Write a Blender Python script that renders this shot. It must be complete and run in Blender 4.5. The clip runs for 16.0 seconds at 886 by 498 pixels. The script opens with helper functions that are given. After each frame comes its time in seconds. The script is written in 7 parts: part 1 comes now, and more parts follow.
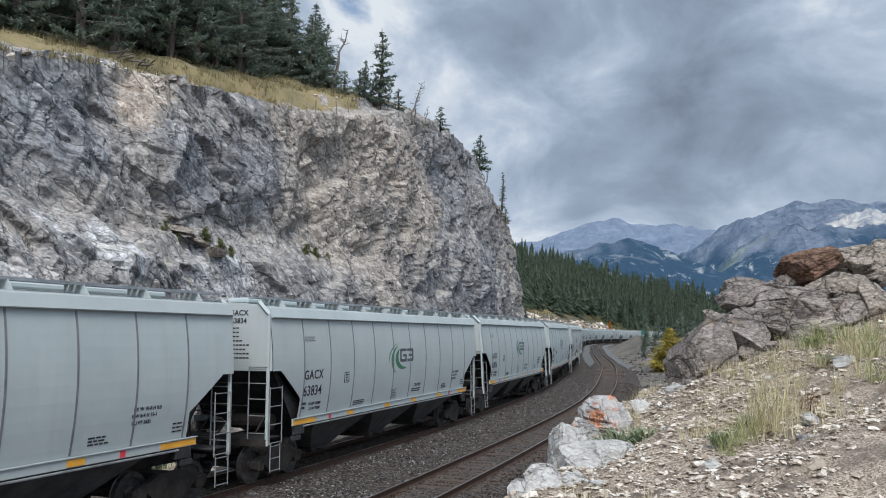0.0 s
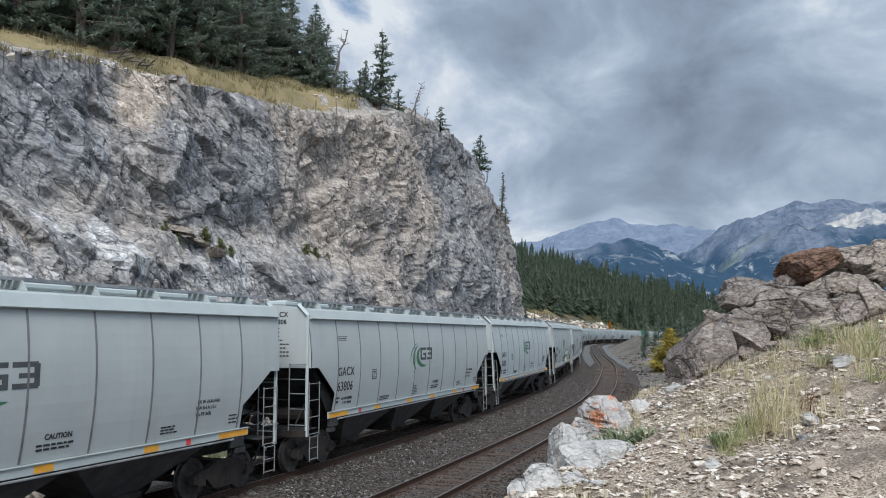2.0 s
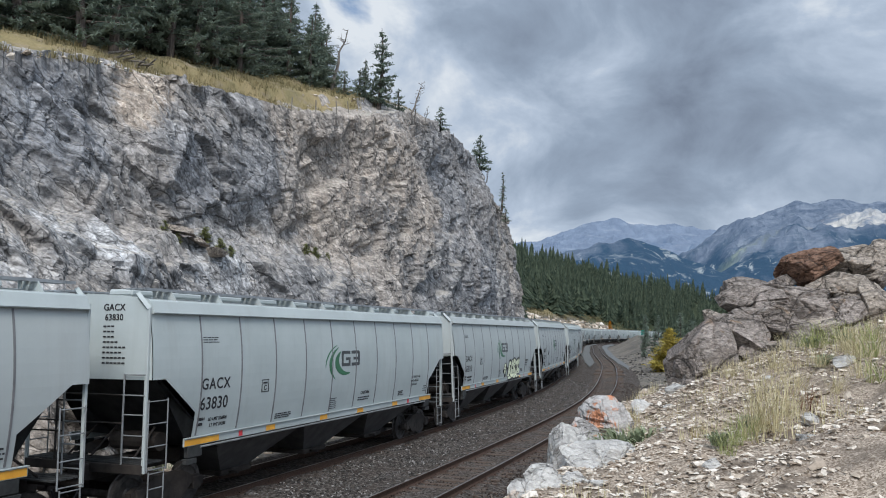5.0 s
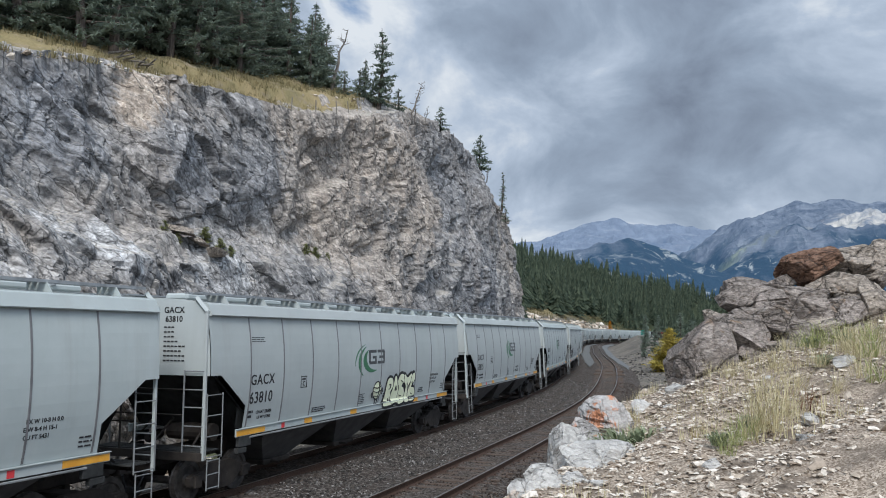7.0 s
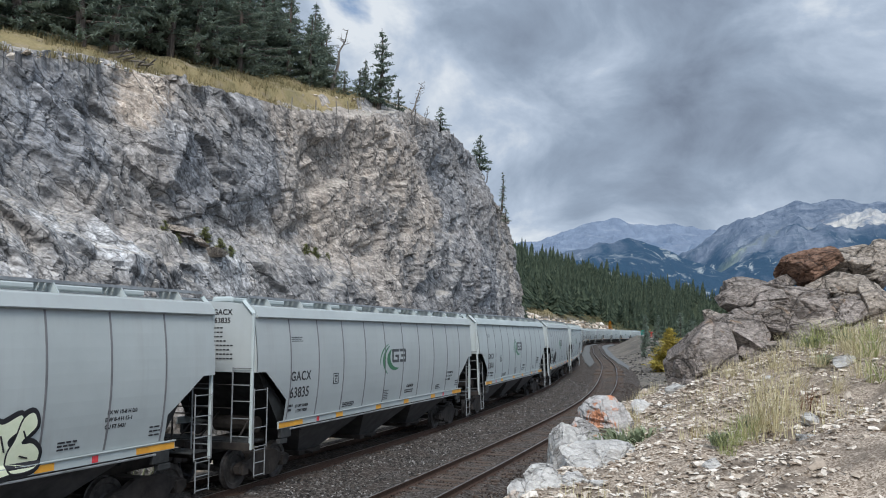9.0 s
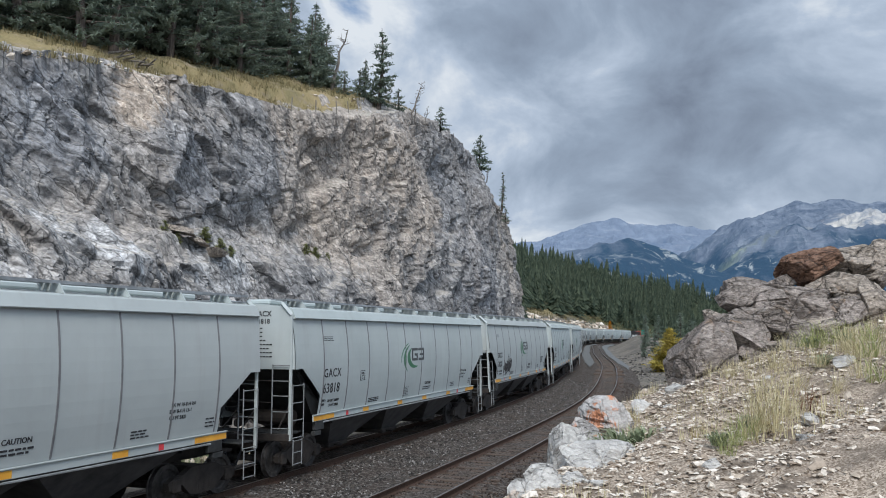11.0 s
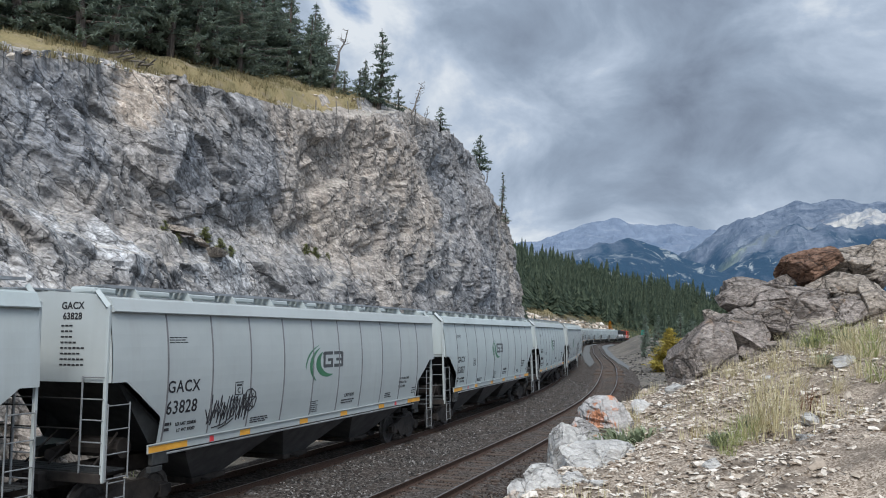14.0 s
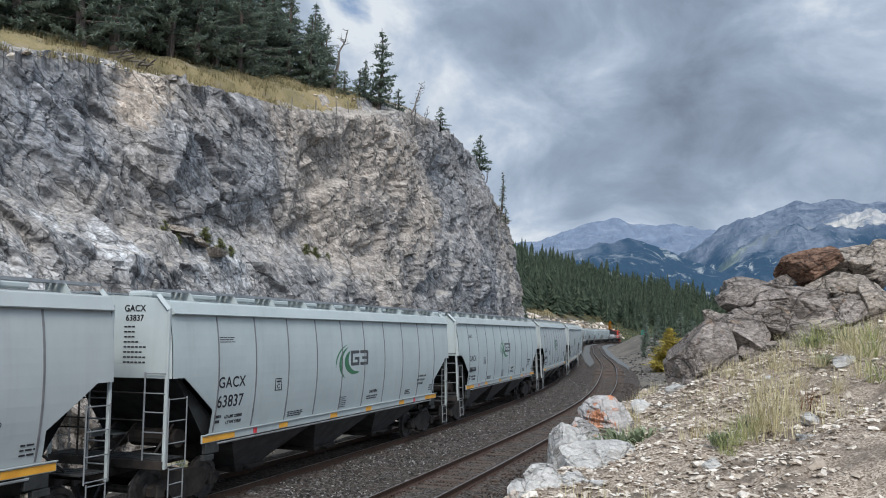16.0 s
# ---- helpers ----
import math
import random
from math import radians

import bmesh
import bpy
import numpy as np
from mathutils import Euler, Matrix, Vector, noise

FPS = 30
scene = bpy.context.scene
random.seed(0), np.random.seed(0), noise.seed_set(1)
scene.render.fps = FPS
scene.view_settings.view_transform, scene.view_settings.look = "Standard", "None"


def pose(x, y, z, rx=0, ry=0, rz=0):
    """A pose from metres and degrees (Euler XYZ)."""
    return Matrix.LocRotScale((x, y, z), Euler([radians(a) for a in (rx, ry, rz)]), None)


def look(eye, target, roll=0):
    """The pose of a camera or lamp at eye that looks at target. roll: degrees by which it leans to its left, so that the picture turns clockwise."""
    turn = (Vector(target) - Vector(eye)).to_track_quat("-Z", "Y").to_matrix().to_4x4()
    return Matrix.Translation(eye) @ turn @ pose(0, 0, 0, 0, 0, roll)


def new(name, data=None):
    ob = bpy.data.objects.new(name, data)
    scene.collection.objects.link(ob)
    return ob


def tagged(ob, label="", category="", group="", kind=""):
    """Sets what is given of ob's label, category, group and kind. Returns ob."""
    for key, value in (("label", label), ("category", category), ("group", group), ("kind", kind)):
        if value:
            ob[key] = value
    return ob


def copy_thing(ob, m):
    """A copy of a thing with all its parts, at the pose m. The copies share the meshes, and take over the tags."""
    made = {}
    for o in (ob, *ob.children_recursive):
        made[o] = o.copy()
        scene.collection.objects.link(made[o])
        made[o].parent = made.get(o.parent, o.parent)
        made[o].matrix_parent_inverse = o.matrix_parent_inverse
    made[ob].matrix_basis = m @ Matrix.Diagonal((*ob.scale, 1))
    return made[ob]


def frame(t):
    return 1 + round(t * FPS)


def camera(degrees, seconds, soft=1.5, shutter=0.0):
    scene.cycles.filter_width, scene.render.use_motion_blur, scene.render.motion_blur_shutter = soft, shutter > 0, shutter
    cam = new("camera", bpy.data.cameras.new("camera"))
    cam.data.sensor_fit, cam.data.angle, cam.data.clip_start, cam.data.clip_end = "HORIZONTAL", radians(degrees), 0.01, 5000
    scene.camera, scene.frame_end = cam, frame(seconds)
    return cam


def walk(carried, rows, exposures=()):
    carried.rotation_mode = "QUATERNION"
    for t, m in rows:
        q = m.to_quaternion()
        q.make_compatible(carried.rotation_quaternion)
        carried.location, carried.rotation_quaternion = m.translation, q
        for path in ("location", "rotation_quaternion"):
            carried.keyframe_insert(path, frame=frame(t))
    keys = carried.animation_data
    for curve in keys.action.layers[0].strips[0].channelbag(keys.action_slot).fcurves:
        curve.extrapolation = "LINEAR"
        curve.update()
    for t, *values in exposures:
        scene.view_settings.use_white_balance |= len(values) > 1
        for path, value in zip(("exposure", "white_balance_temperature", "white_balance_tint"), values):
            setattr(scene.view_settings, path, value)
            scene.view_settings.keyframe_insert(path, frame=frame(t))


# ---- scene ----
# ---- the line: centre of the track the train runs on, by distance s along it; o is metres to its right ----
KNOTS = [-70, -10, 15, 40, 65, 90, 115, 140, 170, 200, 230, 270, 320, 420, 520]
CURVES = [0.0, -2.47, -1.57, -4.75, -0.51, -1.90, 0.07, 1.04, -0.64, 1.20, 2.60, 2.13, 2.25, 1.58, 1.3]
GRADE, LEAN = -0.00184, 18.57
LS = np.arange(-150.0, 520.0, 0.5)
_k = np.interp(LS, KNOTS, CURVES) / 1000
_th = np.cumsum(_k) * 0.5
_th += 0.38726 - np.interp(0, LS, _th)
_x, _y = np.cumsum(np.sin(_th)) * 0.5, np.cumsum(np.cos(_th)) * 0.5
LX, LY, LTH = _x - np.interp(0, LS, _x) - 8.59, _y - np.interp(0, LS, _y) + 12.68, _th
LEANS = -LEAN * _k
APART = 4.69            # between the two tracks
CAR, SPEED, GAIN, FIRST = 17.669, 7.889, 0.00428, 7.57


def line(s):
    """x, y, heading and lean of the track at s."""
    return (float(np.interp(s, LS, LX)), float(np.interp(s, LS, LY)), float(np.interp(s, LS, LTH)), float(np.interp(s, LS, LEANS)))


def beside(s, o, z=0.0):
    """The point o metres to the right of the track at s."""
    x, y, th, _ = line(s)
    return Vector((x + o * math.cos(th), y - o * math.sin(th), z + GRADE * s))


def on_track(s, o=0.0):
    """A frame on the track at s: x along it, y to its left, leaning with the curve."""
    x, y, th, lean = line(s)
    return Matrix.Translation(beside(s, o)) @ Matrix.Rotation(math.pi / 2 - th, 4, "Z") @ Matrix.Rotation(-lean, 4, "X")


def along(x, y):
    """s and o of many points."""
    x, y = np.asarray(x, float), np.asarray(y, float)
    s, o = np.empty_like(x), np.empty_like(x)
    for a in range(0, len(x), 20000):
        b = slice(a, a + 20000)
        i = ((x[b, None] - LX[None, ::4]) ** 2 + (y[b, None] - LY[None, ::4]) ** 2).argmin(1) * 4
        dx, dy, c, n = x[b] - LX[i], y[b] - LY[i], np.cos(LTH[i]), np.sin(LTH[i])
        s[b], o[b] = LS[i] + dx * n + dy * c, dx * c - dy * n
    return s, o


# ---- camera ----
cam = camera(57.65, 16.0, 1.0)
EYE = (0.0, 0.0, 4.11)
VIEW = pose(*EYE, 90 + 5.343, 0, 0) @ pose(0, 0, 0, 0, 0, 1.80)
walk(cam, [(0, VIEW), (16, VIEW)])

# ---- sky and sun ----
SUN_HIGH, SUN_TURN = radians(44), radians(180)


def sky():
    w = bpy.data.worlds.new("sky")
    scene.world = w
    w.use_nodes = True
    t = w.node_tree
    t.nodes.clear()
    N, L = t.nodes.new, t.links.new
    out, bg = N("ShaderNodeOutputWorld"), N("ShaderNodeBackground")
    air = N("ShaderNodeTexSky")
    air.sky_type, air.sun_disc, air.sun_elevation, air.sun_rotation = "NISHITA", False, SUN_HIGH, SUN_TURN
    co = N("ShaderNodeTexCoord")
    sep = N("ShaderNodeSeparateXYZ")
    L(co.outputs["Generated"], sep.inputs[0])

    def m(op, a, b=0.0, c=0.0, clamp=False):
        n = N("ShaderNodeMath")
        n.operation, n.use_clamp = op, clamp
        for i, v in enumerate((a, b, c)):
            if isinstance(v, (int, float)):
                n.inputs[i].default_value = v
            else:
                L(v, n.inputs[i])
        return n.outputs[0]

    # heaped cloud, a little flattened
    up = m("MAXIMUM", sep.outputs[2], 0.0)
    flat = N("ShaderNodeCombineXYZ")
    L(sep.outputs[0], flat.inputs[0])
    L(sep.outputs[1], flat.inputs[1])
    L(m("MULTIPLY", sep.outputs[2], 1.5), flat.inputs[2])

    def noise_at(scale, detail, rough, off, warp=0.0):
        mp = N("ShaderNodeMapping")
        mp.inputs["Location"].default_value = off
        L(flat.outputs[0], mp.inputs[0])
        n = N("ShaderNodeTexNoise")
        n.inputs["Scale"].default_value, n.inputs["Detail"].default_value = scale, detail
        n.inputs["Roughness"].default_value, n.inputs["Distortion"].default_value = rough, warp
        L(mp.outputs[0], n.inputs[0])
        return n.outputs[0]

    big, mid = noise_at(2.4, 4, 0.5, (3.1, 1.2, 0), 0.4), noise_at(6.5, 9, 0.56, (0.4, 7.7, 2), 0.35)
    body = m("ADD", m("MULTIPLY", big, 0.5), m("SUBTRACT", m("MULTIPLY", mid, 0.85), 0.13))
    # dark base of the cloud over the middle of the view, thinner towards the horizon and the west
    arm = m("MULTIPLY", m("SUBTRACT", sep.outputs[2], 0.13), 6.0, clamp=True)
    thick = m("ADD", body, m("MULTIPLY", arm, 0.03))
    # heavy and thin places of the deck, placed to fit the camera's view: azimuth, height, spread in degrees, and how
    # much thicker
    for az, el, spread, more in ((-3.9, 18.8, 5.3, -0.23), (-1.7, 13.5, 3.9, -0.14), (-7.6, 21.5, 2.0, -0.17), (7.7, 18.3, 7.2, 0.10), (13.0, 20.3, 5.8, 0.07), (11.1, 16.9, 2.5, -0.14), (8.7, 10.1, 5.3, 0.10), (18.0, 13.5, 6.8, 0.08), (24.6, 12.4, 3.9, -0.09), (20.3, 8.0, 2.4, -0.15), (23.2, 7.9, 2.4, -0.13), (6.8, 7.0, 3.0, -0.19), (12.5, 6.6, 3.2, -0.20), (4.7, 14.6, 3.6, -0.13), (10.0, 13.6, 3.4, -0.11), (15.5, 10.6, 3.2, 0.10), (22.0, 10.8, 3.0, 0.10), (26.1, 20.3, 6.8, -0.04)):
        d = N("ShaderNodeVectorMath")
        d.operation = "DOT_PRODUCT"
        L(co.outputs["Generated"], d.inputs[0])
        a, e = radians(az), radians(el)
        d.inputs[1].default_value = (math.sin(a) * math.cos(e), math.cos(a) * math.cos(e), math.sin(e))
        thick = m("ADD", thick, m("MULTIPLY", m("POWER", m("MAXIMUM", d.outputs["Value"], 0.0), 2.0 / radians(spread) ** 2), more))
    ramp = N("ShaderNodeValToRGB")
    r = ramp.color_ramp
    r.elements[0].position, r.elements[0].color = 0.36, (0.91, 0.98, 1.06, 1)
    r.elements[1].position, r.elements[1].color = 0.82, (0.23, 0.285, 0.385, 1)
    for p, c in ((0.47, (0.57, 0.68, 0.84, 1)), (0.60, (0.385, 0.48, 0.62, 1))):
        e = r.elements.new(p)
        e.color = c
    L(thick, ramp.inputs[0])
    gap = N("ShaderNodeValToRGB")
    gap.color_ramp.elements[0].position, gap.color_ramp.elements[0].color = 0.20, (1, 1, 1, 1)
    gap.color_ramp.elements[1].position, gap.color_ramp.elements[1].color = 0.30, (0, 0, 0, 1)
    L(thick, gap.inputs[0])
    blue = N("ShaderNodeMix")
    blue.data_type = "RGBA"
    L(gap.outputs[0], blue.inputs[0])
    L(ramp.outputs[0], blue.inputs[6])
    tint = N("ShaderNodeMix")
    tint.data_type, tint.blend_type = "RGBA", "MULTIPLY"
    tint.inputs[0].default_value = 1.0
    L(air.outputs[0], tint.inputs[6])
    tint.inputs[7].default_value = (0.16, 0.16, 0.16, 1)
    L(tint.outputs[2], blue.inputs[7])
    L(blue.outputs[2], bg.inputs[0])
    # the cloud is thinnest, and brightest, towards the hidden sun
    to_sun = N("ShaderNodeVectorMath")
    to_sun.operation = "DOT_PRODUCT"
    L(co.outputs["Generated"], to_sun.inputs[0])
    to_sun.inputs[1].default_value = (math.sin(SUN_TURN) * math.cos(SUN_HIGH), math.cos(SUN_TURN) * math.cos(SUN_HIGH), math.sin(SUN_HIGH))
    glow = m("POWER", m("MAXIMUM", to_sun.outputs["Value"], 0.0), 1.5)
    L(m("ADD", 0.80, m("MULTIPLY", glow, 2.0)), bg.inputs[1])
    L(bg.outputs[0], out.inputs[0])
    lamp = bpy.data.lights.new("sun", "SUN")
    lamp.energy, lamp.angle, lamp.color = 2.7, radians(20), (1.0, 0.97, 0.93)
    ob = new("sun", lamp)
    away = Vector((math.sin(SUN_TURN) * math.cos(SUN_HIGH), math.cos(SUN_TURN) * math.cos(SUN_HIGH), math.sin(SUN_HIGH)))
    ob.matrix_world = look(away * 100, (0, 0, 0))


sky()
scene.view_settings.exposure = 0.0


# ---- materials ----
class Mat:
    """A small hand for node materials."""

    def __init__(self, name, rough=0.8, metal=0.0, where="world"):
        self.m = bpy.data.materials.new(name)
        self.m.use_nodes = True
        self.t = self.m.node_tree
        self.b = self.t.nodes["Principled BSDF"]
        self.b.inputs["Roughness"].default_value = rough
        self.b.inputs["Metallic"].default_value = metal
        if rough > 0.7:
            self.b.inputs["Specular IOR Level"].default_value = 0.12
        if where == "world":
            self.co = self.N("ShaderNodeNewGeometry").outputs["Position"]
        else:
            self.co = self.N("ShaderNodeTexCoord").outputs["Object"]

    def N(self, kind):
        return self.t.nodes.new(kind)

    def L(self, a, b):
        self.t.links.new(a, b)

    def put(self, v, sock):
        if isinstance(v, (int, float)):
            sock.default_value = v
        elif isinstance(v, tuple):
            sock.default_value = v if len(v) == 4 or sock.type == "VECTOR" else (*v, 1)
        else:
            self.L(v, sock)

    def math(self, op, a, b=0.0, clamp=False):
        n = self.N("ShaderNodeMath")
        n.operation, n.use_clamp = op, clamp
        self.put(a, n.inputs[0])
        self.put(b, n.inputs[1])
        return n.outputs[0]

    def map(self, scale=(1, 1, 1), turn=(0, 0, 0), co=None):
        n = self.N("ShaderNodeMapping")
        n.inputs["Scale"].default_value, n.inputs["Rotation"].default_value = scale, turn
        self.L(co or self.co, n.inputs[0])
        return n.outputs[0]

    def noise(self, scale, detail=5, rough=0.55, co=None, warp=0.0, kind="FBM"):
        n = self.N("ShaderNodeTexNoise")
        n.noise_type = kind
        n.inputs["Scale"].default_value, n.inputs["Detail"].default_value = scale, detail
        n.inputs["Roughness"].default_value, n.inputs["Distortion"].default_value = rough, warp
        self.L(co or self.co, n.inputs["Vector"])
        return n.outputs[0]

    def cells(self, scale, feature="F1", co=None):
        n = self.N("ShaderNodeTexVoronoi")
        n.feature = feature
        n.inputs["Scale"].default_value = scale
        self.L(co or self.co, n.inputs["Vector"])
        return n.outputs

    def ramp(self, fac, *stops):
        n = self.N("ShaderNodeValToRGB")
        e = n.color_ramp.elements
        for i, (p, c) in enumerate(stops):
            if isinstance(c, (int, float)):
                c = (c, c, c)
            q = e[i] if i < 2 else e.new(p)
            q.position, q.color = p, (*c, 1)
        self.L(fac, n.inputs[0])
        return n.outputs[0]

    def mix(self, fac, a, b, blend="MIX"):
        n = self.N("ShaderNodeMix")
        n.data_type, n.blend_type = "RGBA", blend
        self.put(fac, n.inputs[0])
        self.put(a, n.inputs[6])
        self.put(b, n.inputs[7])
        return n.outputs[2]

    def color(self, v):
        self.put(v, self.b.inputs["Base Color"])
        return self

    def rough(self, v):
        self.put(v, self.b.inputs["Roughness"])
        return self

    def bump(self, h, strength=0.5, dist=0.02):
        n = self.N("ShaderNodeBump")
        n.inputs["Strength"].default_value, n.inputs["Distance"].default_value = strength, dist
        self.L(h, n.inputs["Height"])
        old = self.b.inputs["Normal"].links
        if old:
            self.L(old[0].from_socket, n.inputs["Normal"])
        self.L(n.outputs[0], self.b.inputs["Normal"])
        return self

    def up(self):
        """How far the surface faces upwards."""
        n = self.N("ShaderNodeSeparateXYZ")
        self.L(self.N("ShaderNodeNewGeometry").outputs["Normal"], n.inputs[0])
        return n.outputs[2]

    def near(self, place, r, ragged=None):
        """1 close to a place, 0 past r metres from it."""
        n = self.N("ShaderNodeVectorMath")
        n.operation = "DISTANCE"
        self.L(self.co, n.inputs[0])
        n.inputs[1].default_value = place
        d = self.math("DIVIDE", n.outputs["Value"], r)
        if ragged is not None:
            d = self.math("ADD", d, self.math("MULTIPLY", self.math("SUBTRACT", ragged, 0.5), 1.6))
        return self.ramp(d, (0.55, 1.0), (0.95, 0.0))

    def thin(self, c, share):
        """Lets part of the light through, as leaves and blades do."""
        a, mx = self.N("ShaderNodeBsdfTranslucent"), self.N("ShaderNodeMixShader")
        self.put(c, a.inputs["Color"])
        mx.inputs[0].default_value = share
        self.L(self.b.outputs[0], mx.inputs[1])
        self.L(a.outputs[0], mx.inputs[2])
        self.L(mx.outputs[0], self.t.nodes["Material Output"].inputs["Surface"])

    def one(self):
        return self.N("ShaderNodeObjectInfo").outputs["Random"]

    def island(self):
        return self.N("ShaderNodeNewGeometry").outputs["Random Per Island"]


M = {}


def materials():
    # blasted limestone of the cutting: dipping beds, blue-grey with tan, chalky and dark-streaked places
    k = Mat("cliff_rock", 0.9)
    facing = k.map((1, 1, 1), (0, 0, 0.36))

    def dipping(angle, scale):
        """Coordinates that run along beds of a given dip, in the plane of the face."""
        return k.map(scale, (0, 0, 0), k.map((1, 1, 1), (angle, 0, 0), facing))

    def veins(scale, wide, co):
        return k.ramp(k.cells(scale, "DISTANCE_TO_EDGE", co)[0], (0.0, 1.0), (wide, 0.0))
    zone = k.noise(0.13, 3, 0.55, warp=0.5)
    turn = k.ramp(k.noise(0.17, 3, 0.6, warp=0.6), (0.42, 0.0), (0.55, 1.0))
    beds = k.mix(turn, k.noise(1.0, 8, 0.66, dipping(0.60, (0.55, 0.55, 2.6)), 0.3), k.noise(1.0, 8, 0.66, dipping(1.15, (0.6, 0.6, 2.2)), 0.3))
    streak = k.mix(turn, k.noise(2.4, 8, 0.72, dipping(0.72, (0.9, 0.9, 4.0)), 0.12), k.noise(2.4, 8, 0.72, dipping(1.30, (1.0, 1.0, 3.6)), 0.12))
    fine = k.noise(2.6, 9, 0.72, dipping(0.7, (1, 1, 1.8)), 0.5)
    grit = k.noise(9, 4, 0.65)
    chip = k.cells(2.0, "F1", dipping(0.75, (1, 1, 1.35)))
    tone = k.N("ShaderNodeSeparateColor")
    k.L(chip[1], tone.inputs[0])
    grey = k.ramp(beds, (0.30, (0.105, 0.102, 0.102)), (0.72, (0.43, 0.41, 0.39)), (0.44, (0.200, 0.194, 0.190)), (0.56, (0.30, 0.288, 0.277)))
    tan = k.ramp(fine, (0.32, (0.205, 0.175, 0.150)), (0.68, (0.520, 0.462, 0.398)), (0.5, (0.370, 0.318, 0.270)))
    c = k.mix(k.ramp(zone, (0.46, 0.0), (0.58, 0.6)), grey, tan)
    for place, r, w in (((-5.1, 47.7, 14.6), 5.5, 0.85), ((-5.7, 43.2, 9.8), 4.5, 0.8), ((-2.9, 53.6, 12.9), 6.0, 0.75), ((-3.4, 47.1, 7.1), 4.5, 0.6), ((-8.3, 39.5, 14.1), 2.4, 0.75), ((-6.7, 41.5, 11.4), 4.0, 0.6)):
        c = k.mix(k.math("MULTIPLY", k.near(place, r, fine), w), c, tan)
    blue = k.ramp(beds, (0.30, (0.115, 0.119, 0.128)), (0.70, (0.39, 0.397, 0.41)), (0.5, (0.235, 0.24, 0.252)))
    for place, r, w in (((-13.2, 27.1, 10.9), 2.6, 0.8), ((-10.2, 32.8, 10.2), 2.4, 0.6), ((1.8, 72.3, 13.0), 14.0, 0.5), ((-8.5, 36.4, 10.1), 2.6, 0.5)):
        c = k.mix(k.math("MULTIPLY", k.near(place, r, fine), w), c, blue)
    cream = k.ramp(streak, (0.36, (0.33, 0.265, 0.21)), (0.62, (0.54, 0.465, 0.39)))
    for place, r, w in (((-12.3, 31.6, 12.9), 1.5, 0.95), ((-12.3, 31.2, 12.0), 1.3, 0.95), ((-11.8, 31.4, 13.3), 1.0, 0.8), ((-4.4, 43.4, 7.1), 0.9, 0.6)):
        c = k.mix(k.math("MULTIPLY", k.near(place, r, streak), w), c, cream)
    # chalky patches; along the ledge they also paint in its bright highlight
    for place, r, w in (((-12.3, 22.4, 8.1), 1.3, 0.85), ((-11.3, 24.2, 7.3), 1.5, 0.85), ((-10.5, 26.1, 6.6), 1.5, 0.85), ((-8.3, 32.3, 6.4), 2.4, 0.6), ((-11.4, 21.8, 5.3), 1.5, 0.5), ((-7.4, 36.6, 8.4), 2.0, 0.4)):
        c = k.mix(k.math("MULTIPLY", k.near(place, r, beds), w), c, k.ramp(streak, (0.38, (0.19, 0.19, 0.193)), (0.60, (0.62, 0.615, 0.605))))
    small = k.cells(5.0, "F1", dipping(0.3, (1, 1, 1.25)))
    tone2 = k.N("ShaderNodeSeparateColor")
    k.L(small[1], tone2.inputs[0])
    c = k.mix(0.4, c, k.ramp(tone.outputs[0], (0.0, 0.2), (1.0, 0.76)), "OVERLAY")
    c = k.mix(0.28, c, k.ramp(tone2.outputs[0], (0.0, 0.2), (1.0, 0.76)), "OVERLAY")
    c = k.mix(0.30, c, k.ramp(streak, (0.37, 0.10), (0.63, 0.92)), "OVERLAY")
    c = k.mix(0.32, c, k.ramp(grit, (0.38, 0.08), (0.60, 0.84)), "OVERLAY")
    scar = k.noise(1.0, 5, 0.6, k.map((1.7, 1.7, 0.10)), 0.3)
    c = k.mix(k.ramp(scar, (0.57, 0.0), (0.70, 0.55)), c, (0.075, 0.078, 0.085))
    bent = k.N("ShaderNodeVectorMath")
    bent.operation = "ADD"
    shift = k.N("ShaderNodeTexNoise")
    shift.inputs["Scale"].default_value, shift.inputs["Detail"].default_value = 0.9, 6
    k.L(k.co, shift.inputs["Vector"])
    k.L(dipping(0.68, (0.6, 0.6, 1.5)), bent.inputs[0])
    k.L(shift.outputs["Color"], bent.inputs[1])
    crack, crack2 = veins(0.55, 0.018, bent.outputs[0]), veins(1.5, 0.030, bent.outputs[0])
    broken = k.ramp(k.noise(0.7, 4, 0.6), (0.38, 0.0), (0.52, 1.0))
    # fractures, with the shade inside them painted on as near-black lines
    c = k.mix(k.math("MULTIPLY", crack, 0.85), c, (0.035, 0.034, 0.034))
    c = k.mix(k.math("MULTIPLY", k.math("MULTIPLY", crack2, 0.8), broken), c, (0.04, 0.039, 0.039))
    flat = k.ramp(k.up(), (0.70, 0.0), (0.92, 0.8))
    c = k.mix(flat, c, k.ramp(grit, (0.35, (0.23, 0.20, 0.165)), (0.65, (0.52, 0.48, 0.42))))
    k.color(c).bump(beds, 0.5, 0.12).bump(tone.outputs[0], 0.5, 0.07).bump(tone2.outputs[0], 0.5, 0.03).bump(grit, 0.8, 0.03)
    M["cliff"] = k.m
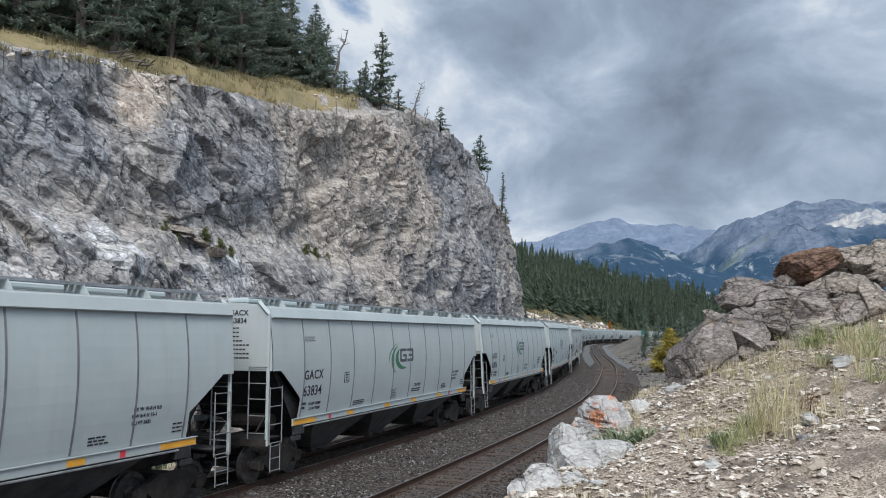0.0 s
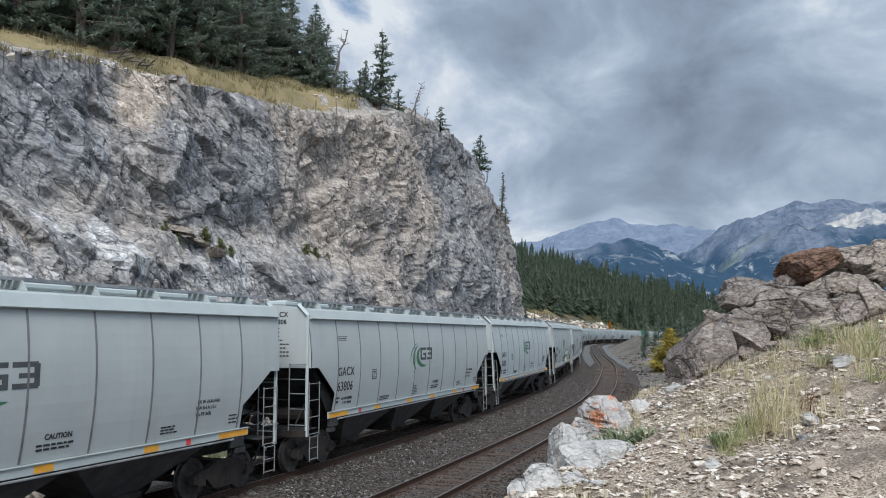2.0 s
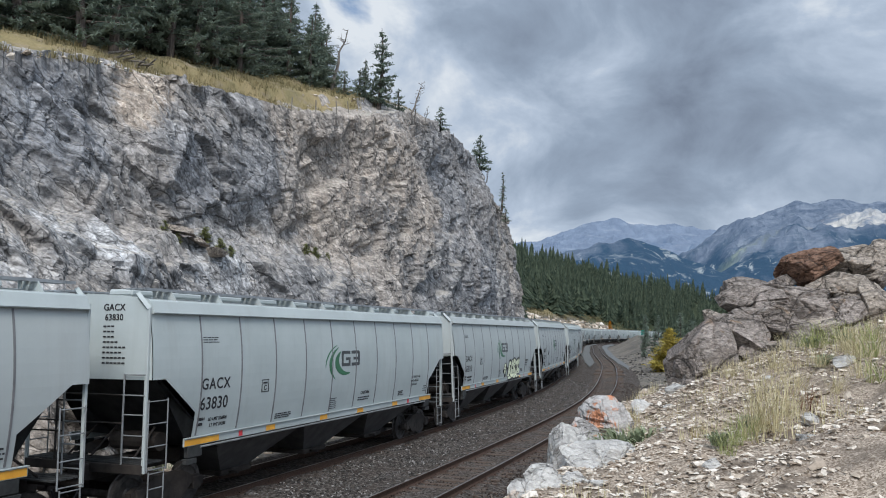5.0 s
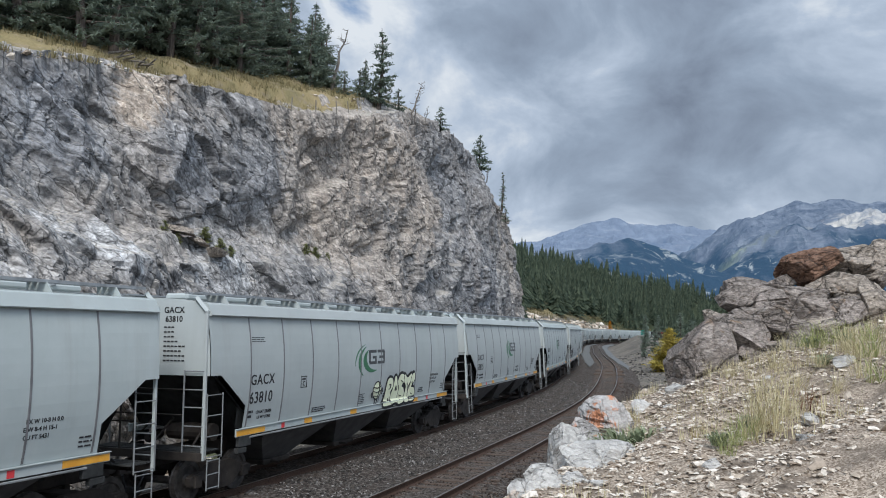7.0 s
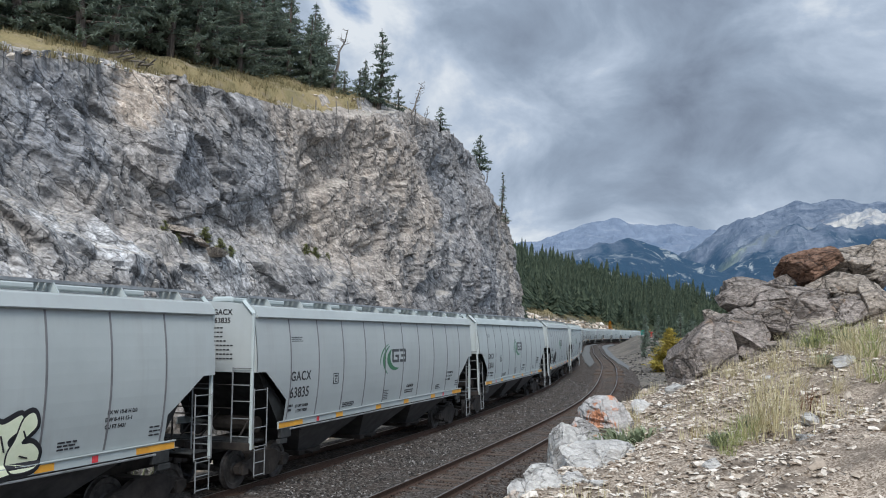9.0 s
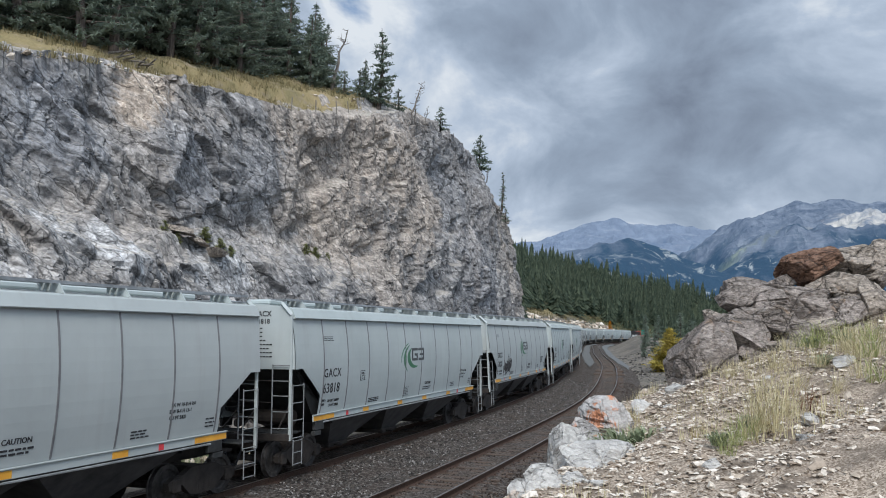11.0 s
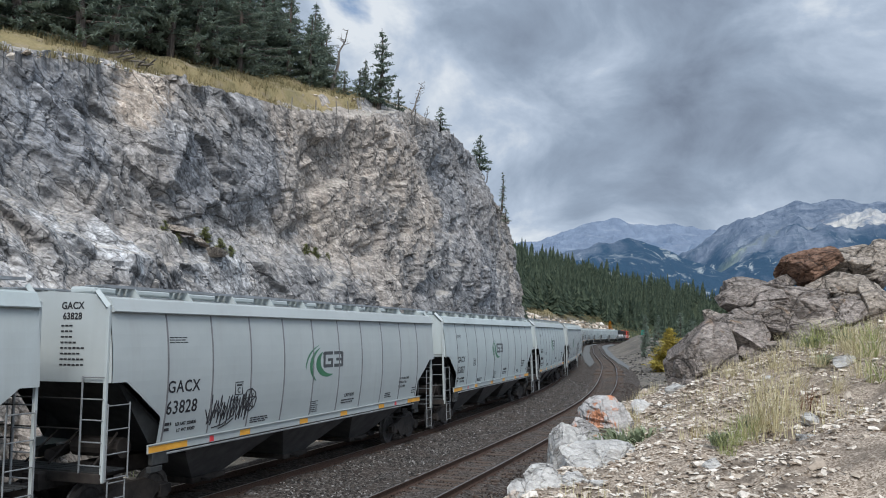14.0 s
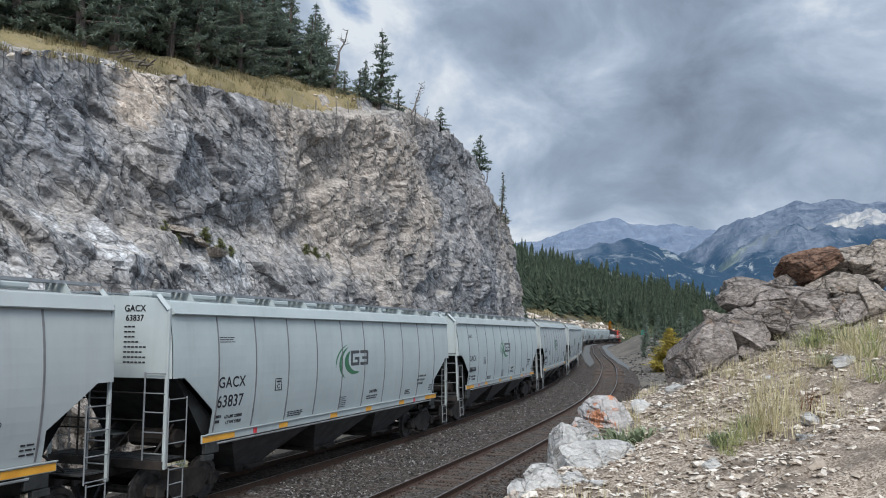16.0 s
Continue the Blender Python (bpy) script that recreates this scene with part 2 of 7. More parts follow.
    # boulders and shattered blocks near the lens
    for name, dark, light, stain in (("boulder", (0.110, 0.092, 0.080), (0.35, 0.302, 0.265), (0.26, 0.18, 0.12)),
                                     ("pale_boulder", (0.35, 0.335, 0.312), (0.64, 0.61, 0.565), (0.55, 0.42, 0.32)),
                                     ("tan_boulder", (0.165, 0.140, 0.116), (0.45, 0.385, 0.32), (0.30, 0.20, 0.13)),
                                     ("lichen_boulder", (0.32, 0.30, 0.28), (0.60, 0.57, 0.54), (0.60, 0.20, 0.06)),
                                     ("orange_boulder", (0.30, 0.12, 0.06), (0.56, 0.28, 0.15), (0.42, 0.33, 0.26)),
                                     ("rusty_boulder", (0.095, 0.058, 0.044), (0.28, 0.165, 0.11), (0.33, 0.22, 0.15))):
        k = Mat(name, 0.88)
        a, b2 = k.noise(1.3, 6, 0.65, warp=0.8), k.noise(9, 8, 0.7)
        c = k.mix(0.55, k.ramp(a, (0.3, dark), (0.7, light)), k.ramp(b2, (0.36, dark), (0.64, light)))
        c = k.mix(k.ramp(k.noise(2.3, 5, 0.65, warp=1.5), (0.62 if name != "lichen_boulder" else 0.535, 0.0), (0.70 if name != "lichen_boulder" else 0.585, 0.75)), c, stain)
        c = k.mix(k.ramp(k.cells(55)[0], (0.05, 0.45), (0.2, 0.0)), c, (0.08, 0.075, 0.07))
        line_ = k.noise(1.1, 5, 0.55, k.map((1, 1, 2.2), (0.5, 0.3, 0.9)), 0.8)
        gash = k.ramp(k.math("ABSOLUTE", k.math("SUBTRACT", line_, 0.5)), (0.0, 1.0), (0.011, 0.0))
        c = k.mix(k.math("MULTIPLY", gash, 0.75), c, (0.05, 0.045, 0.04))
        bent = k.N("ShaderNodeVectorMath")
        bent.operation = "ADD"
        shift = k.N("ShaderNodeTexNoise")
        shift.inputs["Scale"].default_value, shift.inputs["Detail"].default_value = 1.6, 7
        k.L(k.co, shift.inputs["Vector"])
        k.L(k.map((1.0, 1.0, 1.9), (0, 0, 0), k.map((1, 1, 1), (0.3, 0.35, 0.2))), bent.inputs[0])
        k.L(shift.outputs["Color"], bent.inputs[1])
        seams = [k.cells(q, "DISTANCE_TO_EDGE", bent.outputs[0])[0] for q in (1.1, 3.1)]
        some = k.ramp(k.noise(1.4, 4, 0.6), (0.46, 0.0), (0.56, 1.0))
        c = k.mix(k.math("MULTIPLY", k.ramp(seams[0], (0.0, 1.0), (0.016, 0.0)), 0.85 if light[0] < 0.5 else 0.4), c, (0.03, 0.027, 0.025))
        c = k.mix(k.math("MULTIPLY", k.math("MULTIPLY", k.ramp(seams[1], (0.0, 1.0), (0.02, 0.0)), 0.8 if light[0] < 0.5 else 0.35), some), c, (0.04, 0.036, 0.033))
        c = k.mix(0.55 if light[0] < 0.5 else 0.22, c, k.ramp(k.noise(16, 8, 0.8, k.map((1, 1, 2.2), (0.4, 0.3, 0.2))), (0.40, 0.10), (0.60, 0.90)), "OVERLAY")
        k.bump(k.ramp(seams[0], (0.0, 0.0), (0.06, 1.0)), 0.9, 0.05).bump(k.ramp(seams[1], (0.0, 0.0), (0.05, 1.0)), 0.6, 0.02)
        k.color(c).bump(a, 0.6, 0.05).bump(k.noise(4.5, 7, 0.72, k.map((1, 1, 2.4), (0.5, 0.3, 0.2)), 0.3), 0.8, 0.035).bump(b2, 0.9, 0.03).bump(line_, 0.3, 0.08).bump(k.noise(45, 5, 0.7), 0.5, 0.008)
        M[name] = k.m
    # ground sheet: gravel by the line, dry grass on the slopes
    k = Mat("ground", 0.95)
    grit = k.noise(9, 10, 0.75)
    c = k.ramp(k.noise(0.7, 6, 0.65, warp=0.5), (0.3, (0.075, 0.066, 0.056)), (0.7, (0.165, 0.148, 0.128)))
    c = k.mix(0.5, c, k.ramp(grit, (0.3, (0.06, 0.052, 0.045)), (0.7, (0.21, 0.19, 0.165))))
    c = k.mix(k.ramp(k.noise(0.22, 7, 0.7, warp=1.0), (0.45, 0.0), (0.62, 0.75)), c, k.ramp(grit, (0.3, (0.14, 0.115, 0.085)), (0.7, (0.36, 0.32, 0.26))))
    hz = k.N("ShaderNodeSeparateXYZ")
    k.L(k.co, hz.inputs[0])
    grass = k.ramp(k.noise(0.35, 6, 0.65), (0.35, (0.11, 0.10, 0.05)), (0.65, (0.34, 0.255, 0.135)), (0.5, (0.235, 0.185, 0.09)))
    earth = k.ramp(k.noise(0.8, 6, 0.7, warp=0.8), (0.52, 0.0), (0.62, 0.8))
    grass = k.mix(earth, grass, k.ramp(grit, (0.3, (0.14, 0.10, 0.075)), (0.7, (0.40, 0.33, 0.26))))
    blade = k.noise(1.0, 6, 0.75, k.map((14, 14, 2.0)))
    grass = k.mix(0.35, grass, k.ramp(blade, (0.3, (0.08, 0.075, 0.035)), (0.7, (0.42, 0.345, 0.20))))
    c = k.mix(k.math("MULTIPLY", k.math("SUBTRACT", hz.outputs[2], 7.5), 0.5, True), c, grass)
    wood = k.math("MULTIPLY", k.math("SUBTRACT", hz.outputs[1], 300.0), 0.02, True)
    c = k.mix(wood, c, k.ramp(grit, (0.3, (0.02, 0.03, 0.018)), (0.7, (0.07, 0.08, 0.04))))
    k.color(c).bump(grit, 0.8, 0.04).bump(blade, 0.5, 0.05)
    M["ground"] = k.m
    # bank of shattered pale stone in the foreground
    k = Mat("scree", 0.95)
    chips = k.cells(80)
    tone = k.N("ShaderNodeSeparateColor")
    k.L(chips[1], tone.inputs[0])
    c = k.ramp(tone.outputs[0], (0.1, (0.18, 0.135, 0.098)), (0.9, (0.54, 0.45, 0.36)), (0.5, (0.335, 0.27, 0.208)))
    dirt = k.ramp(k.noise(1.5, 6, 0.7, warp=0.5), (0.37, 0.0), (0.54, 1.0))
    c = k.mix(dirt, k.ramp(k.noise(18, 6, 0.7), (0.3, (0.07, 0.053, 0.040)), (0.7, (0.22, 0.175, 0.135))), c)
    k.color(c).bump(chips[0], 0.25, 0.012).bump(k.noise(60, 4, 0.7), 0.6, 0.008)
    M["scree"] = k.m
    k = Mat("scree_chip", 0.9)
    c = k.ramp(k.island(), (0.0, (0.26, 0.203, 0.152)), (1.0, (0.82, 0.75, 0.655)), (0.35, (0.46, 0.382, 0.30)), (0.7, (0.64, 0.56, 0.465)))
    c = k.mix(k.ramp(k.noise(30, 5, 0.7), (0.35, 0.5), (0.6, 0.0)), c, (0.20, 0.16, 0.125))
    k.color(c).bump(k.noise(70, 4, 0.7), 0.5, 0.006)
    M["chip"] = k.m
    # ballast
    k = Mat("ballast", 0.92)
    cl = k.cells(17)
    tone = k.N("ShaderNodeSeparateColor")
    k.L(cl[1], tone.inputs[0])
    c = k.ramp(tone.outputs[0], (0.0, (0.024, 0.020, 0.017)), (1.0, (0.176, 0.157, 0.139)), (0.55, (0.068, 0.058, 0.051)))
    c = k.mix(k.ramp(k.noise(0.9, 5, 0.6), (0.4, 0.0), (0.65, 0.35)), c, (0.075, 0.052, 0.04))
    k.color(c).bump(cl[0], 1.0, 0.05)
    M["ballast"] = k.m
    k = Mat("ballast_pale", 0.92)
    k.color(k.ramp(k.noise(5, 8, 0.75), (0.3, (0.085, 0.088, 0.086)), (0.7, (0.20, 0.205, 0.20)))).bump(k.noise(14, 4, 0.7), 0.8, 0.04)
    M["ballast_pale"] = k.m
    k = Mat("ballast_stone", 0.9)
    k.color(k.ramp(k.island(), (0.0, (0.022, 0.020, 0.018)), (1.0, (0.33, 0.31, 0.29)), (0.5, (0.062, 0.057, 0.052)), (0.85, (0.14, 0.131, 0.122)))).bump(k.noise(60, 4), 0.4, 0.005)
    M["stone"] = k.m
    k = Mat("rusty_stone", 0.95)
    k.color(k.ramp(k.island(), (0.0, (0.018, 0.013, 0.010)), (1.0, (0.12, 0.085, 0.066)), (0.5, (0.040, 0.028, 0.022)))).bump(k.noise(60, 4), 0.4, 0.005)
    M["rusty_stone"] = k.m
    # timber sleepers, rails
    k = Mat("sleeper_wood", 0.9, where="object")
    g = k.noise(3, 6, 0.7, k.map((14, 1, 14)), 0.3)
    c = k.ramp(g, (0.3, (0.038, 0.029, 0.024)), (0.7, (0.16, 0.122, 0.098)))
    c = k.mix(k.math("MULTIPLY", k.one(), 0.7), c, (0.10, 0.075, 0.06))
    k.color(c).bump(g, 0.6, 0.02)
    M["sleeper"] = k.m
    k = Mat("rail_rust", 0.75, 0.2)
    k.color(k.ramp(k.noise(20, 5, 0.6), (0.3, (0.035, 0.022, 0.017)), (0.7, (0.095, 0.06, 0.045))))
    M["rail"] = k.m
    k = Mat("rail_polish", 0.38, 0.85)
    k.color(k.ramp(k.noise(3, 4, 0.6), (0.3, (0.20, 0.17, 0.15)), (0.7, (0.36, 0.33, 0.31))))
    M["rail_top"] = k.m
    # leaves and bark
    for name, a, b2 in (("needles", (0.135, 0.172, 0.145), (0.255, 0.305, 0.23)), ("needles_far", (0.024, 0.042, 0.034), (0.135, 0.165, 0.105)),
                        ("needles_gold", (0.20, 0.115, 0.012), (0.52, 0.34, 0.045)), ("needles_lime", (0.26, 0.22, 0.05), (0.62, 0.50, 0.13)),
                        ("leaf_orange", (0.36, 0.14, 0.01), (0.68, 0.32, 0.03)), ("shrub", (0.13, 0.15, 0.06), (0.36, 0.37, 0.17))):
        k = Mat(name, 0.75)
        c = k.ramp(k.island(), (0.0, a), (1.0, b2))
        c = k.mix(0.4, c, k.ramp(k.noise(0.9, 4, 0.6), (0.3, a), (0.7, b2)))
        k.color(c)
        k.thin(c, 0.45)
        M[name] = k.m
    k = Mat("bark", 0.95)
    g = k.noise(2, 6, 0.7, k.map((6, 6, 1.2)))
    k.color(k.ramp(g, (0.3, (0.04, 0.032, 0.027)), (0.7, (0.17, 0.14, 0.12)))).bump(g, 0.8, 0.03)
    M["bark"] = k.m
    k = Mat("dead_wood", 0.9)
    g = k.noise(2, 6, 0.7, k.map((8, 8, 1.2)))
    k.color(k.ramp(g, (0.3, (0.07, 0.06, 0.052)), (0.7, (0.27, 0.245, 0.22)))).bump(g, 0.6, 0.02)
    M["dead"] = k.m
    for name, a, b2 in (("grass_dry", (0.34, 0.28, 0.14), (0.72, 0.64, 0.42)), ("grass_green", (0.16, 0.19, 0.06), (0.52, 0.52, 0.25)),
                        ("hill_grass", (0.125, 0.115, 0.055), (0.37, 0.305, 0.175)), ("twig_red", (0.10, 0.035, 0.025), (0.26, 0.11, 0.07)),
                        ("sage", (0.15, 0.18, 0.10), (0.38, 0.42, 0.27))):
        k = Mat(name, 0.8)
        c = k.ramp(k.island(), (0.0, a), (1.0, b2))
        k.color(c)
        k.thin(c, 0.35)
        M[name] = k.m
    # far range: rock, scree and wooded lower slopes; distance haze painted as blue tint and glow
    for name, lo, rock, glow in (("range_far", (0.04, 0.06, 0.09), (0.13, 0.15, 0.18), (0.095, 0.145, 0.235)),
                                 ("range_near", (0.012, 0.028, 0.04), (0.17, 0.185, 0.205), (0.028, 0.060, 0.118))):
        k = Mat(name, 1.0)
        hz = k.N("ShaderNodeSeparateXYZ")
        k.L(k.co, hz.inputs[0])
        n1, n2 = k.noise(0.004, 8, 0.65, warp=0.8), k.noise(0.02, 8, 0.7, k.map((1, 1, 0.35)), 0.6)
        line_ = k.math("ADD", k.math("MULTIPLY", hz.outputs[2], 0.0016), k.math("MULTIPLY", k.math("SUBTRACT", n1, 0.5), 1.6))
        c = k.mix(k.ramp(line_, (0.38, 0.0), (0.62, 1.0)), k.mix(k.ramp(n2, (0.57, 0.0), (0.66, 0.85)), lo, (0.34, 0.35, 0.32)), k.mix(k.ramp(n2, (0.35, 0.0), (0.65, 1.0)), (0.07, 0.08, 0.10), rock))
        bedded = k.noise(0.006, 7, 0.62, k.map((1, 1, 7), (0, 0, 0), k.map((1, 1, 1), (0.10, -0.16, 0))), 0.6)
        c = k.mix(k.ramp(bedded, (0.58, 0.0), (0.64, 0.22)), c, (0.30, 0.31, 0.31))
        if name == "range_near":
            # sunlit spots on the slopes, painted in as paler colour
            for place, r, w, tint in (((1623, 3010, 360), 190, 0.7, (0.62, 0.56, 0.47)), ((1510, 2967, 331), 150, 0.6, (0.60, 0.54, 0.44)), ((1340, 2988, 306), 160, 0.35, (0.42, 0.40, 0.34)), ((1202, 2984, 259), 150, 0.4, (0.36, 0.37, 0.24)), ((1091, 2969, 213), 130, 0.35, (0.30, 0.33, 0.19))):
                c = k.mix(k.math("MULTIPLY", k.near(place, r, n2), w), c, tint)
        k.color(c).bump(n2, 0.9, 25)
        # air haze stands in the material as an even blue emission
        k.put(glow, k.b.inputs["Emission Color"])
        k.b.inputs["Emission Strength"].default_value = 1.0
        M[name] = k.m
    # train
    k = Mat("car_grey", 0.42, 0.0, "object")
    streak = k.noise(1.0, 6, 0.65, k.map((3.0, 3.0, 0.18)), 0.2)
    smut = k.noise(0.6, 6, 0.65)
    c = k.ramp(smut, (0.3, (0.352, 0.396, 0.388)), (0.7, (0.445, 0.49, 0.478)))
    c = k.mix(k.ramp(streak, (0.52, 0.0), (0.78, 0.30)), c, (0.27, 0.26, 0.245))
    c = k.mix(k.math("MULTIPLY", k.one(), 0.45), c, (0.315, 0.31, 0.30))
    k.color(c).rough(k.ramp(smut, (0.3, 0.5), (0.7, 0.66))).bump(k.noise(0.5, 2), 0.15, 0.05)
    k.b.inputs["Specular IOR Level"].default_value = 0.12
    M["car"] = k.m
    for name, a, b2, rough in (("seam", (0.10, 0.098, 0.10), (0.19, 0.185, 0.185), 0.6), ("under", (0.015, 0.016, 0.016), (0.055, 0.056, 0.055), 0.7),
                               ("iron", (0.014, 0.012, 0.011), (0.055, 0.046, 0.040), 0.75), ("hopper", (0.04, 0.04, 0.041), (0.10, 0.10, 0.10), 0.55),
                               ("rung", (0.12, 0.125, 0.125), (0.25, 0.26, 0.26), 0.5), ("walkway", (0.14, 0.15, 0.155), (0.30, 0.315, 0.325), 0.5),
                               ("orange", (0.62, 0.27, 0.03), (0.80, 0.40, 0.05), 0.4), ("red", (0.55, 0.03, 0.035), (0.72, 0.07, 0.08), 0.4),
                               ("ink", (0.018, 0.018, 0.02), (0.035, 0.035, 0.038), 0.5), ("logo_grey", (0.055, 0.06, 0.062), (0.085, 0.09, 0.092), 0.5),
                               ("logo_green", (0.03, 0.12, 0.06), (0.05, 0.17, 0.085), 0.5), ("spray_pale", (0.62, 0.66, 0.45), (0.78, 0.80, 0.60), 0.6),
                               ("loco_black", (0.015, 0.015, 0.016), (0.04, 0.04, 0.042), 0.4), ("loco_red", (0.34, 0.035, 0.02), (0.46, 0.06, 0.035), 0.4),
                               ("loco_white", (0.6, 0.6, 0.6), (0.75, 0.75, 0.74), 0.4), ("dark_glass", (0.01, 0.012, 0.014), (0.02, 0.022, 0.025), 0.1),
                               ("sign_green", (0.01, 0.22, 0.17), (0.02, 0.30, 0.23), 0.4), ("post_steel", (0.25, 0.26, 0.27), (0.40, 0.41, 0.42), 0.5)):
        k = Mat(name, rough, 0.0, "object")
        n = k.noise(2.5, 6, 0.65)
        k.color(k.ramp(n, (0.3, a), (0.7, b2))).bump(k.noise(12, 4), 0.1, 0.01)
        if max(b2) < 0.12 and rough > 0.3:
            k.b.inputs["Specular IOR Level"].default_value = 0.2
        M[name] = k.m
    k = Mat("wheel_steel", 0.55, 0.5, "object")
    k.color(k.ramp(k.noise(8, 4), (0.3, (0.03, 0.027, 0.025)), (0.7, (0.09, 0.082, 0.076))))
    M["wheel"] = k.m


materials()


# ---- mesh helpers ----
def mesh(name, bm, mat, smooth=False):
    me = bpy.data.meshes.new(name)
    bm.to_mesh(me)
    bm.free()
    for m in (mat if isinstance(mat, (list, tuple)) else [mat]):
        me.materials.append(m)
    if smooth:
        me.polygons.foreach_set("use_smooth", [True] * len(me.polygons))
    return me


def sheet(name, verts, faces, mat, smooth=True):
    me = bpy.data.meshes.new(name)
    me.from_pydata(np.asarray(verts).tolist(), [], faces.tolist() if isinstance(faces, np.ndarray) else faces)
    me.materials.append(mat)
    if smooth:
        me.polygons.foreach_set("use_smooth", [True] * len(me.polygons))
    me.update()
    return me


def grid_faces(rows, cols, wrap=False):
    a = np.arange(rows * cols).reshape(rows, cols)
    if wrap:
        a = np.hstack([a, a[:, :1]])
    return np.stack([a[:-1, :-1], a[:-1, 1:], a[1:, 1:], a[1:, :-1]], -1).reshape(-1, 4)


def part(name, data, parent, mat=None, label="", m=None, smooth=False):
    """One mesh object under a thing or a part."""
    if isinstance(data, bmesh.types.BMesh):
        data = mesh(name, data, mat, smooth)
    ob = new(name, data)
    ob.parent = parent
    if m is not None:
        ob.matrix_basis = m
    return tagged(ob, label)


def box(bm, x0, x1, y0, y1, z0, z1, bevel=0.0):
    r = bmesh.ops.create_cube(bm, size=1.0)
    bmesh.ops.scale(bm, vec=(x1 - x0, y1 - y0, z1 - z0), verts=r["verts"])
    bmesh.ops.translate(bm, vec=((x0 + x1) / 2, (y0 + y1) / 2, (z0 + z1) / 2), verts=r["verts"])
    if bevel:
        bmesh.ops.bevel(bm, geom=list({e for v in r["verts"] for e in v.link_edges}), offset=bevel, segments=1, affect="EDGES")
    return bm


def rod(bm, a, b, r, r2=None, seg=6):
    a, b = Vector(a), Vector(b)
    m = Matrix.Translation((a + b) / 2) @ (b - a).to_track_quat("Z", "Y").to_matrix().to_4x4()
    bmesh.ops.create_cone(bm, cap_ends=True, segments=seg, radius1=r, radius2=r if r2 is None else r2, depth=(b - a).length, matrix=m)
    return bm


def prism(bm, outline, y0, y1):
    """A flat outline in x and z, thickened from y0 to y1."""
    a = [bm.verts.new((x, y0, z)) for x, z in outline]
    b = [bm.verts.new((x, y1, z)) for x, z in outline]
    bm.faces.new(a)
    bm.faces.new(list(reversed(b)))
    for i in range(len(a)):
        j = (i + 1) % len(a)
        bm.faces.new((a[j], a[i], b[i], b[j]))
    return bm


# ---- noise on arrays ----
def _hash(*c):
    h = np.zeros(np.shape(c[0]), np.uint64)
    for v, p in zip(c, (374761393, 668265263, 2147483647)):
        h = (h ^ (v.astype(np.int64).astype(np.uint64) * np.uint64(p))) * np.uint64(1274126177)
        h ^= h >> np.uint64(15)
    return (h & np.uint64(0xFFFFFF)).astype(float) / 0xFFFFFF


def vnoise(x, y, z=0.0, seed=0):
    x, y, z = np.broadcast_arrays(np.asarray(x, float) + seed * 17.3, np.asarray(y, float) - seed * 9.1, np.asarray(z, float))
    i, j, k = np.floor(x), np.floor(y), np.floor(z)
    u, v, w = x - i, y - j, z - k
    u, v, w = (a * a * (3 - 2 * a) for a in (u, v, w))
    out = 0
    for a in (0, 1):
        for b in (0, 1):
            for c in (0, 1):
                out = out + _hash(i + a, j + b, k + c) * (u if a else 1 - u) * (v if b else 1 - v) * (w if c else 1 - w)
    return out * 2 - 1


def fbm(x, y, z=0.0, n=5, seed=0, rough=0.5):
    out, a = 0, 1.0
    for q in range(n):
        out = out + a * vnoise(np.asarray(x) * 2 ** q, np.asarray(y) * 2 ** q, np.asarray(z) * 2 ** q, seed + q)
        a *= rough
    return out


def ridged(x, y, z=0.0, n=5, seed=0, rough=0.5):
    out, a = 0, 1.0
    for q in range(n):
        out = out + a * (1 - 2 * np.abs(vnoise(np.asarray(x) * 2 ** q, np.asarray(y) * 2 ** q, np.asarray(z) * 2 ** q, seed + q)))
        a *= rough
    return out


def blocks(x, y, seed=0):
    """Cells in a plane: a value for each cell and the distance to its border."""
    i, j = np.floor(x), np.floor(y)
    d1, d2, val, tx, ty = (np.full(np.shape(x), v) for v in (9.0, 9.0, 0.0, 0.0, 0.0))
    for a in (-1, 0, 1):
        for b in (-1, 0, 1):
            ci, cj = i + a, j + b
            px, py = ci + _hash(ci, cj, ci * 0 + seed), cj + _hash(ci, cj, ci * 0 + seed + 1)
            d = np.hypot(x - px, y - py)
            near = d < d1
            d2 = np.where(near, d1, np.minimum(d2, d))
            val = np.where(near, _hash(ci, cj, ci * 0 + seed + 2), val)
            tx, ty = np.where(near, x - px, tx), np.where(near, y - py, ty)
            d1 = np.where(near, d, d1)
    return val * 2 - 1, d2 - d1, tx, ty


# ---- land ----
TOP_S = [-40, 0, 8.9, 12.6, 16.8, 21.5, 24.5, 28.6, 33.8, 41.8, 49, 55, 68, 82, 95, 112, 125]
TOP_Z = [7.0, 9.7, 11.8, 12.65, 13.5, 14.2, 14.4, 14.95, 16.15, 18.5, 19.8, 20.5, 20.55, 20.16, 18.59, 15.51, 12.61]
WOOD_S = [-40, 0, 5, 12.2, 19.3, 26.4, 31.1, 39.1, 43.3, 48.4, 55, 68, 82, 95, 112, 125]
WOOD_Z = [9.0, 11.5, 12.7, 14.2, 15.7, 17.1, 18.1, 19.7, 20.4, 21.1, 21.6, 21.6, 21.1, 19.5, 16.4, 13.4]
EDGE = -9.3


def cliff_top(s):
    return np.interp(s, TOP_S, TOP_Z)


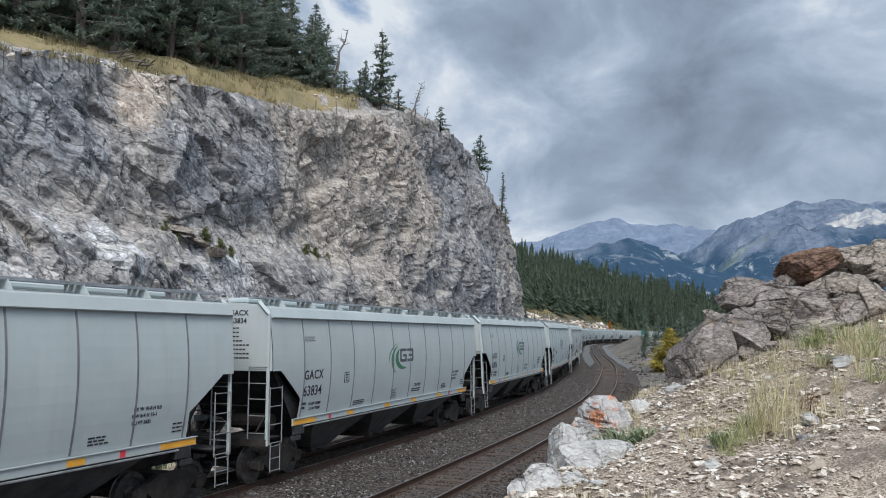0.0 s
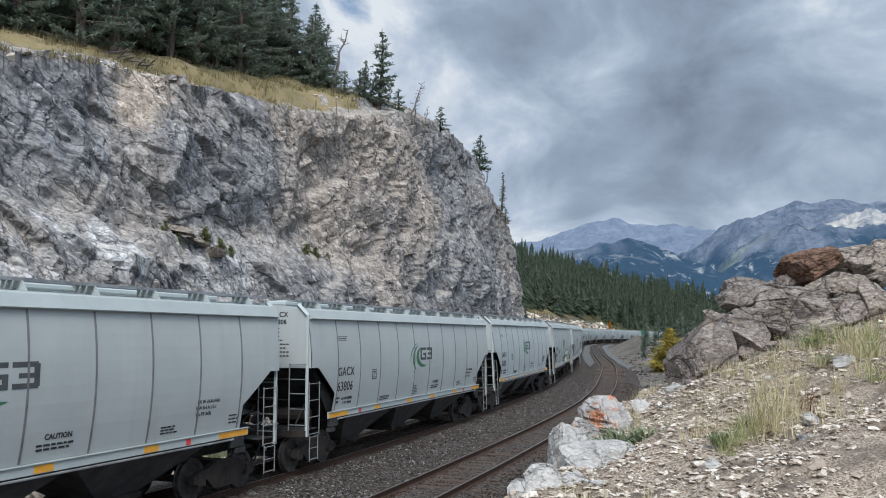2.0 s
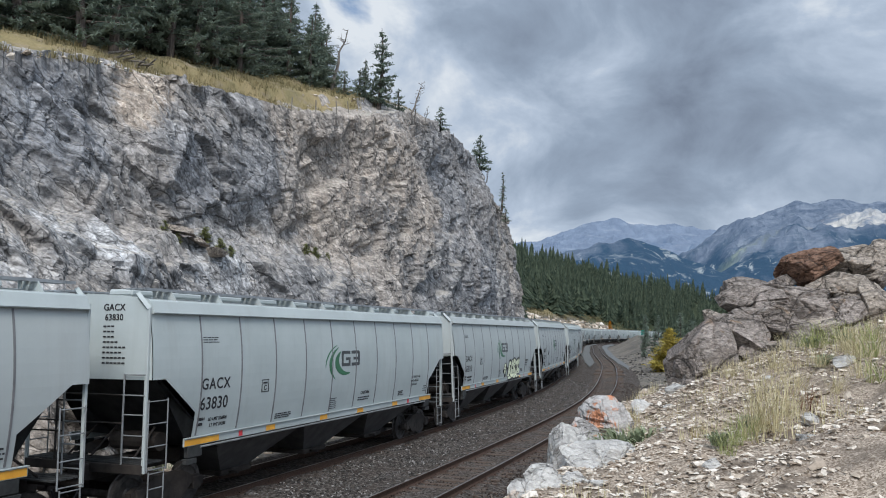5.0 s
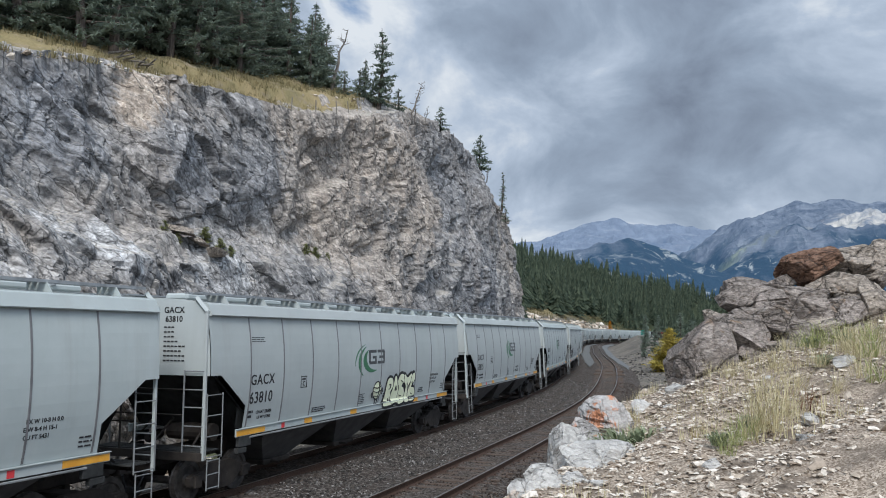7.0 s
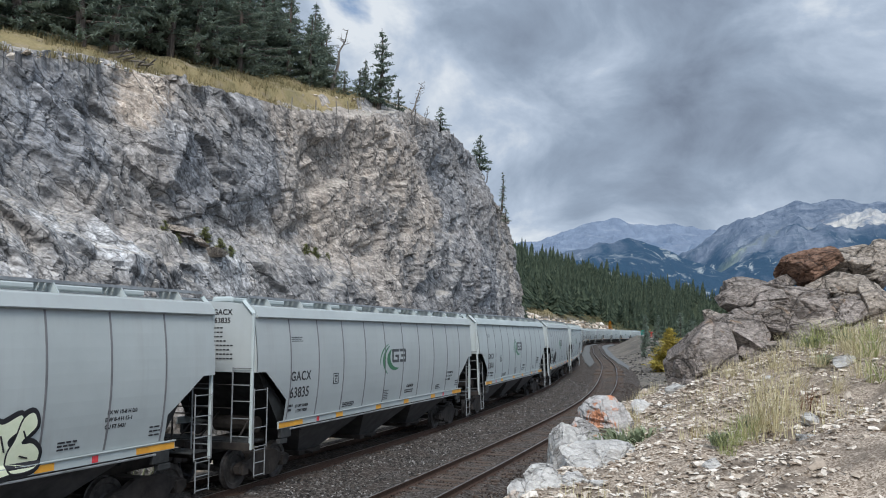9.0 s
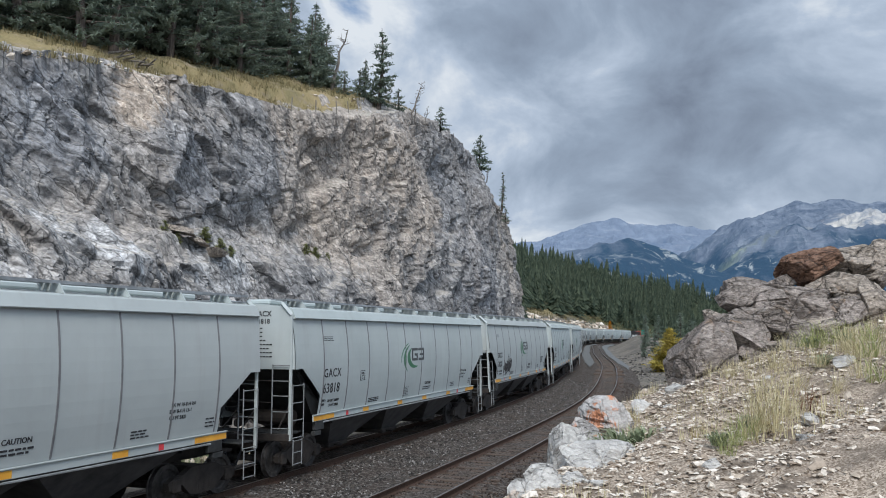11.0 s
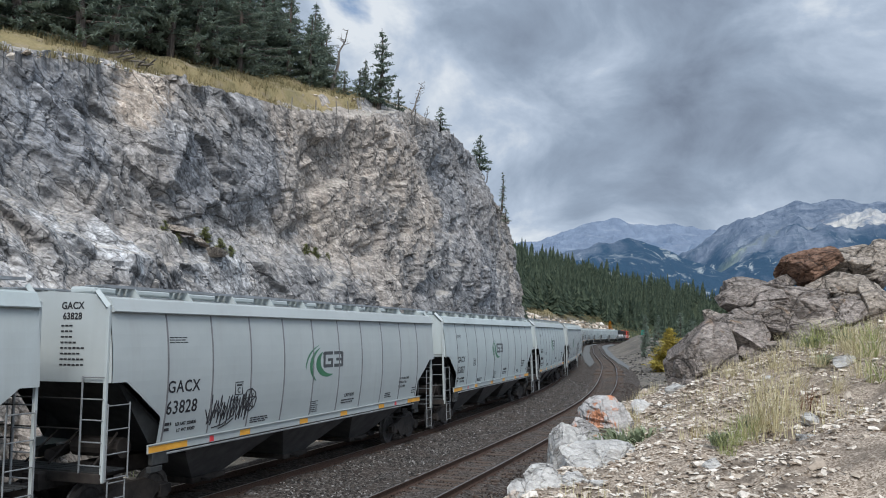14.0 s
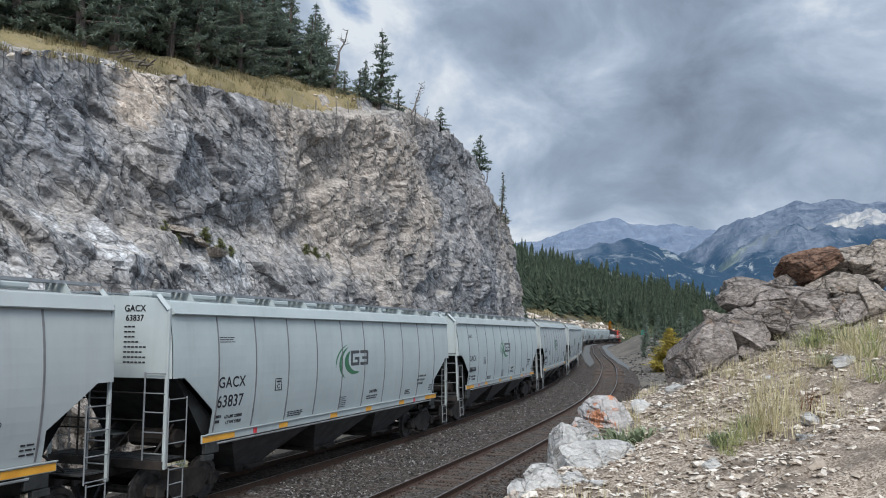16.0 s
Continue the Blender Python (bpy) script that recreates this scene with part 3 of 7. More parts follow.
def hill(s, o):
    """Height of the hill behind the cutting's edge: a strip of grass up to the wood, then gentler ground."""
    back = np.maximum(EDGE - o, 0)
    top = cliff_top(s)
    z = top + (np.interp(s, WOOD_S, WOOD_Z) - top) * np.minimum(back / 4.0, 1) ** np.interp(s, [24, 38, 50, 70], [1.0, 0.55, 0.5, 0.8]) + 0.25 * np.maximum(back - 4, 0)
    # a turf scarp where the bank has slipped
    brow = np.interp(s, [16, 24, 32, 40, 46], [2.6, 2.1, 1.5, 0.9, 0.4])
    slip = np.interp(s, [14, 20, 40, 46], [0.0, 0.42, 0.46, 0.0])
    return z - slip * np.clip(back / 0.4, 0, 1) * np.clip((brow + 0.12 - back) / 0.12, 0, 1)


def land(x, y):
    x, y = np.asarray(x, float), np.asarray(y, float)
    s, o = along(x, y)
    r = np.hypot(x, y)
    z = np.full(x.shape, -0.62)
    # right side: a bank where the camera stands, a gravel flat, then a berm that hides the valley
    crest = np.interp(s, [-40, -12, 8, 11, 16, 30, 60, 100, 150, 240, 300], [2.2, 2.6, 2.6, 1.8, 0.2, -0.4, -0.4, 0.1, 2.4, 3.2, 1.5])
    wide = np.interp(s, [10, 30, 90, 150], [2.8, 6.0, 8.0, 9.0])
    foot = np.interp(s, [8, 12], [8.2, 7.6])
    ramp = np.clip((o - foot) / wide, 0, 1)
    ramp = ramp * ramp * (3 - 2 * ramp)
    z = np.where(o > foot, -0.62 + ramp * (crest + 0.62), z)
    near = np.clip((10 - s) / 3, 0, 1)
    z = z + near * ramp * (0.28 * np.clip(x, -6, 9) - 0.19 - 0.07 * np.clip(y - 7.5, 0, 8))
    z = z + near * 0.42 * np.clip((x - 1.9) / 2.6, 0, 1) * np.exp(-((y - 10.8) / 2.3) ** 2)
    over = np.clip(o - 17.5, 0, 200) * np.clip((s - 14) / 15, 0, 1)
    z = np.maximum(z - over * 0.55, -14)
    # left side
    back = hill(s, o)
    cut = (o < EDGE - 4.5) & (s < 122)
    far = np.clip((s - 105) / 25, 0, 1)
    slope = -0.62 + (np.clip(-o - 6.0, 0, 9) * np.interp(s, [140, 200, 340, 380], [0.25, 0.85, 0.75, 0.3]) + np.clip(-o - 13.0, 0, 90) * np.interp(s, [105, 160, 250, 330, 430, 520], [0.64, 0.60, 0.55, 0.52, 0.42, 0.38]))
    z = np.where(o < -4.6, np.where(cut, back * (1 - far) + slope * far, -0.62 + (slope + 0.62) * far), z)
    z = z + GRADE * np.clip(s, -40, 420)
    z = z + (0.10 * fbm(x * 0.4, y * 0.4, 0, 4, 3) + 0.22 * fbm(x * 0.12, y * 0.12, 0, 3, 4) * np.clip(r / 60 - 0.3, 0, 1)) * np.clip((np.abs(o - 2.3) - 5.5) / 2, 0, 1) + 0.6 * fbm(x * 0.04, y * 0.04, 0, 4, 5) * np.clip((np.abs(o) - 20) / 40, 0, 1)
    # the valley and the plain beyond
    out = np.clip((r - 650) / 500, 0, 1)
    return z * (1 - out) + (-30 + 6 * fbm(x * 0.002, y * 0.002, 0, 3, 8)) * out


def ground():
    rr = np.concatenate([[0.02, 0.8, 1.8], np.geomspace(3.0, 4900, 330)])
    az = np.radians(np.concatenate([np.linspace(-180, -45, 46)[:-1], np.linspace(-45, 40, 360)[:-1], np.linspace(40, 180, 46)[:-1]]))
    R, A = np.meshgrid(rr, az, indexing="ij")
    x, y = (R * np.sin(A)).ravel(), (R * np.cos(A)).ravel()
    z = land(x, y)
    # sunk under the finer sheet of the near bank
    s, o = along(x, y)
    z = z - 0.3 * np.clip(np.minimum.reduce([s + 14.5, 11.5 - s, o - 8.9, 20.5 - o]), 0, 1)
    v = np.stack([x, y, z], 1)
    f = grid_faces(len(rr), len(az), True)[:, ::-1]
    ob = new("ground", sheet("ground", v, f, M["ground"]))
    tagged(ob, "gravel flats and dry grass slopes beside the railway", "ground", kind="structure")


def jointed(s, z, turn_a, turn_b, wide_a, wide_b, seed, warp=0.5):
    """Blocks between two sets of parallel breaks: a value for each block, metres to the nearest break, and the place across it."""
    wa, wb = warp * fbm(s * 0.35 / wide_a, z * 0.35 / wide_b, 0, 3, seed), warp * fbm(s * 0.35 / wide_a, z * 0.35 / wide_b, 0, 3, seed + 40)
    qa = (s * math.cos(turn_a) + z * math.sin(turn_a)) / wide_a + wa
    qa = qa + 0.22 * vnoise(qa * 0.8, 0 * qa, 0, seed + 7)
    ia = np.floor(qa)
    qb = (s * math.cos(turn_b) + z * math.sin(turn_b)) / wide_b + wb + _hash(ia, ia * 0, ia * 0 + seed)
    qb = qb + 0.22 * vnoise(qb * 0.8, ia, 0, seed + 9)
    ib = np.floor(qb)
    fa, fb = qa - ia - 0.5, qb - ib - 0.5
    edge = np.minimum((0.5 - np.abs(fa)) * wide_a, (0.5 - np.abs(fb)) * wide_b)
    return (_hash(ia, ib, ia * 0 + seed + 3) * 2 - 1, edge, fa * (_hash(ia, ib, ia * 0 + seed + 4) * 2 - 1), fb * (_hash(ia, ib, ia * 0 + seed + 5) * 2 - 1))


FACE = {}


def on_cliff(s, z):
    """The point of the cliff's face nearest to s and height z."""
    i = ((FACE["s"] - s) ** 2 + (FACE["z"] - z) ** 2).argmin()
    return Vector(FACE["v"][i])


def cliff():
    s_list = [-34.0]
    while s_list[-1] < 121:
        a = s_list[-1]
        s_list.append(a + (0.6 if a < 0 else max(0.06, 0.0029 * (14 + a))))
    s1 = np.array(s_list)
    v1 = np.concatenate([np.linspace(0, 1, 250), 1 + np.linspace(0.01, 1, 56)])
    V, S2 = np.meshgrid(v1, s1, indexing="ij")
    top = cliff_top(S2)
    low = np.clip(V, 0, 1)
    z = -0.9 + low * (top + 0.9)
    # a lower buttress stands out in front, with a sloping ledge on it
    ledge = np.interp(S2, [-30, 5, 7.3, 10, 12.3, 15, 17.5, 22, 28, 34, 42], [10.4, 8.6, 8.0, 7.4, 6.7, 6.4, 7.0, 7.2, 7.4, 7.0, 6.0]) + 0.45 * vnoise(S2 * 0.45, 0 * S2, 0, 4)
    jut = np.interp(S2, [-30, 12, 16, 20, 28, 36, 44], [2.6, 2.4, 1.5, 1.2, 1.0, 0.5, 0.0])
    above = np.clip((z - ledge + 0.7) / 1.4, 0, 1)
    o = -6.0 - 3.0 * low ** 1.3 + jut * (0.5 - 0.85 * above)
    over = np.clip(V - 1, 0, 1)
    o = o - 9.0 * over
    end = np.clip(S2 - 100, 0, 40)
    o = o - end ** 2 * 0.035
    # broken face: beds dipping along the line, steep joints across them
    left = np.clip((30 - S2) / 10, 0, 1)
    d = 0.9 * fbm(S2 * 0.10, z * 0.13, 0, 3, 31)
    for wide_a, wide_b, jump, tilt, groove, gw, seed in ((4.6, 3.4, 0.42, 0.50, 0.16, 0.09, 11), (1.7, 1.3, 0.24, 0.32, 0.12, 0.06, 23), (0.8, 0.55, 0.07, 0.10, 0.05, 0.03, 37), (0.33, 0.24, 0.022, 0.035, 0.02, 0.02, 53)):
        for share, ta, tb in ((left, 0.98, -0.12), (1 - left, 0.30, 1.95)):
            val, edge, fa, fb = jointed(S2, z, ta, tb, wide_b, wide_a, seed)
            d = d + share * (jump * val + tilt * (fa + fb) - groove * np.exp(-(edge / gw) ** 2))
        # the larger breaks are worn round
        for _ in range(2 if wide_a > 4 else 1 if wide_a > 1 else 0):
            d[1:-1] = 0.25 * d[:-2] + 0.5 * d[1:-1] + 0.25 * d[2:]
            d[:, 1:-1] = 0.25 * d[:, :-2] + 0.5 * d[:, 1:-1] + 0.25 * d[:, 2:]
    d = d + 0.05 * ridged(S2 * 0.8, z * 1.2, 0, 4, 41) + 0.03 * vnoise((S2 * 0.55 + z * 0.83) * 6, (S2 * 0.83 - z * 0.55) * 0.8, 0, 43)
    # a scooped hollow under the turf, and a long open break that rises along the face
    d = d - 1.0 * np.exp(-((S2 - 14.8) / 1.3) ** 2) * np.clip((z - 10.3) / 1.2, 0, 1)
    rise = z - np.interp(S2, [17.5, 21.3, 26, 31], [7.9, 9.5, 10.8, 11.4])
    open_ = ((S2 > 17) & (S2 < 31)) * 1.0
    rise = rise + 0.25 * fbm(S2 * 0.9, z * 0.3, 0, 4, 46)
    d = d + open_ * np.clip(0.5 + vnoise(S2 * 0.8, 0 * z, 0, 47), 0, 1) * (0.28 * np.clip(1 - np.abs(rise - 0.3) / 0.8, 0, 1) * (rise > 0) - 0.16 * np.exp(-(rise / 0.06) ** 2))
    calm = np.clip(1.1 - over * 6.0, 0, 1)
    shelf = 4 * above * (1 - above) * np.clip(jut, 0, 1)
    z = z + shelf * 0.45 * fbm(S2 * 1.1, o * 1.1, 0, 4, 57)
    o = o + d * calm
    z = z + (0.30 * fbm(S2 * 0.5, o * 0.5, 0, 4, 51) + 0.12 * fbm(S2 * 2.5, o * 2.5, 0, 3, 52)) * np.clip((low - 0.8) / 0.2, 0, 1) * calm
    z = np.where(over > 0, hill(S2, o) + 0.10 * (1 - over) + 0.10 * fbm(S2, o, 0, 4, 9) + 0.10, z)
    z = np.where(over > 0.9, z - (over - 0.9) * 4, z)
    x0, y0, th = (np.interp(S2, LS, q) for q in (LX, LY, LTH))
    v = np.stack([x0 + o * np.cos(th), y0 - o * np.sin(th), z + GRADE * S2], -1).reshape(-1, 3)
    face = (V <= 1).ravel()
    FACE.update(s=S2.ravel()[face], z=z.ravel()[face], v=v[face])
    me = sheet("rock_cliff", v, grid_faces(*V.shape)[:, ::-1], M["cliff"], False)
    me.materials.append(M["ground"])
    turf = (EDGE - o > 0.75 + 0.7 * fbm(S2 * 0.6, o * 1.5, 0, 4, 77) + np.interp(S2, [0, 14, 30, 46, 60], [0.5, 0.3, 0.2, 0.9, 2.0]))[:-1, :-1].ravel() & (over > 0)[:-1, :-1].ravel()
    me.polygons.foreach_set("material_index", turf.astype(np.int32))
    me.polygons.foreach_set("use_smooth", turf)
    ob = new("rock_cliff", me)
    tagged(ob, "tall blasted grey limestone cliff of a railway cutting", "cliff", kind="structure")


def bank():
    """The bank under the camera, in fine pieces, over the coarse sheet."""
    s1, o1 = np.linspace(-16, 13, 230), np.linspace(7.9, 22, 150)
    S2, O2 = np.meshgrid(s1, o1, indexing="ij")
    x0, y0, th = (np.interp(S2, LS, q) for q in (LX, LY, LTH))
    x, y = x0 + O2 * np.cos(th), y0 - O2 * np.sin(th)
    z = land(x.ravel(), y.ravel()).reshape(x.shape)
    rim = np.minimum.reduce([(S2 + 16) / 1.5, (13 - S2) / 1.5, (O2 - 7.9) / 0.8, (22 - O2) / 1.5])
    z = z - 0.08 + np.clip(rim, 0, 1) * (0.16 + 0.10 * fbm(x * 1.1, y * 1.1, 0, 4, 61) + 0.03 * fbm(x * 6, y * 6, 0, 3, 62))
    v = np.stack([x, y, z], -1).reshape(-1, 3)
    ob = new("scree_bank", sheet("scree_bank", v, grid_faces(*S2.shape), M["scree"]))
    tagged(ob, "bank of pale shattered stone chips and dirt above the track", "bank", kind="structure")


def mountains():
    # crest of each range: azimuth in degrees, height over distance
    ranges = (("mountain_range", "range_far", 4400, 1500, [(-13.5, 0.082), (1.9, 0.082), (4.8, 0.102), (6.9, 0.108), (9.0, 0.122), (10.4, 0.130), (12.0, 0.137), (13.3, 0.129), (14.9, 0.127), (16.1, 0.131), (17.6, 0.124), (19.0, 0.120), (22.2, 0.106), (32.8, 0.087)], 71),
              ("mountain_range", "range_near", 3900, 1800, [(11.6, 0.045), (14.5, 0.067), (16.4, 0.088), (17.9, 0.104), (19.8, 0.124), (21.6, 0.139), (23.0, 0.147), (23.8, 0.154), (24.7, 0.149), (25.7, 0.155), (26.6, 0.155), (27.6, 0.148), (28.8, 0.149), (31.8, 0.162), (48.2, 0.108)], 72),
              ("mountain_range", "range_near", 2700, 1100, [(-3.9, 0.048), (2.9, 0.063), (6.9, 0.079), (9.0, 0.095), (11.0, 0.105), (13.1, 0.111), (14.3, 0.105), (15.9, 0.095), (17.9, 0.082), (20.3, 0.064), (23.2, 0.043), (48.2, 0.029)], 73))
    for name, mat, dist, deep, crest, seed in ranges:
        azs = np.linspace(crest[0][0], crest[-1][0], 320)
        h = np.interp(azs, *zip(*crest)) * dist
        t = np.concatenate([np.linspace(0, 1, 70), 1 + np.linspace(0.06, 0.5, 8)])
        T, A = np.meshgrid(t, np.radians(azs), indexing="ij")
        Hc = np.broadcast_to(h, T.shape)
        R = dist - deep * (1 - T)
        x, y = R * np.sin(A), R * np.cos(A)
        rise = np.where(T <= 1, T ** 1.35, 1 - (T - 1) * 1.2)
        rid = ridged(x * 0.0017, y * 0.0017, 0, 6, seed, 0.52)
        z = -60 + (Hc + 60) * rise + rid * 95 * np.sin(np.clip(T, 0, 1) * math.pi) ** 0.7 * np.clip(rise * 2, 0, 1) + 6 * ridged(x * 0.012, y * 0.012, 0, 3, seed + 5) * np.clip(rise, 0, 1)
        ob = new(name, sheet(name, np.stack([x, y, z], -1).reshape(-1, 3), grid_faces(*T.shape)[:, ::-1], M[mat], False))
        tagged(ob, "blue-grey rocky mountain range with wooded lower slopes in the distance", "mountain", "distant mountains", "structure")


def ballast_bed():
    s1 = np.concatenate([np.arange(-140, -25, 3.0), np.arange(-25, 60, 0.35), np.arange(60, 440, 2.0)])
    prof = [(-4.3, -0.75), (-3.2, -0.62), (-1.9, -0.2), (-1.5, -0.16), (1.5, -0.16), (1.75, -0.2), (2.35, -0.3), (2.9, -0.2), (3.2, -0.17), (6.2, -0.17), (6.6, -0.22), (7.4, -0.6), (8.2, -0.8)]
    op, zp = (np.array(q) for q in zip(*prof))
    o1 = np.linspace(-4.3, 8.2, 46)
    S2, O2 = np.meshgrid(s1, o1, indexing="ij")
    x0, y0, th, le = (np.interp(S2, LS, q) for q in (LX, LY, LTH, LEANS))
    x, y = x0 + O2 * np.cos(th), y0 - O2 * np.sin(th)
    tilt = np.clip(O2, -1.6, 1.6) * np.clip(1 - (O2 - 1.6) / 0.8, 0, 1) + np.where(O2 > 3.0, np.clip(O2 - APART, -1.6, 1.6), 0)
    z = np.interp(O2, op, zp) + tilt * np.sin(le) + GRADE * S2 + 0.035 * fbm(x * 2.2, y * 2.2, 0, 3, 81)
    ob = new("ballast_bed", sheet("ballast_bed", np.stack([x, y, z], -1).reshape(-1, 3), grid_faces(*S2.shape), M["ballast"]))
    tagged(ob, "grey crushed-stone ballast under two railway tracks", "ballast", kind="structure")


def fresh_ballast():
    """Pale new stone tipped beside the second track on the far curve."""
    for lo, hi in ((1.9, 3.2), (6.2, 7.7)):
        s1, u1 = np.arange(86, 262, 1.0), np.linspace(0, 1, 7)
        S2, U = np.meshgrid(s1, u1, indexing="ij")
        ends = np.clip(np.minimum(S2 - 86, 262 - S2) / 14, 0.05, 1)
        mid = (lo + hi) / 2
        O2 = mid + (lo + (hi - lo) * U - mid) * ends * (1 + 0.12 * vnoise(S2 * 0.3, U, 0, 5))
        x0, y0, th = (np.interp(S2, LS, q) for q in (LX, LY, LTH))
        x, y = x0 + O2 * np.cos(th), y0 - O2 * np.sin(th)
        z = np.maximum(np.interp(O2, [1.5, 2.35, 2.9, 6.2, 6.6, 7.4, 9], [-0.16, -0.26, -0.2, -0.17, -0.22, -0.50, -0.52]), -0.55) + GRADE * S2 + 0.07
        ob = new("fresh_ballast", sheet("fresh_ballast", np.stack([x, y, z], -1).reshape(-1, 3), grid_faces(*S2.shape), M["ballast_pale"]))
        tagged(ob, "pale fresh crushed stone beside the track on the far curve", "ballast", kind="structure")


def sweep(name, outline, s0, s1, o, mats, parent, step=1.5):
    """An outline in o and z carried along the track; the faces at the top take the second material."""
    ss = np.arange(s0, s1 + 0.01, step)
    n = len(outline)
    v = []
    for s in ss:
        m = on_track(s, 0)if abs(o) < 2 else on_track(s, APART)
        base = o if abs(o) < 2 else o - APART
        v += [m @ Vector((0, -(base + a), b)) for a, b in outline]
    f = grid_faces(len(ss), n, True)
    me = sheet(name, [tuple(q) for q in v], f, mats[0], False)
    me.materials.append(mats[1])
    for p in me.polygons:
        if p.index % n == RAIL_TOP:
            p.material_index = 1
    return part(name, me, parent)


RAIL = [(-0.07, -0.172), (-0.07, -0.158), (-0.012, -0.135), (-0.010, -0.045), (-0.036, -0.03), (-0.036, -0.004), (-0.03, 0.0), (0.03, 0.0), (0.036, -0.004), (0.036, -0.03), (0.010, -0.045), (0.012, -0.135), (0.07, -0.158), (0.07, -0.172)]
RAIL_TOP = 6


def tracks():
    for o, label in ((0.0, "railway track on worn timber sleepers under the grain train"), (APART, "empty rusty railway track on worn timber sleepers")):
        t = new("railway_track")
        tagged(t, label, "railway track", "railway tracks", "structure")
        for side in (-0.7525, 0.7525):
            sweep("rail", RAIL, -135, 440, o + side, (M["rail"], M["rail_top"]), t)
        rnd = random.Random(7)
        bm = bmesh.new()
        box(bm, -0.115, 0.115, -1.3, 1.3, -0.34, -0.165, 0.012)
        tie = mesh("sleeper", bm, M["sleeper"])
        bm = bmesh.new()
        for side in (-0.7525, 0.7525):
            box(bm, -0.1, 0.1, side - 0.16, side + 0.16, -0.168, -0.155, 0.004)
            for q in (-0.105, 0.105):
                box(bm, -0.02, 0.02, side + q - 0.02, side + q + 0.02, -0.16, -0.125, 0.006)
        plate = mesh("tie_plate", bm, M["rail"])
        for i in range(230):
            s = -8 + i * 0.56
            m = on_track(s, o) @ pose(rnd.uniform(-.03, .03), rnd.uniform(-.05, .05), rnd.uniform(-.012, .012), 0, 0, rnd.uniform(-1.5, 1.5))
            tie_ob = part("sleeper", tie, t, m=m)
            if s < 60:
                part("tie_plate", plate, tie_ob)


ground()
cliff()
bank()
mountains()
ballast_bed()
fresh_ballast()
tracks()


# ---- the train ----
HALF, SILL = 8.10, 6.95
SEAMS = [-6.54 + 1.453 * i for i in range(10)]


def side_y(z):
    """Half width of the bowed side at height z."""
    return 1.40 + 0.222 * math.sin(math.pi * min(max((z - 1.2) / 3.3, 0), 1)) ** 0.8


def end_x(z):
    """Half length of the side at height z: cut away over the bogies."""
    if z >= 2.80:
        return HALF - 0.03
    if z <= 2.06:
        return SILL - 0.28
    return SILL - 0.28 + (z - 2.06) / 0.74 * (HALF - 0.40 - SILL + 0.28)


def hull_mesh():
    bm = bmesh.new()
    zs = [1.36, 1.5, 1.7, 2.059, 2.06, 2.25, 2.5, 2.799, 2.80, 3.0, 3.2, 3.45, 3.7, 3.95, 4.15]
    xs = [-1 + 2 * i / 40 for i in range(41)]
    for sy in (-1, 1):
        g = [[bm.verts.new((a * end_x(z), sy * side_y(z), z)) for a in xs] for z in zs]
        for i in range(len(zs) - 1):
            for j in range(40):
                q = (g[i][j], g[i][j + 1], g[i + 1][j + 1], g[i + 1][j])
                bm.faces.new(q if sy < 0 else q[::-1])
    for sx in (-1, 1):
        x = sx * (HALF - 0.03)
        prev = None
        for z, w in ((2.80, None), (3.0, None), (3.2, None), (3.45, None), (3.7, None), (3.95, None), (4.15, None), (4.36, 1.42), (4.48, 0.7)):
            w = w or side_y(z) - 0.02
            cur = (bm.verts.new((x, -w, z)), bm.verts.new((x, w, z)))
            if prev:
                f = (prev[0], prev[1], cur[1], cur[0])
                bm.faces.new(f if sx > 0 else f[::-1])
            prev = cur
    return mesh("hull", bm, M["car"], False)


def roof_mesh():
    bm = bmesh.new()
    half = [(0.7, 4.48), (1.44, 4.385), (1.485, 4.36), (1.58, 4.16), (1.60, 4.125), (1.585, 4.105), (1.50, 4.10)]
    prof = [(-y, z) for y, z in half[::-1]] + [(0, 4.52)] + half
    a = [bm.verts.new((-HALF + 0.04, y, z)) for y, z in prof]
    b = [bm.verts.new((HALF - 0.04, y, z)) for y, z in prof]
    for i in range(len(prof) - 1):
        bm.faces.new((a[i], b[i], b[i + 1], a[i + 1]))
    bm.faces.new(a)
    bm.faces.new(b[::-1])
    bmesh.ops.recalc_face_normals(bm, faces=bm.faces)
    return mesh("roof", bm, M["car"])


def strip(name, x0, x1, z0, z1, mat, out=0.006, thick=0.012, steps=6):
    """A thin plate on the bowed side that faces the second track."""
    bm = bmesh.new()
    prev = None
    for i in range(steps + 1):
        z = z0 + (z1 - z0) * i / steps
        y = -side_y(z) - out
        cur = [bm.verts.new((x, q, z)) for x, q in ((x0, y), (x1, y), (x1, y + thick), (x0, y + thick))]
        if prev:
            for k in range(4):
                j = (k + 1) % 4
                bm.faces.new((prev[k], prev[j], cur[j], cur[k]))
        else:
            bm.faces.new(cur[::-1])
        prev = cur
    bm.faces.new(prev)
    return mesh(name, bm, mat)


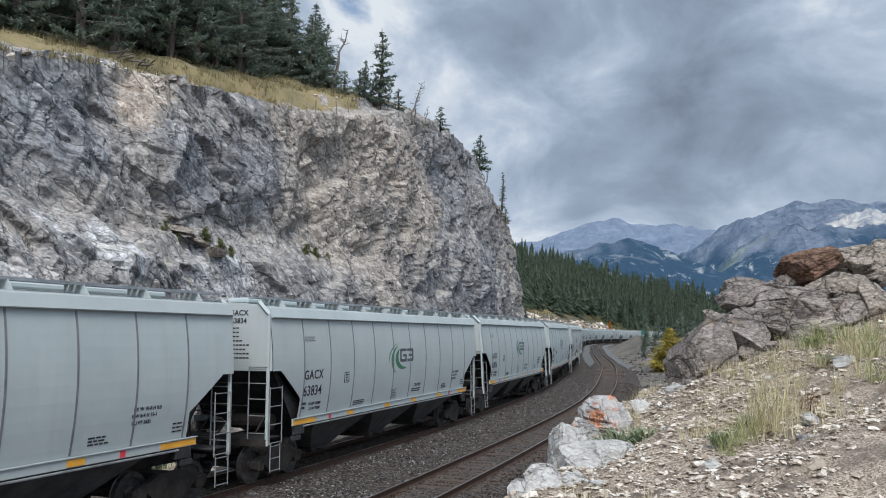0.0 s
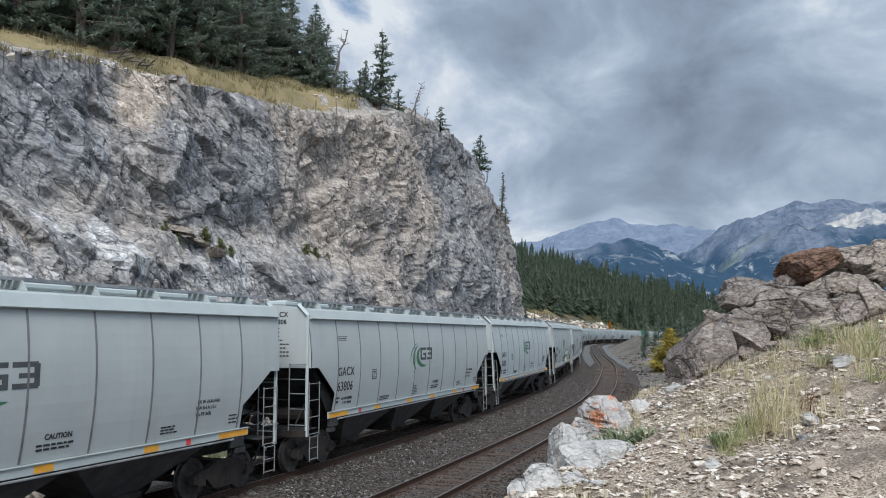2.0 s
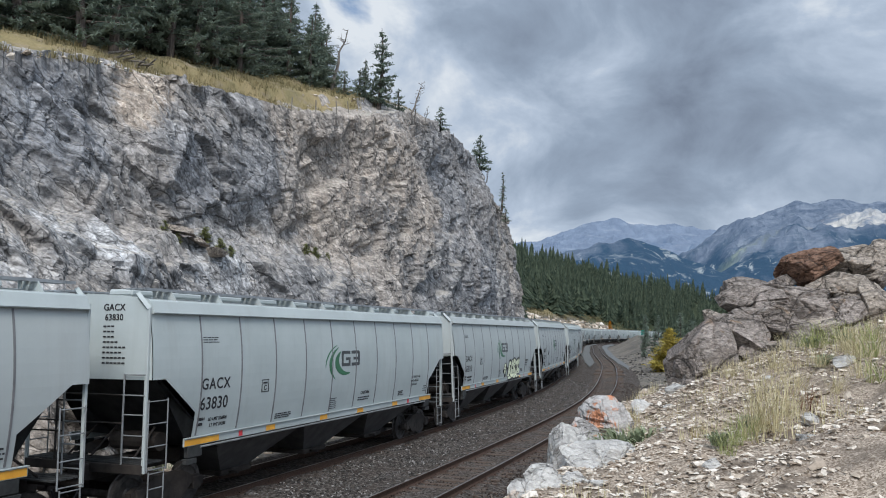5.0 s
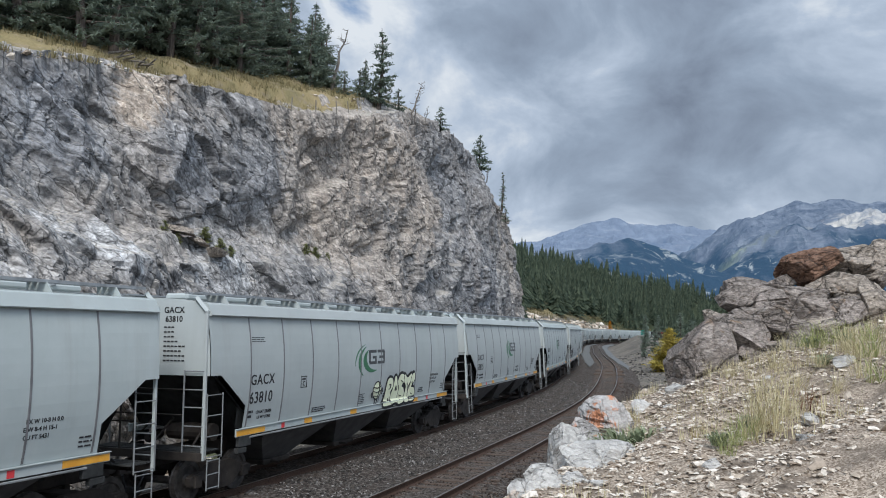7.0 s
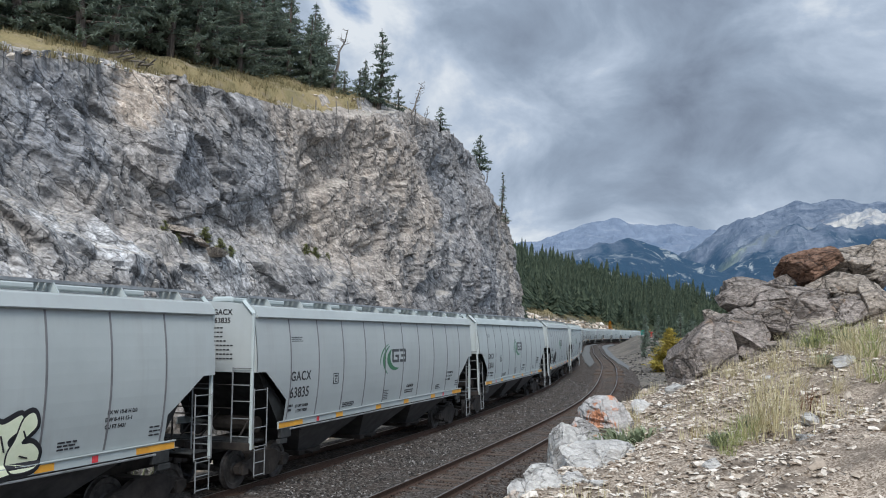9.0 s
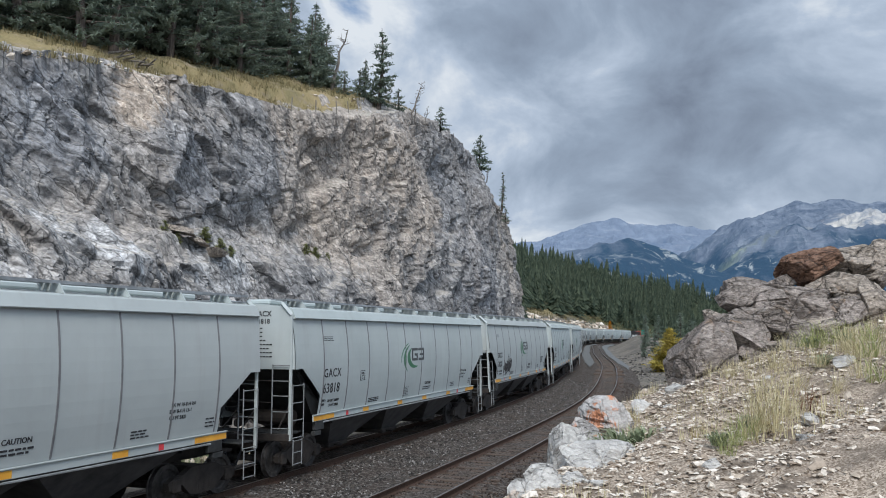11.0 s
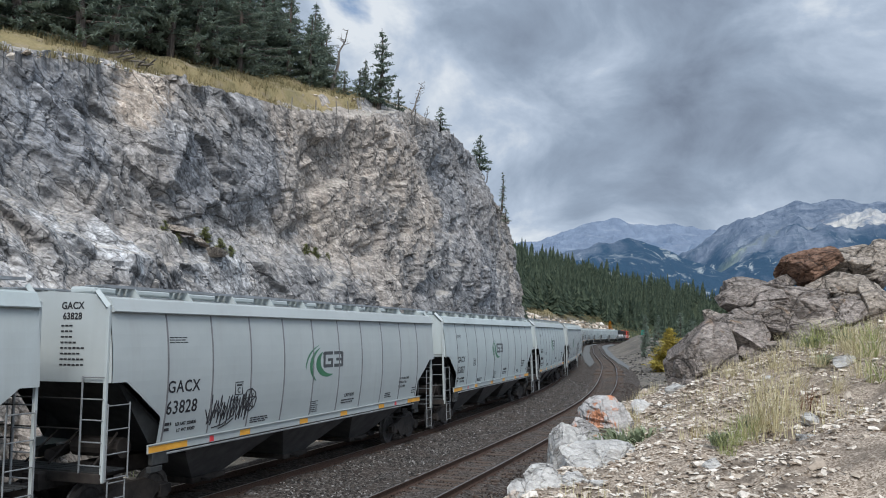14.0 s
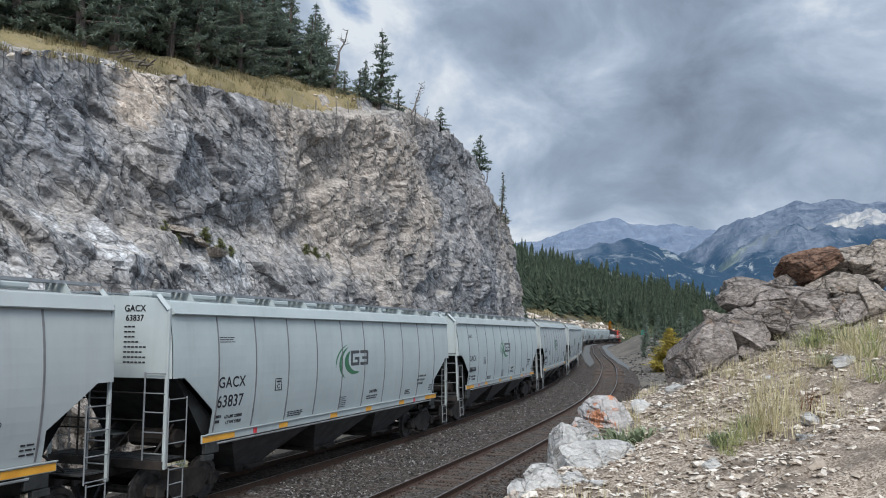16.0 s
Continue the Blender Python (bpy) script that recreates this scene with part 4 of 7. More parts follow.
def letters(text, size, mat, m, wrap=True, spread=1.0):
    """Flat lettering, laid on the bowed side or, with wrap off, placed by m alone."""
    cu = bpy.data.curves.new("lettering", "FONT")
    cu.body, cu.size, cu.align_x, cu.align_y, cu.space_character, cu.extrude, cu.resolution_u = text, size, "CENTER", "CENTER", spread, 0.002, 3
    cu.offset = min(size * 0.02, 0.004)
    tmp = bpy.data.objects.new("lettering", cu)
    me = bpy.data.meshes.new_from_object(tmp)
    bpy.data.objects.remove(tmp)
    me.materials.clear()
    me.materials.append(mat)
    me.transform(m)
    if wrap:
        for v in me.vertices:
            v.co.y = -side_y(v.co.z) - 0.004 + v.co.y
    return me


def on_side(x, z):
    return Matrix.Translation((x, 0, z)) @ Matrix.Rotation(math.pi / 2, 4, "X")


def on_end(y, z):
    return Matrix.Translation((-HALF + 0.022, y, z)) @ Matrix.Rotation(-math.pi / 2, 4, "Z") @ Matrix.Rotation(math.pi / 2, 4, "X")


def arc_blade(cx, cz, r_out, r_in, a0, a1, shift, mat, name="logo_stroke"):
    """A crescent stroke: two arcs that meet at both tips."""
    bm = bmesh.new()
    n = 18
    outer, inner = [], []
    for i in range(n + 1):
        a = radians(a0 + (a1 - a0) * i / n)
        w = math.sin(math.pi * i / n) ** 0.7
        outer.append((cx + r_out * math.cos(a), cz + r_out * 0.58 * math.sin(a)))
        r = r_out - (r_out - r_in) * w
        inner.append((cx + r * math.cos(a), cz + r * 0.58 * math.sin(a)))
    for i in range(n):
        q = [outer[i], outer[i + 1], inner[i + 1], inner[i]]
        vs = [bm.verts.new((x, -side_y(z) - 0.005, z)) for x, z in q]
        bm.faces.new(vs)
    bmesh.ops.remove_doubles(bm, verts=bm.verts, dist=0.0005)
    bmesh.ops.solidify(bm, geom=bm.faces[:], thickness=0.003)
    return mesh(name, bm, mat)


def block_mark(pieces, mat, name="logo_mark"):
    """Square bars that make up a mark; each is x0, x1, z0, z1."""
    bm = bmesh.new()
    for x0, x1, z0, z1 in pieces:
        y = -side_y((z0 + z1) / 2) - 0.005
        box(bm, x0, x1, y, y + 0.012, z0, z1)
    return mesh(name, bm, mat)


def ladder(name, x0, x1, y, z0, z1, rungs):
    bm = bmesh.new()
    for x in (x0, x1):
        rod(bm, (x, y, z0), (x, y, z1), 0.015)
    for i in range(rungs):
        z = z0 + 0.04 + (z1 - z0 - 0.08) * i / (rungs - 1)
        rod(bm, (x0, y, z), (x1, y, z), 0.012)
    return mesh(name, bm, M["rung"])


def wheelset_mesh():
    bm = bmesh.new()
    prof = [(-0.06, 0.36), (-0.06, 0.457), (0.035, 0.462), (0.05, 0.485), (0.075, 0.48), (0.075, 0.36), (0.03, 0.33), (0.02, 0.16), (0.05, 0.11), (-0.05, 0.11), (-0.02, 0.16), (-0.03, 0.33)]
    n = 22
    for sy in (-1, 1):
        rings = []
        for i in range(n):
            a = 2 * math.pi * i / n
            rings.append([bm.verts.new((r * math.cos(a), sy * (0.7525 - y), r * math.sin(a))) for y, r in prof])
        for i in range(n):
            j = (i + 1) % n
            for k in range(len(prof)):
                q = (k + 1) % len(prof)
                bm.faces.new((rings[i][k], rings[i][q], rings[j][q], rings[j][k]))
        # axle end with three bolts
        rod(bm, (0, sy * 0.80, 0), (0, sy * 1.08, 0), 0.085, seg=12)
        for k in range(3):
            a = k * 2.094
            rod(bm, (0.05 * math.cos(a), sy * 1.07, 0.05 * math.sin(a)), (0.05 * math.cos(a), sy * 1.10, 0.05 * math.sin(a)), 0.014)
    rod(bm, (0, -0.8, 0), (0, 0.8, 0), 0.085, seg=12)
    bmesh.ops.recalc_face_normals(bm, faces=bm.faces)
    return mesh("wheelset", bm, M["wheel"])


def side_frame_mesh():
    bm = bmesh.new()
    out = [(-1.12, 0.40), (-1.14, 0.56), (-0.95, 0.64), (-0.70, 0.66), (-0.40, 0.80), (0.40, 0.80), (0.70, 0.66), (0.95, 0.64), (1.14, 0.56), (1.12, 0.40), (0.80, 0.36), (0.72, 0.48), (0.45, 0.24), (0.30, 0.20), (-0.30, 0.20), (-0.45, 0.24), (-0.72, 0.48), (-0.80, 0.36)]
    prism(bm, out, -0.07, 0.07)
    bmesh.ops.recalc_face_normals(bm, faces=bm.faces)
    for x in (-0.89, 0.89):
        box(bm, x - 0.13, x + 0.13, -0.11, 0.11, 0.33, 0.60, 0.02)
    return mesh("side_frame", bm, M["iron"])


def spring_mesh():
    bm = bmesh.new()
    for x in (-0.19, 0.0, 0.19):
        for k in range(6):
            z = 0.28 + k * 0.045
            bmesh.ops.create_cone(bm, cap_ends=True, segments=10, radius1=0.082, radius2=0.082, depth=0.026, matrix=Matrix.Translation((x, 0, z)))
        rod(bm, (x, 0, 0.25), (x, 0, 0.54), 0.055, seg=8)
    return mesh("spring", bm, M["iron"])


def build_car():
    car = new("hopper_car")
    tagged(car, "pale grey covered grain hopper car with dark seams, rolling", "hopper car", "cars of the grain train")
    part("hull", hull_mesh(), car)
    part("roof", roof_mesh(), car)
    right, left = strip("seam", -0.021, 0.021, 1.56, 4.095, M["seam"], 0.008, 0.02, 8), None
    left = right.copy()
    left.transform(Matrix.Rotation(math.pi, 4, "Z"))
    for x in SEAMS:
        part("seam", right, car, m=pose(x, 0, 0))
        part("seam", left, car, m=pose(x, 0, 0))
    # roof walkway on brackets, hatches
    for sy in (-1, 1):
        bm = bmesh.new()
        for k in range(3):
            box(bm, -HALF + 0.1, HALF - 0.1, sy * (0.80 + k * 0.16), sy * (0.80 + k * 0.16) + 0.11 * sy, 4.595, 4.625)
        box(bm, -HALF + 0.1, HALF - 0.1, sy * 1.25, sy * 1.275, 4.575, 4.63)
        part("walkway", bm, car, M["walkway"], "grey steel roof walkway")
    bm = bmesh.new()
    prism(bm, [(-1.27, 4.595), (-0.80, 4.595), (-0.80, 4.47), (-1.42, 4.39)], -0.012, 0.012)
    bmesh.ops.rotate(bm, cent=(0, 0, 0), matrix=Matrix.Rotation(math.pi / 2, 3, "Z"), verts=bm.verts)
    bmesh.ops.scale(bm, vec=(-1, 1, 1), verts=bm.verts)
    bmesh.ops.recalc_face_normals(bm, faces=bm.faces)
    bracket = mesh("bracket", bm, M["car"])
    b2 = bracket.copy()
    b2.transform(Matrix.Scale(-1, 4, (0, 1, 0)))
    for i in range(10):
        for me in (bracket, b2):
            part("bracket", me, car, m=pose(-7.2 + 1.6 * i, 0, 0))
    bm = bmesh.new()
    box(bm, -7.3, 7.3, -0.32, 0.32, 4.5, 4.66, 0.05)
    part("hatch", bm, car, M["car"], "long grey trough hatch")
    bm = bmesh.new()
    box(bm, -0.03, 0.03, -0.4, 0.4, 4.6, 4.7, 0.01)
    bar = mesh("hatch_bar", bm, M["walkway"])
    for i in range(8):
        part("hatch_bar", bar, car, m=pose(-6.6 + i * 1.88, 0, 0))
    # sill with a pale lip, reflectors
    for sy in (-1, 1):
        bm = bmesh.new()
        box(bm, -SILL, SILL, sy * 1.50, sy * 1.535, 1.36, 1.53, 0.004)
        box(bm, -SILL, SILL, sy * 1.50, sy * 1.57, 1.525, 1.54)
        part("side_sill", bm, car, M["car"], "pale grey steel side sill")
        bm = bmesh.new()
        rod(bm, (-6.4, sy * 1.53, 1.31), (6.4, sy * 1.53, 1.31), 0.024, seg=6)
        part("pipe", bm, car, M["rung"], "thin grey pipe")
    for x, w, mat in ((-SILL + 0.6, 0.58, "orange"), (SILL - 0.55, 0.53, "orange"), (-3.7, 0.2, "orange"), (-1.05, 0.2, "orange"), (1.2, 0.2, "orange"), (3.75, 0.2, "orange"), (-4.95, 0.07, "red"), (4.85, 0.07, "red")):
        bm = bmesh.new()
        box(bm, x - w, x + w, -1.541, -1.53, 1.375, 1.50)
        part("reflector", bm, car, M[mat], ("orange" if mat == "orange" else "red") + " reflective strip")
    # hopper bays under the body
    for i, x in enumerate((-3.85, 0.0, 3.85)):
        bm = bmesh.new()
        a = [bm.verts.new((x + p, q, 1.34)) for p, q in ((-1.9, -1.44), (1.9, -1.44), (1.9, 1.44), (-1.9, 1.44))]
        b = [bm.verts.new((x + p, q, 0.45)) for p, q in ((-0.55, -0.62), (0.55, -0.62), (0.55, 0.62), (-0.55, 0.62))]
        for k in range(4):
            j = (k + 1) % 4
            bm.faces.new((a[k], b[k], b[j], a[j]))
        bm.faces.new(b)
        bm.faces.new(a[::-1])
        bmesh.ops.recalc_face_normals(bm, faces=bm.faces)
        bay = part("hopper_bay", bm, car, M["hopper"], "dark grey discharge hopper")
        bm = bmesh.new()
        box(bm, x - 0.62, x + 0.62, -0.7, 0.7, 0.33, 0.46, 0.02)
        rod(bm, (x - 0.3, -0.95, 0.40), (x - 0.3, 0.95, 0.40), 0.035)
        part("gate", bm, bay, M["iron"])
    # ends: dark slope sheet, centre sill, platform, posts, ladders, coupler
    for sx, lead in ((-1, True), (1, False)):
        bm = bmesh.new()
        top, foot = sx * (HALF - 0.42), sx * (SILL - 1.35)
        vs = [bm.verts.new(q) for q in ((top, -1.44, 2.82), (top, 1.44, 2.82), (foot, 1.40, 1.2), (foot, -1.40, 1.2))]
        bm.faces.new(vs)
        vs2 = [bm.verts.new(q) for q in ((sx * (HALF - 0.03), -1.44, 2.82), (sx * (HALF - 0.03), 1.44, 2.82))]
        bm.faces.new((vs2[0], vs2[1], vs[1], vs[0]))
        part("slope_sheet", bm, car, M["under"], "black end slope sheet")
        bm = bmesh.new()
        for sy in (-1, 1):
            prism(bm, [(sx * (SILL - 1.2), 1.36), (sx * (SILL - 0.2), 1.55), (sx * (SILL - 0.26), 2.07), (sx * (HALF - 0.45), 2.79)], sy * 1.36, sy * 1.33)
            bmesh.ops.recalc_face_normals(bm, faces=bm.faces)
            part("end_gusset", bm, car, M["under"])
            bm = bmesh.new()
        box(bm, min(sx * 5.4, sx * 8.3), max(sx * 5.4, sx * 8.3), -0.22, 0.22, 0.80, 1.14, 0.02)
        box(bm, sx * 8.11 - 0.04, sx * 8.11 + 0.04, -1.5, 1.5, 0.98, 1.16, 0.01)
        part("centre_sill", bm, car, M["iron"])
        bm = bmesh.new()
        for k in range(4):
            box(bm, min(sx * (7.5 + k * .16), sx * (7.62 + k * .16)), max(sx * (7.5 + k * .16), sx * (7.62 + k * .16)), -1.48, 1.48, 1.165, 1.19)
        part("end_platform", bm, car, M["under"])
        bm = bmesh.new()
        rod(bm, (sx * 8.25, 0, 0.88), (sx * 8.7, 0, 0.88), 0.09, seg=8)
        box(bm, min(sx * 8.6, sx * 8.835), max(sx * 8.6, sx * 8.835), -0.16, 0.16, 0.74, 1.02, 0.03)
        part("coupler", bm, car, M["iron"], "rusty knuckle coupler")
        bm = bmesh.new()
        rod(bm, (sx * 8.5, -0.35, 0.8), (sx * 8.68, -0.3, 0.42), 0.025)
        rod(bm, (sx * 8.68, -0.3, 0.42), (sx * 8.83, -0.12, 0.5), 0.025)
        part("air_hose", bm, car, M["ink"])
        for sy in (-1, 1):
            bm = bmesh.new()
            box(bm, sx * HALF - 0.032, sx * HALF + 0.032, sy * 1.50 - 0.035, sy * 1.50 + 0.035, 1.0, 4.22, 0.008)
            m2 = bmesh.new()
            a, b = Vector((sx * HALF, sy * 1.50, 4.19)), Vector((sx * HALF, sy * 1.20, 4.50))
            rod(bm, a, b, 0.06, seg=4)
            m2.free()
            part("corner_post", bm, car, M["car"], "pale grey corner post")
            lx = sorted((sx * (HALF - 0.02), sx * (HALF - 0.58)))
            part("ladder", ladder("ladder", lx[0], lx[1], sy * 1.56, 1.02, 2.42, 4), car, label="grey steel ladder")
            part("step", ladder("step", lx[0] + 0.06, lx[1] - 0.06, sy * 1.56, 0.36, 1.02, 3), car, label="grey steel sill step")
            bm = bmesh.new()
            box(bm, *sorted((sx * (SILL - 0.62), sx * (SILL - 0.14))), sy * 1.48 - 0.05, sy * 1.48 + 0.05, 1.12, 1.36, 0.01)
            box(bm, *sorted((sx * (SILL - 0.45), sx * (SILL - 0.10))), sy * 1.47 - 0.06, sy * 1.47 + 0.06, 0.98, 1.10, 0.01)
            part("jacking_pad", bm, car, M["under"], "dark jacking pad")
        bm = bmesh.new()
        for z in (1.95, 2.50):
            rod(bm, (sx * (HALF + 0.02), -0.98, z), (sx * (HALF + 0.02), 1.5, z), 0.015)
        rod(bm, (sx * HALF, 0.75, 1.16), (sx * HALF, 0.75, 2.8), 0.03, seg=4)
        part("handrail", bm, car, M["iron"], "dark steel end handrail")
        bm = bmesh.new()
        rod(bm, (sx * 6.9, -0.9, 1.45), (sx * 6.9, 0.3, 1.45), 0.2, seg=12)
        rod(bm, (sx * 7.3, 0.6, 1.3), (sx * 6.6, 0.9, 1.3), 0.12, seg=10)
        for q in (-0.9, 0.2, 0.8):
            rod(bm, (sx * 7.7, q, 1.2), (sx * 7.0, q * .9, 1.75), 0.025)
        part("brake_gear", bm, car, M["iron"], "black air reservoir and brake rods")
        # ladder across the end, beside the corner post
        bm = bmesh.new()
        for z in (1.30, 1.72, 2.12, 2.50, 2.90):
            rod(bm, (sx * (HALF + 0.03), -1.5, z), (sx * (HALF + 0.03), -0.98, z), 0.014)
        rod(bm, (sx * (HALF + 0.03), -0.98, 1.1), (sx * (HALF + 0.03), -0.98, 2.92), 0.02)
        part("end_ladder", bm, car, M["rung"], "grey steel end ladder")
    # bogies
    wheel, frame_me, spring = wheelset_mesh(), side_frame_mesh(), spring_mesh()
    for sx in (-1, 1):
        bm = bmesh.new()
        box(bm, -0.22, 0.22, -1.0, 1.0, 0.52, 0.78, 0.03)
        rod(bm, (0, 0, 0.76), (0, 0, 0.86), 0.2, seg=12)
        bogie = part("bogie", bm, car, M["iron"], "black cast-steel bogie", m=pose(sx * 6.78, 0, 0))
        for sy in (-1, 1):
            part("side_frame", frame_me, bogie, m=pose(0, sy * 1.0, 0))
            part("spring", spring, bogie, m=pose(0, sy * 1.0, 0))
        for q in (-0.89, 0.89):
            part("wheelset", wheel, bogie, m=pose(q, 0, 0.457))
    # marks that all cars share
    part("logo_stroke", arc_blade(-0.12, 2.84, 1.02, 0.95, 106, 188, 0, M["logo_green"]), car, label="green crescent of the owner's mark")
    part("logo_stroke", arc_blade(-0.05, 2.86, 0.88, 0.73, 110, 236, 0, M["logo_green"]), car, label="green crescent of the owner's mark")
    part("logo_stroke", arc_blade(0.02, 2.90, 0.62, 0.35, 112, 305, 0, M["logo_green"]), car, label="green crescent of the owner's mark")
    gx, gz = -0.20, 2.79
    part("logo_mark", block_mark([(gx, gx + .11, gz + .03, gz + .41), (gx + .03, gx + .54, gz + .35, gz + .44), (gx + .03, gx + .54, gz, gz + .09), (gx + .43, gx + .54, gz, gz + .25), (gx + .26, gx + .54, gz + .17, gz + .25),
                                  (gx + .62, gx + 1.12, gz + .35, gz + .44), (gx + .62, gx + 1.12, gz, gz + .09), (gx + 1.04, gx + 1.15, gz + .03, gz + .41), (gx + .74, gx + 1.12, gz + .175, gz + .255)], M["logo_grey"]), car, label="dark grey block mark of the owner")
    part("frame_mark", block_mark([(-4.24, -3.94, 2.60, 2.62), (-4.24, -3.94, 2.32, 2.34), (-4.24, -4.22, 2.33, 2.61), (-3.96, -3.94, 2.33, 2.61)], M["ink"]), car, label="black outlined square")
    part("lettering", letters("C", 0.17, M["ink"], on_side(-4.09, 2.42)), car)
    tagged(part("small_print", block_mark([(-4.18, -4.0, 2.52, 2.56)], M["ink"]), car), kind="stuff")

    def print_rows(x, z, rows, high, gap, width, rnd):
        out = []
        for r in range(rows):
            q = x
            while q < x + width * rnd.uniform(0.8, 1.0):
                w = rnd.uniform(0.06, 0.16)
                out.append((q, min(q + w, x + width), z - r * gap, z - r * gap + high))
                q += w + 0.03
        return out
    rnd = random.Random(3)
    for x, z, rows, high, gap, width in ((-6.48, 3.62, 3, 0.018, 0.05, 0.6), (-6.52, 1.86, 2, 0.06, 0.11, 0.2), (-3.5, 1.72, 3, 0.028, 0.05, 0.75), (-0.70, 1.90, 6, 0.018, 0.055, 0.36),
                                         (1.02, 1.80, 2, 0.035, 0.07, 0.85), (4.0, 1.80, 3, 0.03, 0.06, 0.5), (6.2, 1.85, 3, 0.03, 0.08, 0.3), (-6.2, 1.40, 1, 0.03, 0.1, 0.01), (-5.75, 1.43, 1, 0.03, 0.1, 0.65), (3.9, 1.43, 1, 0.03, 0.1, 0.9)):
        tagged(part("small_print", block_mark(print_rows(x, z, rows, high, gap, width, rnd), M["ink"]), car), kind="stuff")
    for r, words in enumerate(("EX W 10-8 H 0.0", "E W 8-4 H 15-1", "CU FT 5431")):
        part("lettering", letters(words, 0.105, M["ink"], on_side(5.42 - 0.07 * r, 2.24 - 0.13 * r)), car)
    part("lettering", letters("CAUTION", 0.13, M["ink"], on_side(1.45, 1.95)), car)
    bm = bmesh.new()
    for r, w in enumerate((.22, .3, .22, .34, .5, .42, .6, .56)):
        q = -0.34
        while q > -0.34 - w:
            box(bm, -HALF + 0.018, -HALF + 0.026, q - 0.07, q, 3.84 - r * 0.105, 3.87 - r * 0.105)
            q -= 0.1
    tagged(part("small_print", bm, car, M["ink"]), kind="stuff")
    part("lettering", letters("GACX", 0.19, M["ink"], on_end(-0.60, 4.23), False, 1.05), car)
    part("lettering", letters("GACX", 0.34, M["ink"], on_side(-6.03, 2.62), True, 1.12), car)
    part("lettering", letters("LD LMT 226800", 0.10, M["ink"], on_side(-5.86, 1.86)), car)
    part("lettering", letters("LT WT 59200", 0.10, M["ink"], on_side(-5.83, 1.73)), car)
    return car


def rolling(s):
    """Pose of a body with bogies 13.6 m apart whose middle is at s."""
    a, b = on_track(s - 6.78).translation, on_track(s + 6.78).translation
    lean = line(s)[3]
    d = b - a
    return Matrix.Translation((a + b) / 2) @ Matrix.Rotation(math.atan2(d.y, d.x), 4, "Z") @ Matrix.Rotation(-math.asin(d.z / d.length), 4, "Y") @ Matrix.Rotation(-lean, 4, "X")


def gone(t):
    return SPEED * t + GAIN * t * t


def strokes(runs, r, mat, name):
    bm = bmesh.new()
    for run in runs:
        for (x0, z0), (x1, z1) in zip(run, run[1:]):
            rod(bm, (x0, -side_y(max(z0, 1.3)) - 0.004, z0), (x1, -side_y(max(z1, 1.3)) - 0.004, z1), r, seg=5)
    return mesh(name, bm, mat)


def spray_shape(points, grow, out, mat, name):
    """A rounded sprayed shape through a closed run of points on the side, grown by a rim."""
    n, ring = len(points), []
    for i in range(n):
        a, b, c, d = (np.array(points[(i + q) % n]) for q in (-1, 0, 1, 2))
        for u in np.linspace(0, 1, 6)[:-1]:
            ring.append(0.5 * (2 * b + (c - a) * u + (2 * a - 5 * b + 4 * c - d) * u ** 2 + (3 * b - a - 3 * c + d) * u ** 3))
    ring = np.array(ring)
    side = np.roll(ring, -1, 0) - np.roll(ring, 1, 0)
    turn = np.sum(ring[:, 0] * np.roll(ring[:, 1], -1) - ring[:, 1] * np.roll(ring[:, 0], -1))
    ring = ring + grow * np.sign(turn) * np.stack([side[:, 1], -side[:, 0]], 1) / np.maximum(np.linalg.norm(side, axis=1), 1e-6)[:, None]
    bm = bmesh.new()
    bm.faces.new([bm.verts.new((x, 0, z)) for x, z in ring])
    for z in np.arange(1.5, 2.8, 0.1):
        bmesh.ops.bisect_plane(bm, geom=bm.verts[:] + bm.edges[:] + bm.faces[:], plane_co=(0, 0, z), plane_no=(0, 0, 1))
    for v in bm.verts:
        v.co.y = -max(side_y(v.co.z), 1.475 if v.co.z > 1.55 else 1.545) - out
    return mesh(name, bm, mat)


